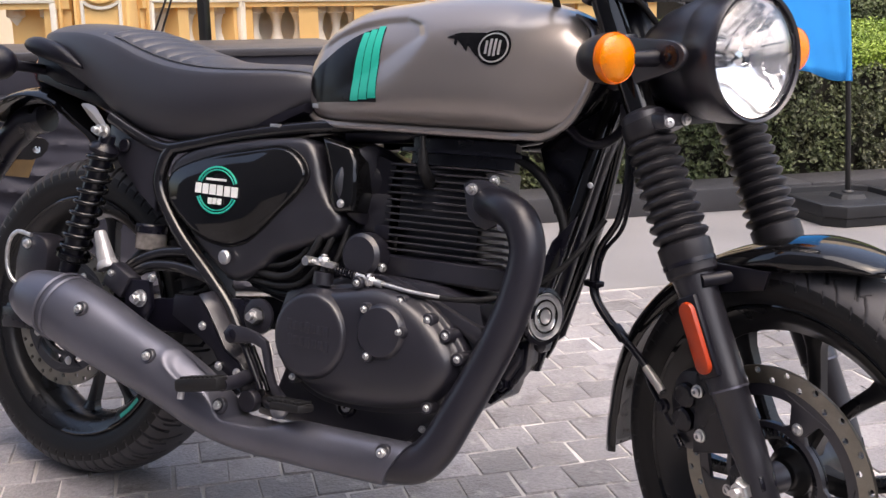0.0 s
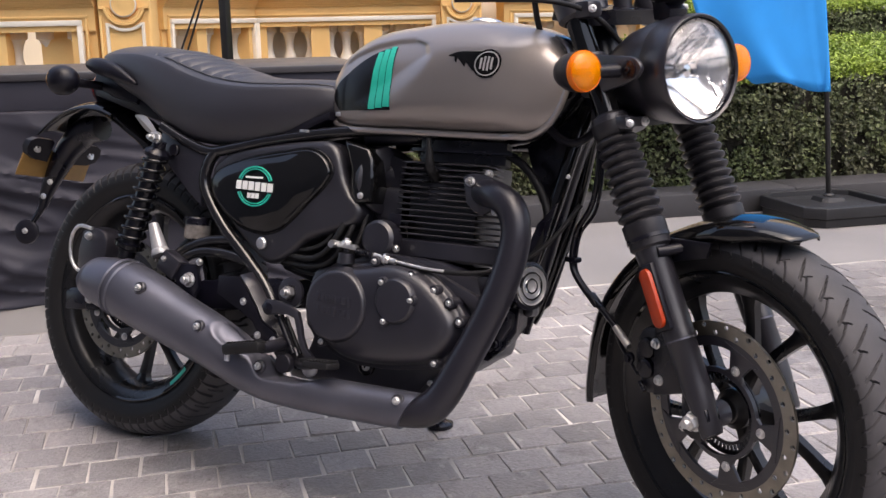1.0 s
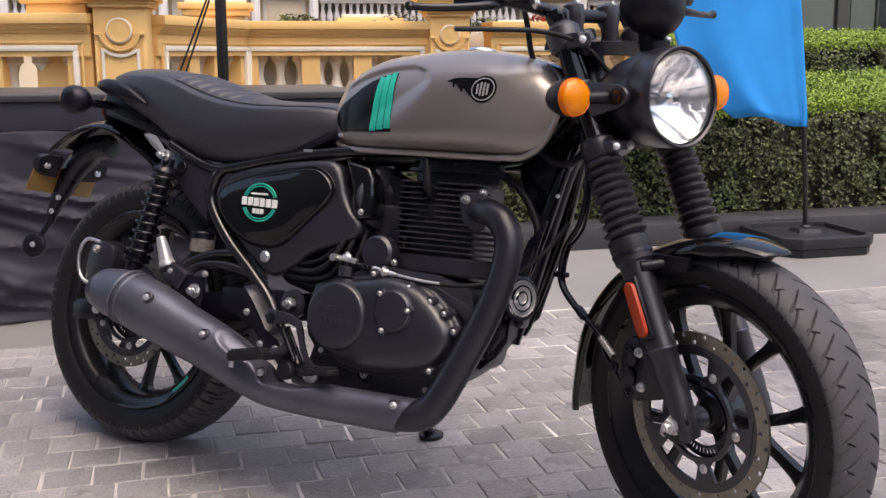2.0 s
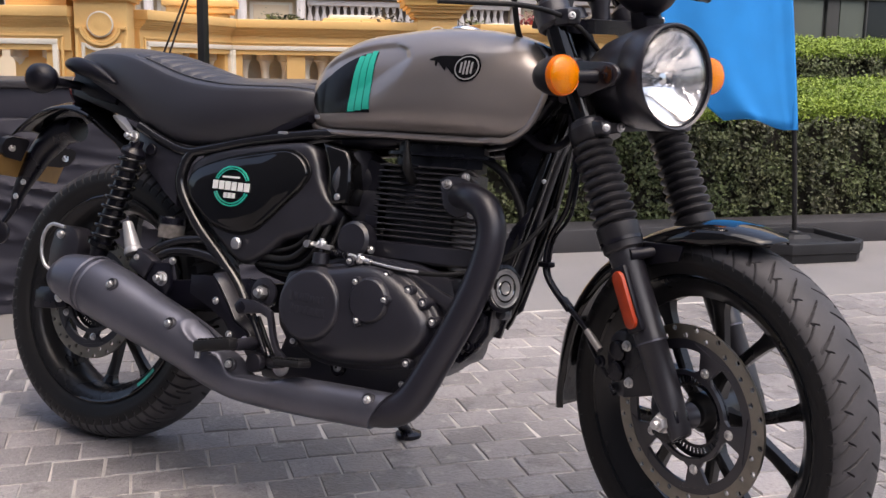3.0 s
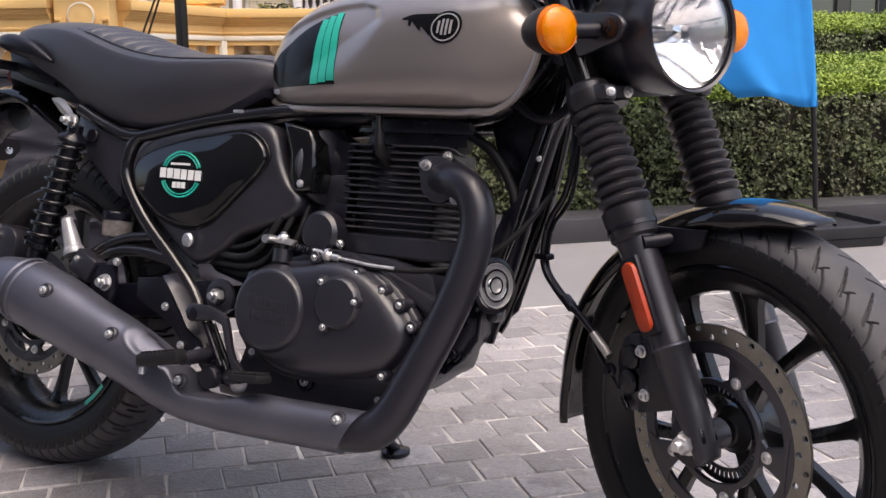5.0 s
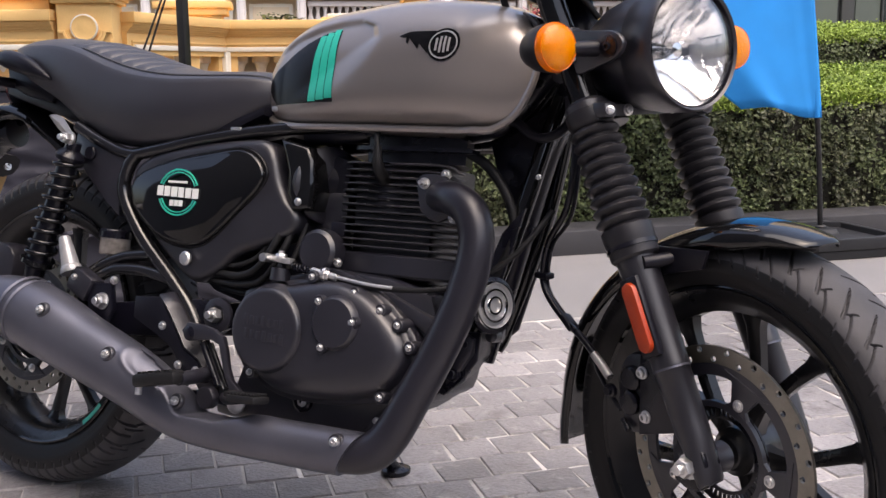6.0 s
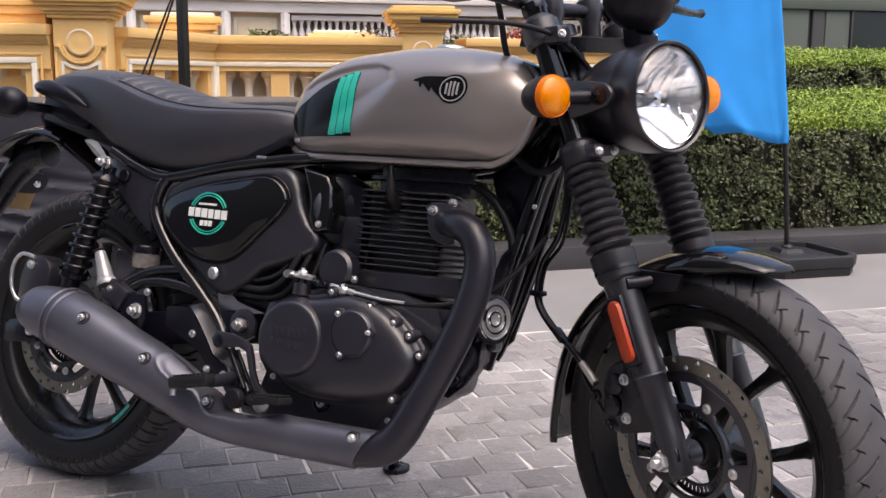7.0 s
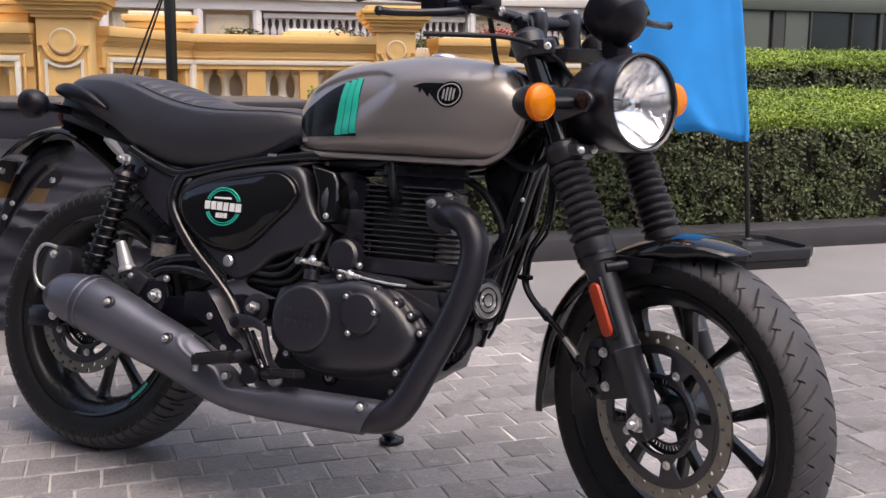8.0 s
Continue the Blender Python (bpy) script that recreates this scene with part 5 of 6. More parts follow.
for i in range(521):
    x = -0.150 + i * (0.555 + 0.150) / 520
    low, edge, crown, wide = along(SEAT, x)
    ring = []
    for k in range(61):
        a = math.pi * k / 60
        y, q = wide * math.cos(a), abs(math.cos(a))
        z = edge + (crown - edge) * (1 - q ** 2.2) ** 0.9
        # stitched ribs over the middle panel, bowed forward at its sides
        if 0.075 < x < 0.30 and q < 0.86:
            u = ((x - 0.09) / 0.031 + 0.9 * q * q) % 1.0
            fade = min(1, (x - 0.075) / 0.02, (0.30 - x) / 0.03, (0.86 - q) / 0.06)
            z += fade * (0.0035 * math.sin(math.pi * u) - 0.0035 * math.exp(-((u - 0.5 + 0.5 * (1 if u < 0.5 else -1)) / 0.07) ** 2))
        if 0.06 < x < 0.5:
            z -= 0.004 * math.exp(-((q - 0.88) / 0.018) ** 2)
        ring.append((x, -y, z))
    # skirt below the edge, pulled in towards the base
    for k in range(1, 12):
        u = k / 12
        ring.append((x, wide * (1.0 + 0.07 * math.sin(u * 2.6) - 0.22 * u ** 2.6), edge + (low - edge) * u))
    for k in range(0, 9):
        ring.append((x, wide * 0.80 * (1 - 2 * k / 8), low))
    for k in range(1, 12):
        u = 1 - k / 12
        ring.append((x, -wide * (1.0 + 0.07 * math.sin(u * 2.6) - 0.22 * u ** 2.6), edge + (low - edge) * u))
    rings.append(ring)
loft(bm, rings)
seat = part("seat", bm, VINYL, bike, "black quilted vinyl dual seat", sharp=50)
for s in (-1, 1):
    line = []
    for i in range(40):
        x = 0.09 + i * 0.011
        low, edge, crown, wide = along(SEAT, x)
        q = 0.89
        line.append((x, s * wide * q, edge + (crown - edge) * (1 - q ** 2.2) ** 0.9 + 0.0006))
    part("piping", tube(line, 0.0018, 6, 1), THREAD, seat)
part("seat_base", prism([(0.05, 0.735), (0.16, 0.675), (0.28, 0.662), (0.42, 0.682), (0.53, 0.73), (0.53, 0.745), (0.4, 0.70), (0.28, 0.68), (0.18, 0.69), (0.08, 0.75)], -0.1, 0.1, 0.006), PLASTIC, bike)
part("seat_lock", box((0.475, -0.098, 0.704), (0.022, 0.012, 0.006), bevel=0.001), STEEL, bike)
part("seat_lock", box((0.545, -0.085, 0.742), (0.012, 0.012, 0.008), bevel=0.001), STEEL, bike)

# ---- frame ----
def pipe(points, r, mat=SATIN, name="frame_tube", label="", parent=None, steps=6, n=14):
    return part(name, tube(points, r, n, steps), mat, parent or bike, label)


for s in (-1, 1):
    pipe([(0.10, s * 0.115, 0.700), (0.165, s * 0.113, 0.672), (0.235, s * 0.110, 0.652), (0.30, s * 0.106, 0.662), (0.40, s * 0.100, 0.684), (0.56, s * 0.085, 0.708), (0.75, s * 0.06, 0.72)], 0.0115, TUBE, label="gloss black seat rail")
    pipe([(0.255, s * 0.108, 0.655), (0.236, s * 0.110, 0.625), (0.234, s * 0.110, 0.575), (0.29, s * 0.110, 0.502), (0.363, s * 0.110, 0.439), (0.42, s * 0.110, 0.385), (0.462, s * 0.112, 0.325), (0.49, s * 0.112, 0.285)], 0.0126, TUBE, label="gloss black rear frame loop")
    pipe([(0.318, s * 0.110, 0.472), (0.25, s * 0.113, 0.462), (0.19, s * 0.118, 0.435), (0.155, s * 0.12, 0.40)], 0.0108, TUBE)
    pipe([(0.375, s * 0.110, 0.430), (0.30, s * 0.114, 0.442), (0.23, s * 0.118, 0.436), (0.175, s * 0.12, 0.40), (0.165, s * 0.12, 0.365)], 0.0108, TUBE)
    gusset = part("rail_gusset", prism([(0.098, 0.695), (0.107, 0.701), (0.156, 0.682), (0.232, 0.656), (0.258, 0.647), (0.240, 0.617), (0.224, 0.58), (0.229, 0.535), (0.190, 0.561), (0.126, 0.615), (0.094, 0.668)], s * 0.100, s * 0.114, 0.004), MATTE, bike, "black frame gusset plate")
    part("gusset_plug", lathe([(0, 0.0135), (0.004, 0.0135), (0.006, 0.0115), (0.006, 0.0)], (0.141, s * 0.114, 0.650), (0, s, 0), 28), PLASTIC, gusset, "round black plug")
    # swing arm
    arm = part("swing_arm", prism([(0.49, 0.40), (0.50, 0.36), (0.47, 0.34), (0.2, 0.315), (-0.02, 0.288), (-0.155, 0.276), (-0.165, 0.300), (-0.15, 0.322), (-0.02, 0.335), (0.18, 0.372), (0.44, 0.405)], s * 0.112, s * 0.082, 0.006), SATIN, bike, "satin black swing arm")
    part("axle_block", box((-0.10, s * 0.116, 0.298), (0.10, 0.012, 0.042), Matrix.Rotation(radians(-5), 3, "Y"), 0.004), SATIN, arm)
    part("adjuster", bolt((-0.068, s * 0.124, 0.305), (0, s, 0), 0.009, 0.008), STEEL, arm)
    # shock absorber
    top, foot = Vector((0.122, s * 0.140, 0.667)), Vector((0.046, s * 0.140, 0.393))
    way = (top - foot).normalized()
    shock = part("shock_absorber", lathe([(0.0, 0.016), (0.035, 0.020), (0.04, 0.030), (0.048, 0.031), (0.052, 0.0215), (0.13, 0.021), (0.14, 0.0195), (0.245, 0.0185), (0.247, 0.025), (0.255, 0.027), (0.262, 0.023), (0.268, 0.015), (0.283, 0.014)], foot, way, 28), SATIN, bike, "twin shock absorber with black coil spring")
    side, up, _ = frame_of(way)
    coil = []
    for k in range(181):
        t = k / 180
        a = t * 9.0 * 2 * math.pi
        r = 0.0268 - 0.003 * t
        coil.append(foot + way * (0.05 + 0.196 * t) + (side * math.cos(a) + up * math.sin(a)) * r)
    part("spring", tube(coil, 0.0046, 10, 1), GLOSS, shock, "gloss black coil spring")
    part("mount_nut", nut(top + Vector((0, s * 0.012, 0.004)), (0, s, 0), 0.0098, 0.016), STEEL, shock)
    part("preload_ring", lathe([(0.042, 0.026), (0.042, 0.0325), (0.05, 0.0325), (0.05, 0.026)], foot, way, 28, ring=True), GLOSS, shock)

pipe([(1.05, 0, 0.80), (1.02, 0, 0.70), (0.985, 0, 0.55), (0.955, 0, 0.42), (0.94, 0, 0.36)], 0.021, SATIN, label="black down tube")
for s in (-1, 1):
    pipe([(1.045, s * 0.02, 0.775), (1.03, s * 0.035, 0.70), (1.01, s * 0.045, 0.60), (0.975, s * 0.05, 0.48), (0.948, s * 0.055, 0.40), (0.938, s * 0.05, 0.375)], 0.0135, GLOSS, label="gloss black twin down tube")
    pipe([(1.06, s * 0.02, 0.87), (0.95, s * 0.03, 0.73), (0.8, s * 0.045, 0.715), (0.6, s * 0.06, 0.70)], 0.016, SATIN)
    part("engine_hanger", prism([(0.985, 0.56), (1.02, 0.60), (1.0, 0.52), (0.972, 0.41), (0.945, 0.385), (0.92, 0.395), (0.955, 0.47)], s * 0.064, s * 0.056, 0.002), SATIN, bike)
part("head_tube", tube([(1.085, 0, 0.80), (1.03, 0, 0.93)], 0.036, 24, 1), SATIN, bike)
part("head_gusset", prism([(0.93, 0.70), (1.06, 0.79), (1.045, 0.72), (1.0, 0.60), (0.965, 0.60)], -0.022, 0.022, 0.004), SATIN, bike)
for z, x in ((0.648, 1.036),):
    part("frame_bolt", bolt((x, -0.062, z), (0.3, -0.95, 0), 0.0034, 0.005), STEEL, bike)

# ---- engine ----
barrel = part("cylinder", prism([(0.715, 0.47), (0.865, 0.47), (0.865, 0.66), (0.71, 0.66)], -0.07, 0.07, 0.012), MATTE, bike, "black finned engine cylinder")
FIN = [(0.69, 0.0), (0.70, -0.085), (0.72, -0.098), (0.92, -0.098), (0.942, -0.088), (0.945, -0.065), (0.89, -0.03), (0.865, 0.03), (0.84, 0.085), (0.82, 0.098), (0.74, 0.098), (0.70, 0.085)]


FIN_HEAD = [(0.69, 0.0), (0.70, -0.085), (0.72, -0.098), (0.756, -0.098), (0.760, -0.072), (0.788, -0.072), (0.793, -0.098), (0.878, -0.098), (0.892, -0.088), (0.895, -0.065), (0.88, -0.03), (0.865, 0.03), (0.84, 0.085), (0.82, 0.098), (0.74, 0.098), (0.70, 0.085)]


def slab(outline, z0, z1, bevel=0.0012, squeeze=1.0, seg=1):
    bm = bmesh.new()
    cx = sum(x for x, _ in outline) / len(outline)
    pts = [(cx + (x - cx) * squeeze, y * squeeze) for x, y in outline]
    loft(bm, [[(x, y, z0) for x, y in pts], [(x, y, z1) for x, y in pts]])
    bmesh.ops.bevel(bm, geom=[e for e in bm.edges if abs(e.verts[0].co.z - e.verts[1].co.z) < 1e-6], offset=bevel, segments=seg, affect="EDGES")
    return bm


part("cylinder_base", slab(FIN, 0.476, 0.512, 0.004, 0.965), MATTE, barrel)
for k in range(13):
    z = 0.519 + k * 0.01125
    part("fin", slab(FIN_HEAD if k > 5 else FIN, z, z + 0.0034, 0.0012, squeeze=1.0 - 0.002 * abs(k - 6)), FIN_PAINT, barrel)
# Darker enamel than the barrel, standing in for shade under the tank.
part("cylinder_head", slab(FIN, 0.660, 0.702, 0.018, 0.90, 4), SATIN, bike, "black cylinder head cover")
part("rocker_cover", slab(FIN, 0.696, 0.718, 0.010, 0.66, 3), SATIN, bike)
part("spark_plug_cap", tube([(0.774, -0.075, 0.628), (0.773, -0.100, 0.650), (0.770, -0.104, 0.682)], [0.010, 0.0095, 0.007], 14), RUBBER, bike)
part("plug_lead", tube([(0.770, -0.104, 0.68), (0.765, -0.098, 0.705), (0.762, -0.07, 0.73), (0.79, -0.03, 0.735)], 0.0048, 10), RUBBER, bike)
part("head_nut", nut((0.893, -0.09, 0.642), RIGHT, 0.006, 0.007), STEEL, barrel)
part("gearbox", prism([(0.535, 0.27), (0.50, 0.255), (0.50, 0.215), (0.58, 0.215), (0.77, 0.213), (0.82, 0.255), (0.872, 0.284), (0.905, 0.36), (0.90, 0.455), (0.72, 0.48), (0.60, 0.455), (0.535, 0.43), (0.520, 0.36), (0.528, 0.32), (0.545, 0.30)], -0.11, 0.05, 0.012, steps=2), MATTE, bike, "matte black crankcase")
part("sump", prism([(0.56, 0.24), (0.58, 0.205), (0.72, 0.19), (0.805, 0.195), (0.845, 0.25), (0.85, 0.3), (0.56, 0.3)], -0.105, -0.065, 0.010), MATTE, bike)
part("front_case", prism([(0.83, 0.27), (0.873, 0.284), (0.893, 0.297), (0.917, 0.311), (0.925, 0.340), (0.929, 0.367), (0.953, 0.384), (0.965, 0.396), (0.96, 0.43), (0.94, 0.44), (0.90, 0.45), (0.83, 0.32)], -0.058, 0.03, 0.004, steps=2), MATTE, bike, "black front crankcase with stepped lower edge")
CLUTCH = [(0.563, 0.346), (0.568, 0.402), (0.60, 0.442), (0.667, 0.458), (0.758, 0.470), (0.837, 0.442), (0.902, 0.376), (0.893, 0.325), (0.85, 0.288), (0.757, 0.268), (0.650, 0.268), (0.585, 0.300)]


def dome(outline, layers, steps=4):
    """Cover of stacked outlines: each layer is (offset y, shrink)."""
    p = [Vector(q) for q in outline]
    pts = curve_points(p[-1:] + p + p[:2], steps)[steps:-steps * 2]
    cx, cz = sum(q.x for q in pts) / len(pts), sum(q.y for q in pts) / len(pts)
    return loft(bmesh.new(), [[(cx + (q.x - cx) * k, y, cz + (q.y - cz) * k) for q in pts] for y, k in layers])


cover = part("clutch_cover", dome(CLUTCH, [(-0.108, 1.0), (-0.130, 1.0), (-0.134, 0.996), (-0.136, 0.985), (-0.1365, 0.94), (-0.139, 0.918), (-0.147, 0.895), (-0.1555, 0.865), (-0.1605, 0.82), (-0.1645, 0.73), (-0.168, 0.55), (-0.1695, 0.3), (-0.170, 0.05)]), MATTE, bike, "matte black domed clutch cover", sharp=60)
part("clutch_boss", lathe([(0.0, 0.075), (0.008, 0.0715), (0.014, 0.069), (0.0225, 0.0665), (0.0255, 0.0635), (0.0262, 0.058), (0.0262, 0.0)], (0.639, -0.152, 0.373), RIGHT, 56), MATTE, cover, "round raised clutch boss")
for z0 in (0.375, 0.352):
    for k in range(7):
        part("cast_mark", box((0.602 + k * 0.012 + (0.003 if z0 < 0.37 else 0), -0.1785, z0 + 0.012 - k * 0.0006), (0.008, 0.0014, 0.013 if k % 3 else 0.017), bevel=0.0006), MATTE, cover)
part("case_ridge", prism([(0.70, 0.482), (0.745, 0.478), (0.811, 0.458), (0.87, 0.436), (0.914, 0.42), (0.918, 0.40), (0.905, 0.395), (0.86, 0.420), (0.80, 0.445), (0.735, 0.465)], -0.124, -0.09, 0.004), MATTE, bike)
part("timing_cap", lathe([(0, 0.044), (0.012, 0.042), (0.017, 0.037), (0.018, 0.0)], (0.768, -0.160, 0.397), RIGHT, 40), MATTE, cover, "round inspection cap")
for x, z in ((0.738, 0.428), (0.803, 0.402), (0.750, 0.358)):
    part("cap_lug", lathe([(0, 0.011), (0.015, 0.0105), (0.018, 0.009)], (x, -0.158, z), RIGHT, 18), MATTE, cover)
    part("bolt", bolt((x, -0.175, z), RIGHT, 0.0047, 0.006), STEEL, cover)
for x, z in ((0.705, 0.464), (0.787, 0.446), (0.837, 0.424), (0.870, 0.405), (0.894, 0.374), (0.851, 0.294), (0.60, 0.300)):
    part("cover_lug", lathe([(0, 0.0115), (0.034, 0.0105), (0.036, 0.009)], (x, -0.118, z), RIGHT, 16), MATTE, cover)
    part("bolt", bolt((x, -0.153, z), RIGHT, 0.0046, 0.006), STEEL, cover)
part("oil_plug", lathe([(0, 0.017), (0.008, 0.017), (0.01, 0.013), (0.006, 0.011), (0.006, 0.006), (0.010, 0.005)], (0.684, -0.111, 0.262), RIGHT, 24), SATIN, bike)
part("oil_plug_bolt", bolt((0.684, -0.117, 0.262), RIGHT, 0.007, 0.006), STEEL, bike)
for x, z in ((0.822, 0.251), (0.80, 0.222)):
    part("sump_bolt", bolt((x, -0.108, z), RIGHT, 0.0046, 0.006), STEEL, bike)
# clutch lever and its cable
part("clutch_post", lathe([(0, 0.017), (0.02, 0.016), (0.022, 0.006), (0.045, 0.006)], (0.628, -0.135, 0.452), (0, 0, 1), 20), MATTE, bike)
part("clutch_arm", box((0.622, -0.137, 0.487), (0.062, 0.017, 0.010), Matrix.Rotation(0.1, 3, "Y"), 0.003), STEEL, bike, "plated clutch release arm")
part("clutch_arm_nut", nut((0.628, -0.137, 0.488), (0, 0, 1), 0.0085, 0.008), STEEL, bike)
part("cable_barrel", lathe([(-0.012, 0.007), (0.012, 0.007)], (0.605, -0.145, 0.487), RIGHT, 16), STEEL, bike)
spring_line = [(0.652 + 0.048 * k / 120, -0.137 + 0.006 * math.cos(k / 120 * 9 * 6.283), 0.478 - 0.006 * k / 120 + 0.006 * math.sin(k / 120 * 9 * 6.283)) for k in range(121)]
part("return_spring", tube(spring_line, 0.0014, 6, 1), SATIN, bike)
part("clutch_cable", tube([(0.70, -0.137, 0.472), (0.75, -0.138, 0.464), (0.82, -0.137, 0.458), (0.90, -0.125, 0.462), (0.96, -0.10, 0.482), (1.02, -0.08, 0.53), (1.06, -0.05, 0.60)], 0.0046, 10, 6), RUBBER, bike, "black clutch cable")
part("cable_end", tube([(0.695, -0.140, 0.4735), (0.745, -0.141, 0.466)], 0.006, 12, 1), STEEL, bike)
part("cable_rod", tube([(0.74, -0.140, 0.4672), (0.80, -0.1395, 0.4605), (0.845, -0.136, 0.4590)], 0.0036, 10, 3), STEEL, bike, "plated cable adjuster rod")
part("adjuster_nut", nut((0.722, -0.1405, 0.4695), (1, 0, -0.15), 0.0085, 0.008), STEEL, bike)
part("cable_bracket", prism([(0.712, 0.43), (0.726, 0.43), (0.732, 0.478), (0.712, 0.48)], -0.145, -0.128, 0.003), MATTE, bike)
# throttle body, starter and intake
part("intake_boot", lathe([(-0.02, 0.045), (0.0, 0.052), (0.012, 0.056), (0.02, 0.052), (0.035, 0.056), (0.06, 0.05), (0.1, 0.034)], (0.60, -0.02, 0.625), (1, 0.1, 0), 32), PLASTIC, bike, "black rubber intake boot")
part("intake_ring", lathe([(0.0, 0.062), (0.005, 0.066), (0.02, 0.066), (0.024, 0.06)], (0.637, -0.05, 0.618), (0.9, -0.45, 0), 36), MATTE, bike)
part("airbox_cover", prism([(0.578, 0.690), (0.640, 0.676), (0.652, 0.655), (0.658, 0.60), (0.655, 0.572), (0.617, 0.566), (0.604, 0.594), (0.600, 0.634), (0.588, 0.665)], -0.113, -0.05, 0.012, seg=4), GLOSS, bike, "gloss black airbox cover")
part("airbox_bolt", bolt((0.632, -0.113, 0.584), RIGHT, 0.0055, 0.005), STEEL, bike)
part("starter", lathe([(0, 0.035), (0.03, 0.038), (0.05, 0.036), (0.056, 0.03), (0.058, 0.0)], (0.685, -0.07, 0.505), RIGHT, 32), MATTE, bike)
for x, z in ((0.708, 0.492), (0.722, 0.490), (0.66, 0.50)):
    part("starter_bolt", bolt((x, -0.11, z), RIGHT, 0.006, 0.007), STEEL, bike)
part("throttle_body", box((0.665, -0.01, 0.575), (0.07, 0.11, 0.07), bevel=0.014), MATTE, bike)
part("sensor", box((0.703, -0.085, 0.545), (0.03, 0.02, 0.024), bevel=0.004), PLASTIC, bike)
for k, pts in enumerate([[(0.44, -0.09, 0.455), (0.52, -0.11, 0.452), (0.565, -0.115, 0.47), (0.592, -0.11, 0.515), (0.60, -0.09, 0.57)], [(0.42, -0.085, 0.44), (0.52, -0.105, 0.437), (0.575, -0.11, 0.452), (0.607, -0.105, 0.505), (0.615, -0.085, 0.565)],
                         [(0.46, -0.08, 0.428), (0.53, -0.095, 0.424), (0.59, -0.1, 0.44), (0.622, -0.095, 0.49), (0.63, -0.08, 0.55)], [(0.43, -0.075, 0.470), (0.50, -0.1, 0.468), (0.55, -0.1, 0.487), (0.575, -0.09, 0.53)]]):
    part("engine_hose", tube(pts, 0.0065 - 0.0006 * k, 10, 6), RUBBER, bike, "black rubber breather hose")
part("back_wall", prism([(0.24, 0.62), (0.30, 0.52), (0.42, 0.42), (0.50, 0.40), (0.66, 0.46), (0.70, 0.66), (0.56, 0.70), (0.30, 0.66)], -0.06, 0.06, 0.01), PLASTIC, bike, "black inner battery tray")

# ---- side cover ----
def cushion(outline, y_back, y_edge, radius, bulge, steps=4):
    """Moulded panel: a rounded edge of fixed radius round a gently domed face."""
    p = [Vector(q) for q in outline]
    pts = curve_points(p[-1:] + p + p[:2], steps)[steps:-steps * 2]
    mid = sum(pts, Vector((0, 0))) / len(pts)
    layers = [(0.0, 1.0, y_back)]
    for k in range(6):
        a = math.pi / 2 * k / 5
        layers.append((radius * (1 - math.cos(a)), 1.0, y_edge + radius * (1 - math.sin(a))))
    layers += [(radius, f, y_edge - bulge * (1 - f * f)) for f in (0.93, 0.85, 0.75, 0.63, 0.5, 0.36, 0.2, 0.05)]
    rings = []
    for inset, f, y in layers:
        ring = []
        for q in pts:
            r = (q - mid).length
            g = (r - inset) / r * f
            ring.append((mid.x + (q.x - mid.x) * g, y, mid.y + (q.y - mid.y) * g))
        rings.append(ring)
    return loft(bmesh.new(), rings)


panel = part("side_cover", cushion([(0.246, 0.605), (0.283, 0.648), (0.385, 0.672), (0.506, 0.686), (0.551, 0.682), (0.573, 0.657), (0.587, 0.618), (0.608, 0.584), (0.631, 0.561), (0.622, 0.531), (0.563, 0.505), (0.514, 0.489), (0.474, 0.456), (0.418, 0.432), (0.356, 0.468), (0.292, 0.526)], -0.06, -0.112, 0.016, 0.004), COVER, bike, "matte black side cover", sharp=60)
GLOSSY = [(0.258, 0.588), (0.279, 0.616), (0.359, 0.644), (0.451, 0.661), (0.502, 0.667), (0.533, 0.658), (0.554, 0.639), (0.559, 0.617), (0.538, 0.586), (0.505, 0.554), (0.471, 0.522), (0.441, 0.502), (0.395, 0.494), (0.338, 0.506), (0.291, 0.537), (0.266, 0.562)]
# Black plate stands for the shaded groove round the gloss insert.
part("groove_shade_plate", cushion([(0.408 + (x - 0.408) * 1.035, 0.583 + (z - 0.583) * 1.06) for x, z in GLOSSY], -0.10, -0.1165, 0.004, 0.0), BLACK_MARK, panel)
part("gloss_panel", cushion(GLOSSY, -0.10, -0.123, 0.008, 0.015), GLOSS, panel, "gloss black side panel insert", sharp=70)
part("cover_bolt", lathe([(0, 0.0125), (0.004, 0.0125), (0.007, 0.009), (0.007, 0.0)], (0.408, -0.120, 0.472), RIGHT, 24), STEEL, panel, "steel cover fastener")
for r0, r1, y in ((0.0382, 0.0412, -0.1395), (0.0338, 0.0358, -0.1395)):
    for a0, a1 in ((20, 160), (200, 340)):
        bm = bmesh.new()
        rows = [[(0.391 + r * math.cos(radians(a0 + (a1 - a0) * k / 30)) * 1.12, y, 0.585 + r * math.sin(radians(a0 + (a1 - a0) * k / 30))) for r in (r0, r1)] for k in range(31)]
        loft(bm, rows, cap=False, close=False)
        part("badge_ring", bm, TEAL, panel, "teal badge ring").modifiers.new("thickness", "SOLIDIFY").thickness = 0.002
for k, w in enumerate((0.013, 0.0125, 0.0135, 0.012, 0.0125, 0.0135)):
    part("badge_bar", box((0.351 + k * 0.0162, -0.1402, 0.5865 - 0.0005 * k), (w, 0.0016, 0.0175)), WHITE_MARK, panel)
for k in range(3):
    part("badge_bar", box((0.3795 + k * 0.0105, -0.1402, 0.566), (0.0082, 0.0016, 0.0105)), WHITE_MARK, panel)
part("badge_bar", box((0.3895, -0.1402, 0.603), (0.044, 0.0016, 0.004)), WHITE_MARK, panel)

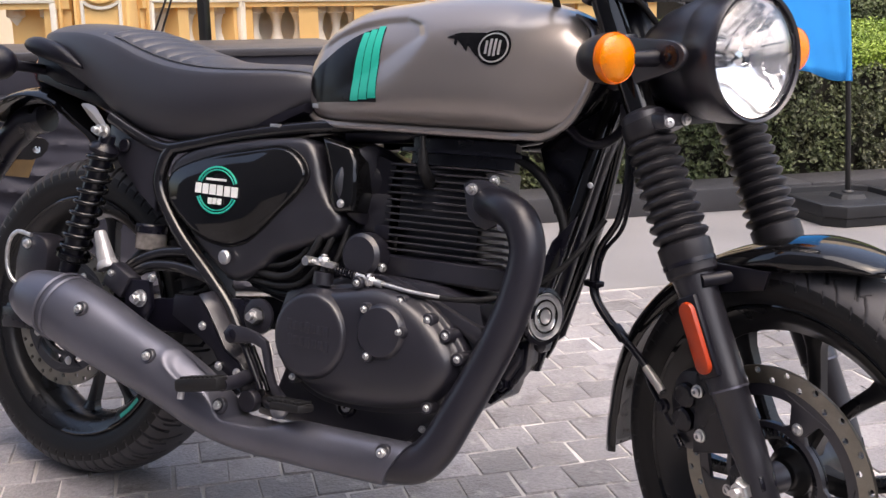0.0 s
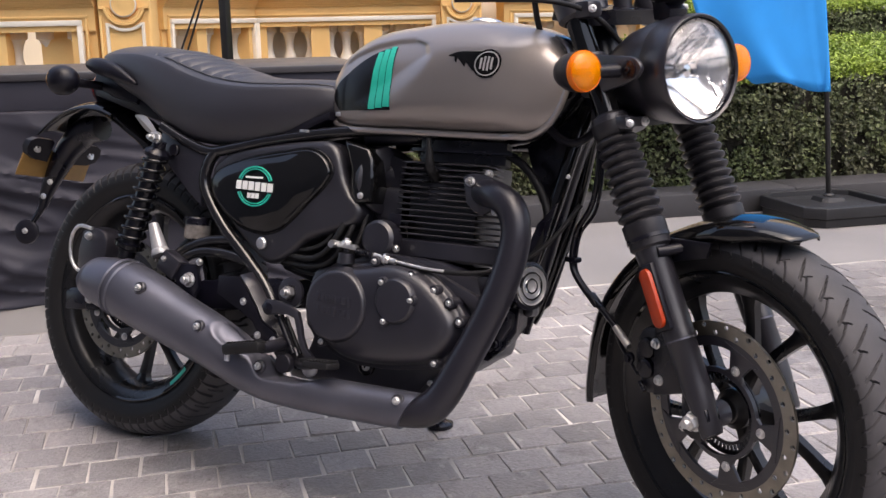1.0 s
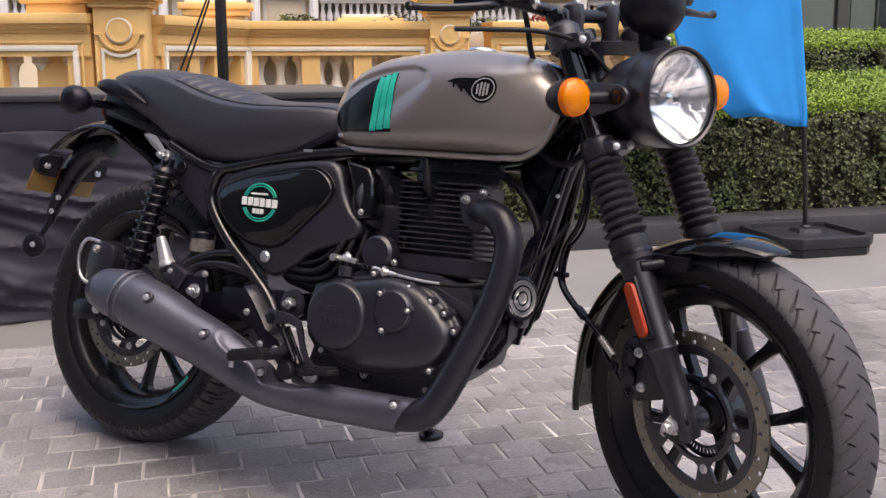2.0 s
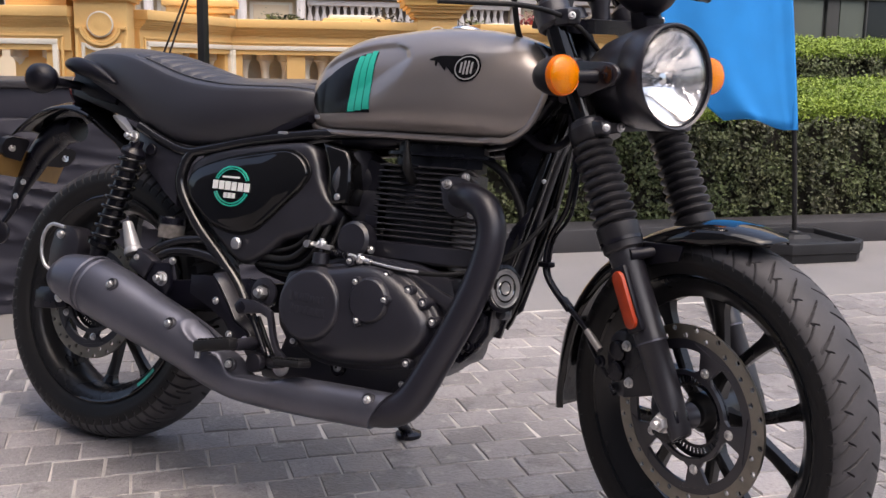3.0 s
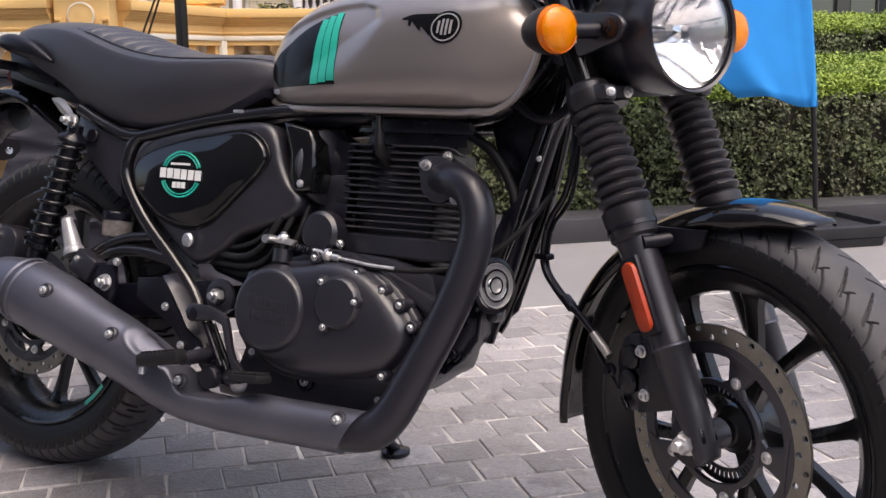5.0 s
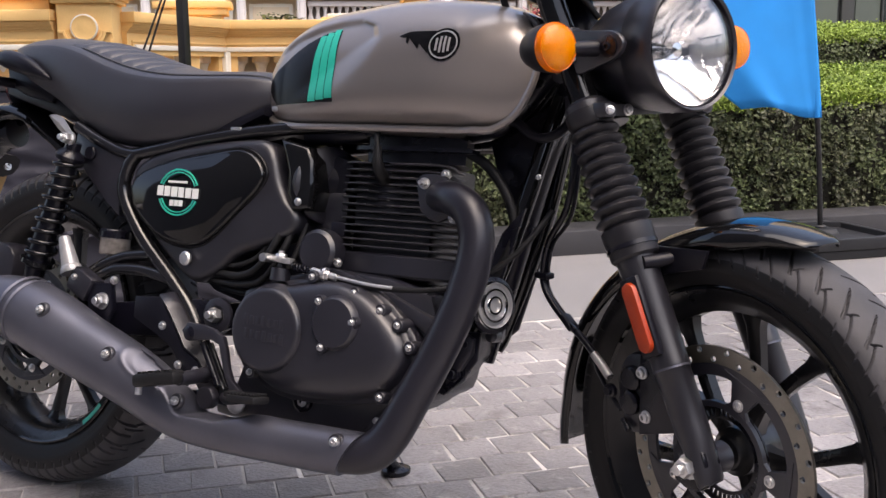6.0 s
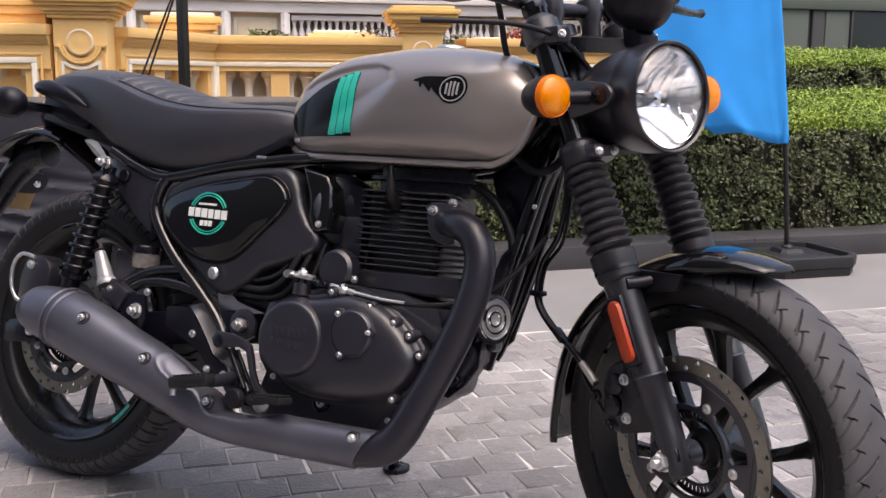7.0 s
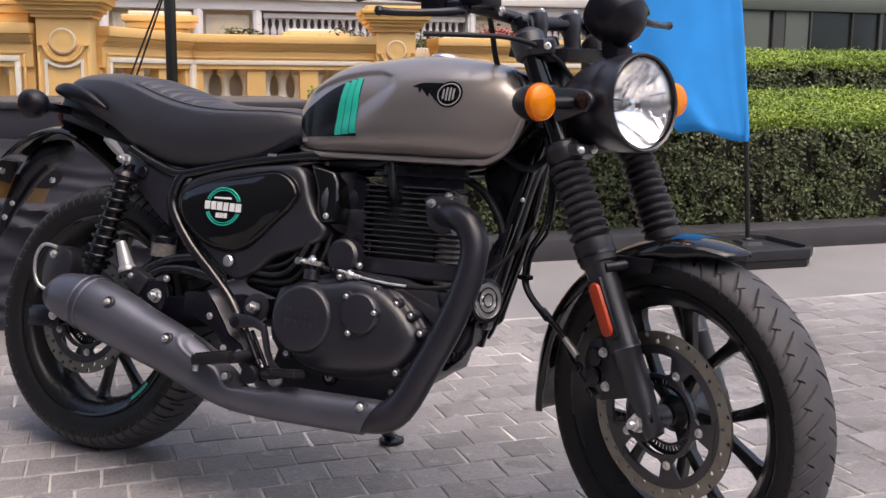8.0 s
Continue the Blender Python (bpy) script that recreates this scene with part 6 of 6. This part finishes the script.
# ---- exhaust ----
header = part("exhaust_header", tube([(0.865, -0.055, 0.606), (0.885, -0.085, 0.607), (0.922, -0.112, 0.604), (0.960, -0.124, 0.583), (0.977, -0.128, 0.535), (0.966, -0.131, 0.462), (0.940, -0.135, 0.385), (0.902, -0.14, 0.300), (0.872, -0.146, 0.238), (0.842, -0.153, 0.209), (0.79, -0.163, 0.202), (0.74, -0.168, 0.203)],
              [0.024, 0.025, 0.026, 0.027, 0.027, 0.0275, 0.028, 0.0285, 0.0295, 0.0305, 0.030, 0.030], 24, 8), EXHAUST, bike, "matte black exhaust header pipe")
part("port_flange", prism([(0.845, 0.632), (0.875, 0.642), (0.912, 0.630), (0.918, 0.590), (0.892, 0.566), (0.857, 0.585)], -0.100, -0.090, 0.003, steps=2), MATTE, header)
part("port_nut", nut((0.862, -0.100, 0.626), RIGHT, 0.0068, 0.010), STEEL, header)
part("port_nut", nut((0.918, -0.098, 0.575), RIGHT, 0.006, 0.008), STEEL, header)
shell = tube([(0.0, -0.19, 0.350), (0.008, -0.192, 0.352), (0.03, -0.195, 0.3555), (0.055, -0.197, 0.356), (0.12, -0.198, 0.347), (0.19, -0.196, 0.3265), (0.265, -0.193, 0.301), (0.34, -0.189, 0.277), (0.40, -0.185, 0.2545), (0.45, -0.182, 0.2325), (0.50, -0.179, 0.2155), (0.56, -0.175, 0.2065), (0.63, -0.172, 0.2035), (0.70, -0.168, 0.203), (0.78, -0.163, 0.2035), (0.818, -0.160, 0.2035)],
             [0.028, 0.036, 0.046, 0.053, 0.0595, 0.061, 0.0565, 0.0535, 0.0505, 0.0465, 0.042, 0.038, 0.036, 0.0355, 0.0355, 0.0355], 96, 12)
# the shield is cut away under the footrest boss and sloped at its front edge
for v in shell.verts:
    x = v.co.x
    if 0.46 < x < 0.68:
        a = min(max((x - 0.468) / 0.048, 0), 1)
        b = min(max((x - 0.575) / 0.08, 0), 1)
        lid = 0.262 - 0.040 * a * a * (3 - 2 * a) + 0.022 * b * b * (3 - 2 * b)
        over = v.co.z - lid
        if over > -0.008:
            v.co.z = lid - 0.008 + 0.008 * (1 - math.exp(-(over + 0.008) / 0.008))
    if x > 0.77:
        v.co.x += (v.co.z - 0.2035) / 0.0355 * 0.019 * min((x - 0.77) / 0.045, 1.0)
DIMPLE = Vector((0.437, -0.231, 0.292))
for v in shell.verts:
    d = v.co - DIMPLE
    if abs(d.x) < 0.08 and d.y < 0.04:
        e = math.hypot((d.x * 0.93 - d.z * 0.37) / 0.050, (d.x * 0.37 + d.z * 0.93) / 0.021)
        k = min(max((1.08 - e) / 0.30, 0), 1)
        v.co += Vector((0, 0.0075, -0.002)) * (k * k * (3 - 2 * k))
        v.co += Vector((0, -0.0022, 0.0008)) * math.exp(-((e - 1.15) / 0.14) ** 2)
muffler = part("silencer", shell, SHIELD, bike, "long matte black silencer with heat shield", sharp=60)
part("end_cap", lathe([(-0.005, 0.02), (0.004, 0.031), (0.01, 0.03), (0.008, 0.018), (0.03, 0.016)], (-0.004, -0.19, 0.346), (1, 0, 0.1), 32, cap=False), SATIN, muffler)
for q in (0.108, 0.126):
    part("shield_crease", lathe([(-0.003, 0.0605), (0.0, 0.0632), (0.003, 0.0605)], (q, -0.198, 0.3505 - (q - 0.108) * 0.24), (0.97, 0, -0.24), 44, cap=False), SHIELD, muffler)
for x, y, z in ((0.208, -0.2500, 0.360), (0.360, -0.2360, 0.301), (0.5015, -0.2130, 0.242), (0.805, -0.1935, 0.2235)):
    part("shield_bolt", bolt((x, y, z), (0.05, -1, 0.3), 0.0062, 0.0055), STEEL, muffler)
    # Black ring stands for the shadow gap round the bolt head.
    part("bolt_shadow_ring", lathe([(-0.006, 0.0145), (-0.001, 0.0135), (0.001, 0.0115), (-0.001, 0.0085)], (x, y + 0.002, z), (0.05, -1, 0.3), 22), MATTE, muffler)

# ---- foot controls ----
part("pivot_nut", nut((0.489, -0.118, 0.381), RIGHT, 0.0122, 0.016), STEEL, bike, "plated swing arm pivot nut")
part("pivot_washer", lathe([(0, 0.03), (0.006, 0.03), (0.008, 0.024)], (0.489, -0.112, 0.381), RIGHT, 28), MATTE, bike)
hang = part("footrest_hanger", prism([(0.36, 0.39), (0.40, 0.395), (0.425, 0.37), (0.450, 0.335), (0.478, 0.315), (0.52, 0.275), (0.54, 0.235), (0.50, 0.235), (0.465, 0.272), (0.44, 0.29), (0.42, 0.325), (0.39, 0.34), (0.36, 0.355)], -0.139, -0.125, 0.004), MATTE, bike, "cast black footrest hanger with heel guard")
part("heel_guard", prism([(0.325, 0.398), (0.385, 0.402), (0.403, 0.380), (0.427, 0.350), (0.448, 0.320), (0.482, 0.303), (0.510, 0.269), (0.499, 0.266), (0.468, 0.274), (0.448, 0.284), (0.422, 0.316), (0.389, 0.333), (0.325, 0.361)], -0.149, -0.138, 0.004), PLASTIC, hang)
# Edge strip in lighter black, tilted skyward so that it looks lit.
bm = bmesh.new()
GUARD = [(0.382, 0.4035), (0.4045, 0.3800), (0.4285, 0.3500), (0.4495, 0.3205), (0.4835, 0.3035), (0.5115, 0.2695)]
loft(bm, [[(x, -0.1490, z), (x + 0.003, -0.1500, z + 0.002), (x + 0.0125, -0.1300, z + 0.0085), (x + 0.0120, -0.120, z + 0.0080)] for x, z in GUARD], cap=False, close=False)
part("guard_lit_edge", bm, MATTE, hang, "lighter edge strip of the heel guard, made to look lit").modifiers.new("thickness", "SOLIDIFY").thickness = 0.002
for x, z in ((0.398, 0.353), (0.442, 0.291), (0.482, 0.286), (0.272, 0.420)):
    part("bolt", bolt((x, -0.149, z), RIGHT, 0.0062, 0.006), STEEL, hang)
TIP = Matrix.Rotation(radians(-11), 3, "Y")
peg = part("rear_footrest", box((0.491, -0.243, 0.2775), (0.090, 0.032, 0.022), TIP, 0.006), RUBBER, bike, "folded black rear footrest")
for k in range(8):
    part("tread_rib", box((0.459 + k * 0.009, -0.243, 0.2830 + k * 0.0017), (0.005, 0.027, 0.004), TIP, 0.001), RUBBER, peg)
part("peg_joint", tube([(0.528, -0.238, 0.282), (0.526, -0.20, 0.284), (0.505, -0.15, 0.283)], [0.011, 0.012, 0.013], 14), MATTE, peg)
part("peg_bolt", tube([(0.4525, -0.245, 0.266), (0.453, -0.246, 0.247)], 0.0055, 10, 1), STEEL, peg)
rest = part("front_footrest", box((0.6385, -0.200, 0.2635), (0.070, 0.034, 0.013), Matrix.Rotation(radians(-5), 3, "Y") @ Matrix.Rotation(radians(-12), 3, "Z"), 0.004), RUBBER, bike, "black rubber rider footrest")
for k in range(8):
    part("tread_rib", box((0.6085 + k * 0.0083, -0.1935 - k * 0.0018, 0.2690 + k * 0.0008), (0.0042, 0.028, 0.004), Matrix.Rotation(radians(-5), 3, "Y") @ Matrix.Rotation(radians(-12), 3, "Z"), 0.001), RUBBER, rest)
part("footrest_stem", tube([(0.535, -0.13, 0.248), (0.57, -0.165, 0.252), (0.61, -0.19, 0.26)], 0.0095, 12), MATTE, rest)
part("peg_weight", lathe([(0, 0.0185), (0.014, 0.0185), (0.016, 0.0172), (0.016, 0.0)], (0.5235, -0.152, 0.2475), RIGHT, 28), MATTE, hang, "round footrest boss")
part("peg_disc", lathe([(0, 0.0175), (0.004, 0.018), (0.006, 0.015), (0.006, 0.0)], (0.5925, -0.168, 0.2495), RIGHT, 24), STEEL, hang, "plated footrest stop")
pedal = part("brake_pedal", prism([(0.460, 0.352), (0.472, 0.367), (0.505, 0.366), (0.530, 0.361), (0.551, 0.351), (0.559, 0.332), (0.567, 0.304), (0.577, 0.284), (0.599, 0.266), (0.592, 0.259), (0.574, 0.268), (0.560, 0.290), (0.552, 0.312), (0.543, 0.337), (0.525, 0.343), (0.500, 0.340), (0.475, 0.336)], -0.170, -0.158, 0.0035), MATTE, bike, "black rear brake pedal")
part("pedal_pad", box((0.602, -0.178, 0.264), (0.040, 0.03, 0.010), bevel=0.004), RUBBER, pedal)
part("pedal_rod", tube([(0.494, -0.152, 0.335), (0.537, -0.152, 0.268)], 0.0058, 10, 1), SATIN, pedal)
part("pedal_rod", tube([(0.508, -0.148, 0.335), (0.551, -0.148, 0.268)], 0.0045, 10, 1), GLOSS, pedal)
part("pedal_pivot", lathe([(-0.02, 0.012), (0.012, 0.012), (0.014, 0.009)], (0.478, -0.158, 0.349), RIGHT, 20), SATIN, pedal)
part("master_cylinder", lathe([(0, 0.0195), (0.004, 0.0205), (0.012, 0.0185), (0.014, 0.0165), (0.035, 0.0145), (0.062, 0.0115), (0.070, 0.0105), (0.072, 0.008), (0.072, 0.0)], (0.162, -0.148, 0.424), (-0.43, 0, 0.90), 24), HORN, bike, "grey tapered rear brake master cylinder")
part("master_mount", box((0.190, -0.140, 0.407), (0.056, 0.034, 0.046), Matrix.Rotation(0.45, 3, "Y"), 0.006), MATTE, bike)
part("master_bolt", bolt((0.180, -0.158, 0.418), RIGHT, 0.0052, 0.005), STEEL, bike)
part("swing_mount_nut", nut((0.249, -0.150, 0.381), RIGHT, 0.0115, 0.013), STEEL, bike, "plated silencer hanger nut")
part("silencer_hanger", prism([(0.20, 0.41), (0.265, 0.415), (0.275, 0.37), (0.25, 0.32), (0.22, 0.34)], -0.150, -0.138, 0.003), SATIN, bike)
pot = part("fluid_pot", lathe([(0, 0.026), (0.002, 0.028), (0.030, 0.029), (0.032, 0.029)], (0.208, -0.095, 0.464), (0, 0, 1), 28), FLUID, bike, "translucent rear brake fluid pot")
part("lid", lathe([(0.031, 0.0305), (0.044, 0.0305), (0.047, 0.028), (0.047, 0.0)], (0.208, -0.095, 0.464), (0, 0, 1), 28), SATIN, pot)
# rear caliper with braided hose
rcal = part("rear_caliper", prism([(-0.12, 0.37), (-0.11, 0.455), (-0.06, 0.465), (-0.03, 0.44), (-0.04, 0.38), (-0.08, 0.36)], -0.125, -0.068, 0.008, steps=2), MATTE, bike, "black rear brake caliper")
part("bolt", bolt((-0.085, -0.127, 0.445), RIGHT, 0.008, 0.008), STEEL, rcal)
part("rear_hose", tube([(-0.075, -0.128, 0.462), (-0.115, -0.13, 0.465), (-0.136, -0.13, 0.44), (-0.138, -0.128, 0.40), (-0.125, -0.125, 0.372), (-0.10, -0.122, 0.36)], 0.0042, 10), STEEL, bike, "braided steel rear brake hose")
part("rear_axle_nut", nut((0.0, -0.122, 0.314), RIGHT, 0.016, 0.014), STEEL, bike)
part("chain_guard", prism([(0.17, 0.182), (0.30, 0.19), (0.33, 0.205), (0.31, 0.22), (0.18, 0.205)], 0.05, 0.07, 0.004), PLASTIC, bike, "black lower chain guard")

# side stand
foot_at = BIKE.inverted() @ Vector((0.605, 0.345, 0.012))
stand = part("side_stand", tube([(0.57, 0.11, 0.235), (0.588, 0.215, 0.165), tuple(foot_at)], [0.013, 0.012, 0.012], 14), SATIN, bike, "black steel side stand")
part("stand_foot", lathe([(-0.012, 0.026), (-0.008, 0.03), (0.0, 0.03), (0.004, 0.02)], foot_at, BIKE.inverted().to_3x3() @ Vector((0, 0, 1)), 24), SATIN, stand)

# horn
horn = part("horn", lathe([(-0.03, 0.015), (-0.02, 0.03), (-0.006, 0.04), (0, 0.043), (0.008, 0.043), (0.010, 0.037), (0.002, 0.0365), (-0.002, 0.02), (-0.002, 0.0)], (0.988, -0.085, 0.449), (0.93, -0.36, 0.05), 40), SATIN, bike, "round dark horn with chromed rings beside the down tube")
part("face", lathe([(0.008, 0.0365), (0.013, 0.034), (0.004, 0.029), (0.006, 0.0265), (0.002, 0.021), (0.005, 0.017), (0.001, 0.012), (0.006, 0.008), (0.006, 0.0)], (0.988, -0.085, 0.449), (0.93, -0.36, 0.05), 40), HORN, horn, "ribbed grey horn face")
for r in (0.0355, 0.0245, 0.013):
    part("chrome_ring", lathe([(0.004, r - 0.0042), (0.012, r - 0.002), (0.012, r + 0.001), (0.006, r + 0.003)], (0.988, -0.085, 0.449), (0.93, -0.36, 0.05), 40, cap=False), CHROME, horn, "chrome ring")
part("lower_frame_lug", lathe([(-0.012, 0.007), (-0.010, 0.010), (0.010, 0.010), (0.012, 0.007)], (0.982, -0.05, 0.402), (0, 1, 0), 18), MATTE, bike)
part("engine_plate", prism([(0.895, 0.405), (0.968, 0.405), (0.966, 0.362), (0.945, 0.328), (0.915, 0.302), (0.88, 0.31)], -0.070, -0.060, 0.002), SATIN, bike, "black engine mounting plate")
part("engine_plate_nut", nut((0.932, -0.070, 0.337), RIGHT, 0.011, 0.010), SATIN, bike)
part("engine_plate_nut", nut((0.95, -0.070, 0.385), RIGHT, 0.008, 0.008), SATIN, bike)
part("regulator", prism([(0.92, 0.32), (0.945, 0.345), (0.962, 0.372), (0.962, 0.395), (0.94, 0.405), (0.92, 0.36)], -0.08, -0.01, 0.006), MATTE, bike)
part("loom", tube([(0.86, -0.06, 0.70), (0.95, -0.06, 0.66), (1.0, -0.055, 0.58), (0.985, -0.06, 0.50), (0.955, -0.065, 0.42)], 0.008, 10), RUBBER, bike, "black wiring loom")

# ---- tail ----
def arch(points, half, thick, steps=8, bend=0.012):
    """Mudguard strip: a line in x and z with a rounded width."""
    line = curve_points([Vector(p) for p in points], steps)
    rows = []
    for i, q in enumerate(line):
        t = line[min(i + 1, len(line) - 1)] - line[max(i - 1, 0)]
        nrm = Vector((-t.y, t.x)).normalized()
        rows.append([(q.x + nrm.x * bend * (1 - (2 * k / 8 - 1) ** 2), half * (2 * k / 8 - 1), q.y + nrm.y * bend * (1 - (2 * k / 8 - 1) ** 2)) for k in range(9)])
    return loft(bmesh.new(), rows, cap=False, close=False)


rear_guard = part("rear_mudguard", arch([(0.03, 0.632), (-0.01, 0.664), (-0.054, 0.688), (-0.105, 0.714), (-0.163, 0.735), (-0.21, 0.738), (-0.255, 0.731), (-0.295, 0.715), (-0.33, 0.692), (-0.358, 0.668)][::-1], 0.074, 0.003, bend=0.026), GLOSS, bike, "gloss black rear mudguard")
rear_guard.modifiers.new("thickness", "SOLIDIFY").thickness = 0.003
part("under_tray", prism([(-0.16, 0.80), (0.06, 0.755), (0.10, 0.70), (0.02, 0.72), (-0.08, 0.745), (-0.17, 0.77)], -0.075, 0.075, 0.008), PLASTIC, bike)
tail = part("tail_lamp", lathe([(-0.04, 0.0), (-0.036, 0.02), (-0.02, 0.036), (0, 0.042), (0.04, 0.042), (0.06, 0.03)], (-0.205, 0, 0.795), (1, 0, 0.05), 32), TAIL_RED, bike, "dark red round tail lamp")
part("lamp_shell", lathe([(-0.004, 0.042), (-0.002, 0.0455), (0.05, 0.0455), (0.07, 0.03)], (-0.205, 0, 0.795), (1, 0, 0.05), 32, cap=False), PLASTIC, tail)
hoop = []
for x, y, z, wide, high in ((0.024, -0.128, 0.789, 0.004, 0.003), (0.004, -0.130, 0.797, 0.010, 0.010), (-0.04, -0.132, 0.813, 0.016, 0.019), (-0.09, -0.130, 0.825, 0.019, 0.0195), (-0.122, -0.118, 0.831, 0.022, 0.016), (-0.142, -0.095, 0.833, 0.022, 0.013), (-0.155, -0.055, 0.835, 0.021, 0.012), (-0.158, 0.0, 0.836, 0.021, 0.012)):
    hoop.append(Vector((x, y, z, wide, high)))
hoop = curve_points(hoop + [Vector((q[0], -q[1], q[2], q[3], q[4])) for q in hoop[-2::-1]], 5)
rings = []
for k, q in enumerate(hoop):
    t = hoop[min(k + 1, len(hoop) - 1)] - hoop[max(k - 1, 0)]
    across = Vector((-t[1], t[0], 0)).normalized()
    rings.append([Vector(q[:3]) + across * q[3] * math.cos(a) + Vector((0, 0, 1)) * q[4] * math.sin(a) for a in [2 * math.pi * n / 16 for n in range(16)]])
part("grab_rail", loft(bmesh.new(), rings), PLASTIC, bike, "matte black tail grab rail", sharp=60)
part("rail_bracket", prism([(-0.165, 0.825), (-0.08, 0.815), (0.0, 0.785), (-0.02, 0.75), (-0.10, 0.765), (-0.15, 0.785)], -0.085, 0.085, 0.008), PLASTIC, bike)
for s in (-1, 1):
    ind = part("indicator", tube([(-0.13, s * 0.05, 0.79), (-0.145, s * 0.10, 0.789), (-0.162, s * 0.145, 0.788)], [0.011, 0.010, 0.011], 14), PLASTIC, bike, "rear indicator with black bullet housing")
    part("housing", lathe([(0.038, 0.002), (0.036, 0.012), (0.026, 0.026), (0.010, 0.033), (-0.006, 0.034), (-0.014, 0.033)], (-0.166, s * 0.168, 0.788), (1, 0, 0), 28), PLASTIC, ind)
    part("lens", lathe([(-0.012, 0.033), (-0.024, 0.027), (-0.032, 0.014), (-0.034, 0.0)], (-0.166, s * 0.168, 0.788), (1, 0, 0), 28), AMBER, ind, "amber lens facing back")
holder = part("plate_holder", tube([(-0.215, 0, 0.700), (-0.27, 0, 0.690), (-0.325, 0, 0.645), (-0.362, 0, 0.590), (-0.392, 0, 0.535), (-0.402, 0, 0.495)], [0.030, 0.034, 0.031, 0.025, 0.017, 0.011], 18), SATIN, bike, "black plate holder hanging behind the wheel")
part("holder_stem", tube([(-0.400, 0, 0.505), (-0.412, -0.004, 0.478), (-0.425, -0.008, 0.455), (-0.436, -0.010, 0.43)], [0.010, 0.008, 0.007, 0.006], 12), SATIN, holder)
TURN = Matrix.Rotation(radians(22), 3, "Y")
for s in (-1, 1):
    bm = bmesh.new()
    wing = [(-0.032, 0.024), (-0.024, 0.031), (0.02, 0.030), (0.036, 0.022), (0.039, 0.004), (0.030, -0.014), (0.008, -0.024), (-0.030, -0.027)]
    loft(bm, [[Vector((-0.351 + 0.006 * w, s * 0.071, 0.634)) + TURN @ Vector((w * 0.004, s * y, z)) for y, z in wing] for w in (-1, 1)])
    part("plate_wing", bm, PLASTIC, holder, "black plate bracket wing")
    part("plate_bolt", bolt((-0.342, s * 0.081, 0.636), (0.93, 0, 0.37), 0.0085, 0.006), STEEL, holder)
part("plate_panel", box((-0.372, 0, 0.603), (0.003, 0.205, 0.072), TURN, 0.001), PLATE, holder, "ochre number plate without characters")
for z, x in ((0.560, -0.362), (0.523, -0.382)):
    part("holder_bolt", bolt((x, -0.019, z), RIGHT, 0.006, 0.004), STEEL, holder)
rear_disc = part("rear_reflector", lathe([(-0.008, 0.028), (-0.004, 0.031), (0.004, 0.031), (0.007, 0.026), (0.008, 0.0)], (-0.436, -0.014, 0.430), (0.35, -0.93, 0), 30), PLASTIC, bike, "round black reflector carrier")
part("bolt", bolt((-0.433, -0.023, 0.432), (0.35, -0.93, 0), 0.006, 0.004), STEEL, rear_disc)
bm = bmesh.new()
loft(bm, [[(x + a * 0.3, y, z - a), (x + a * 0.6, y - 0.004, z), (x + a, y, z + a), (x + a * 0.6, y + 0.004, z + a * 0.2)] for x, y, z, a in ((0.070, -0.104, 0.678, 0.006), (0.045, -0.100, 0.693, 0.010), (0.020, -0.096, 0.708, 0.012), (0.000, -0.092, 0.718, 0.008), (-0.012, -0.090, 0.723, 0.003))])
part("guard_stay", bm, SILVER, bike, "bright bare metal mudguard stay")


# ---- setts, last ----
paving = thing("pavement", "grey granite setts laid in running bond", kind="structure", category="paving", m=STREET)
SETT_L, SETT_W = 0.1068, 0.1065
rng = np.random.default_rng(5)


def sett_shape(n):
    """One worn block: bevelled top with a slightly uneven face."""
    a, b = SETT_L / 2 - 0.0024, SETT_W / 2 - 0.0022
    jit = lambda q: q + rng.uniform(-0.0024, 0.0024)
    low = [(jit(-a), jit(-b), -0.02), (jit(a), jit(-b), -0.02), (jit(a), jit(b), -0.02), (jit(-a), jit(b), -0.02)]
    mid = [(x, y, -0.0038 + rng.uniform(-0.0008, 0.0008)) for x, y, _ in low]
    top = [(x * 0.96, y * 0.957, rng.uniform(-0.0015, 0.001)) for x, y, _ in low]
    verts = low + mid + top
    faces = [(8, 9, 10, 11)] + [(i + k, (i + 1) % 4 + k, (i + 1) % 4 + k + 4, i + k + 4) for k in (0, 4) for i in range(4)]
    return verts, faces


shapes = [sett_shape(n) for n in range(8)]
stones = [grid_mesh("sett", v, f, SETT) for v, f in shapes]
spots = []
for row in range(-112, 9):
    d = 0.915 - SETT_W / 2 - (8 - row) * SETT_W
    for col in range(-43, 95):
        spots.append((0.0574 + col * SETT_L + (row % 2) * SETT_L / 2 + rng.uniform(-0.003, 0.003), d, rng.uniform(0.0006, 0.0034)))
near = sorted(range(len(spots)), key=lambda i: (spots[i][0] - 0.25) ** 2 + (spots[i][1] + 0.25) ** 2)
loose = set(near[:300])
verts, faces = [], []
for i, (s, d, z) in enumerate(spots):
    tip, tilt = rng.uniform(-0.012, 0.012), rng.uniform(-0.012, 0.012)
    if i in loose:
        ob = new("sett", stones[i % 8])
        ob.parent = paving
        ob.matrix_basis = Matrix.Translation((s, d, z)) @ Euler((tip, tilt, tip)).to_matrix().to_4x4()
    else:
        v, f = shapes[int(rng.integers(8))]
        base = len(verts)
        verts += [(s + x, d + y, z + h + tip * y + tilt * x) for x, y, h in v]
        faces += [tuple(q + base for q in face) for face in f]
rest = new("setts", grid_mesh("setts", verts, faces, SETT_REST))
rest.parent = paving
tagged(rest, kind="stuff")
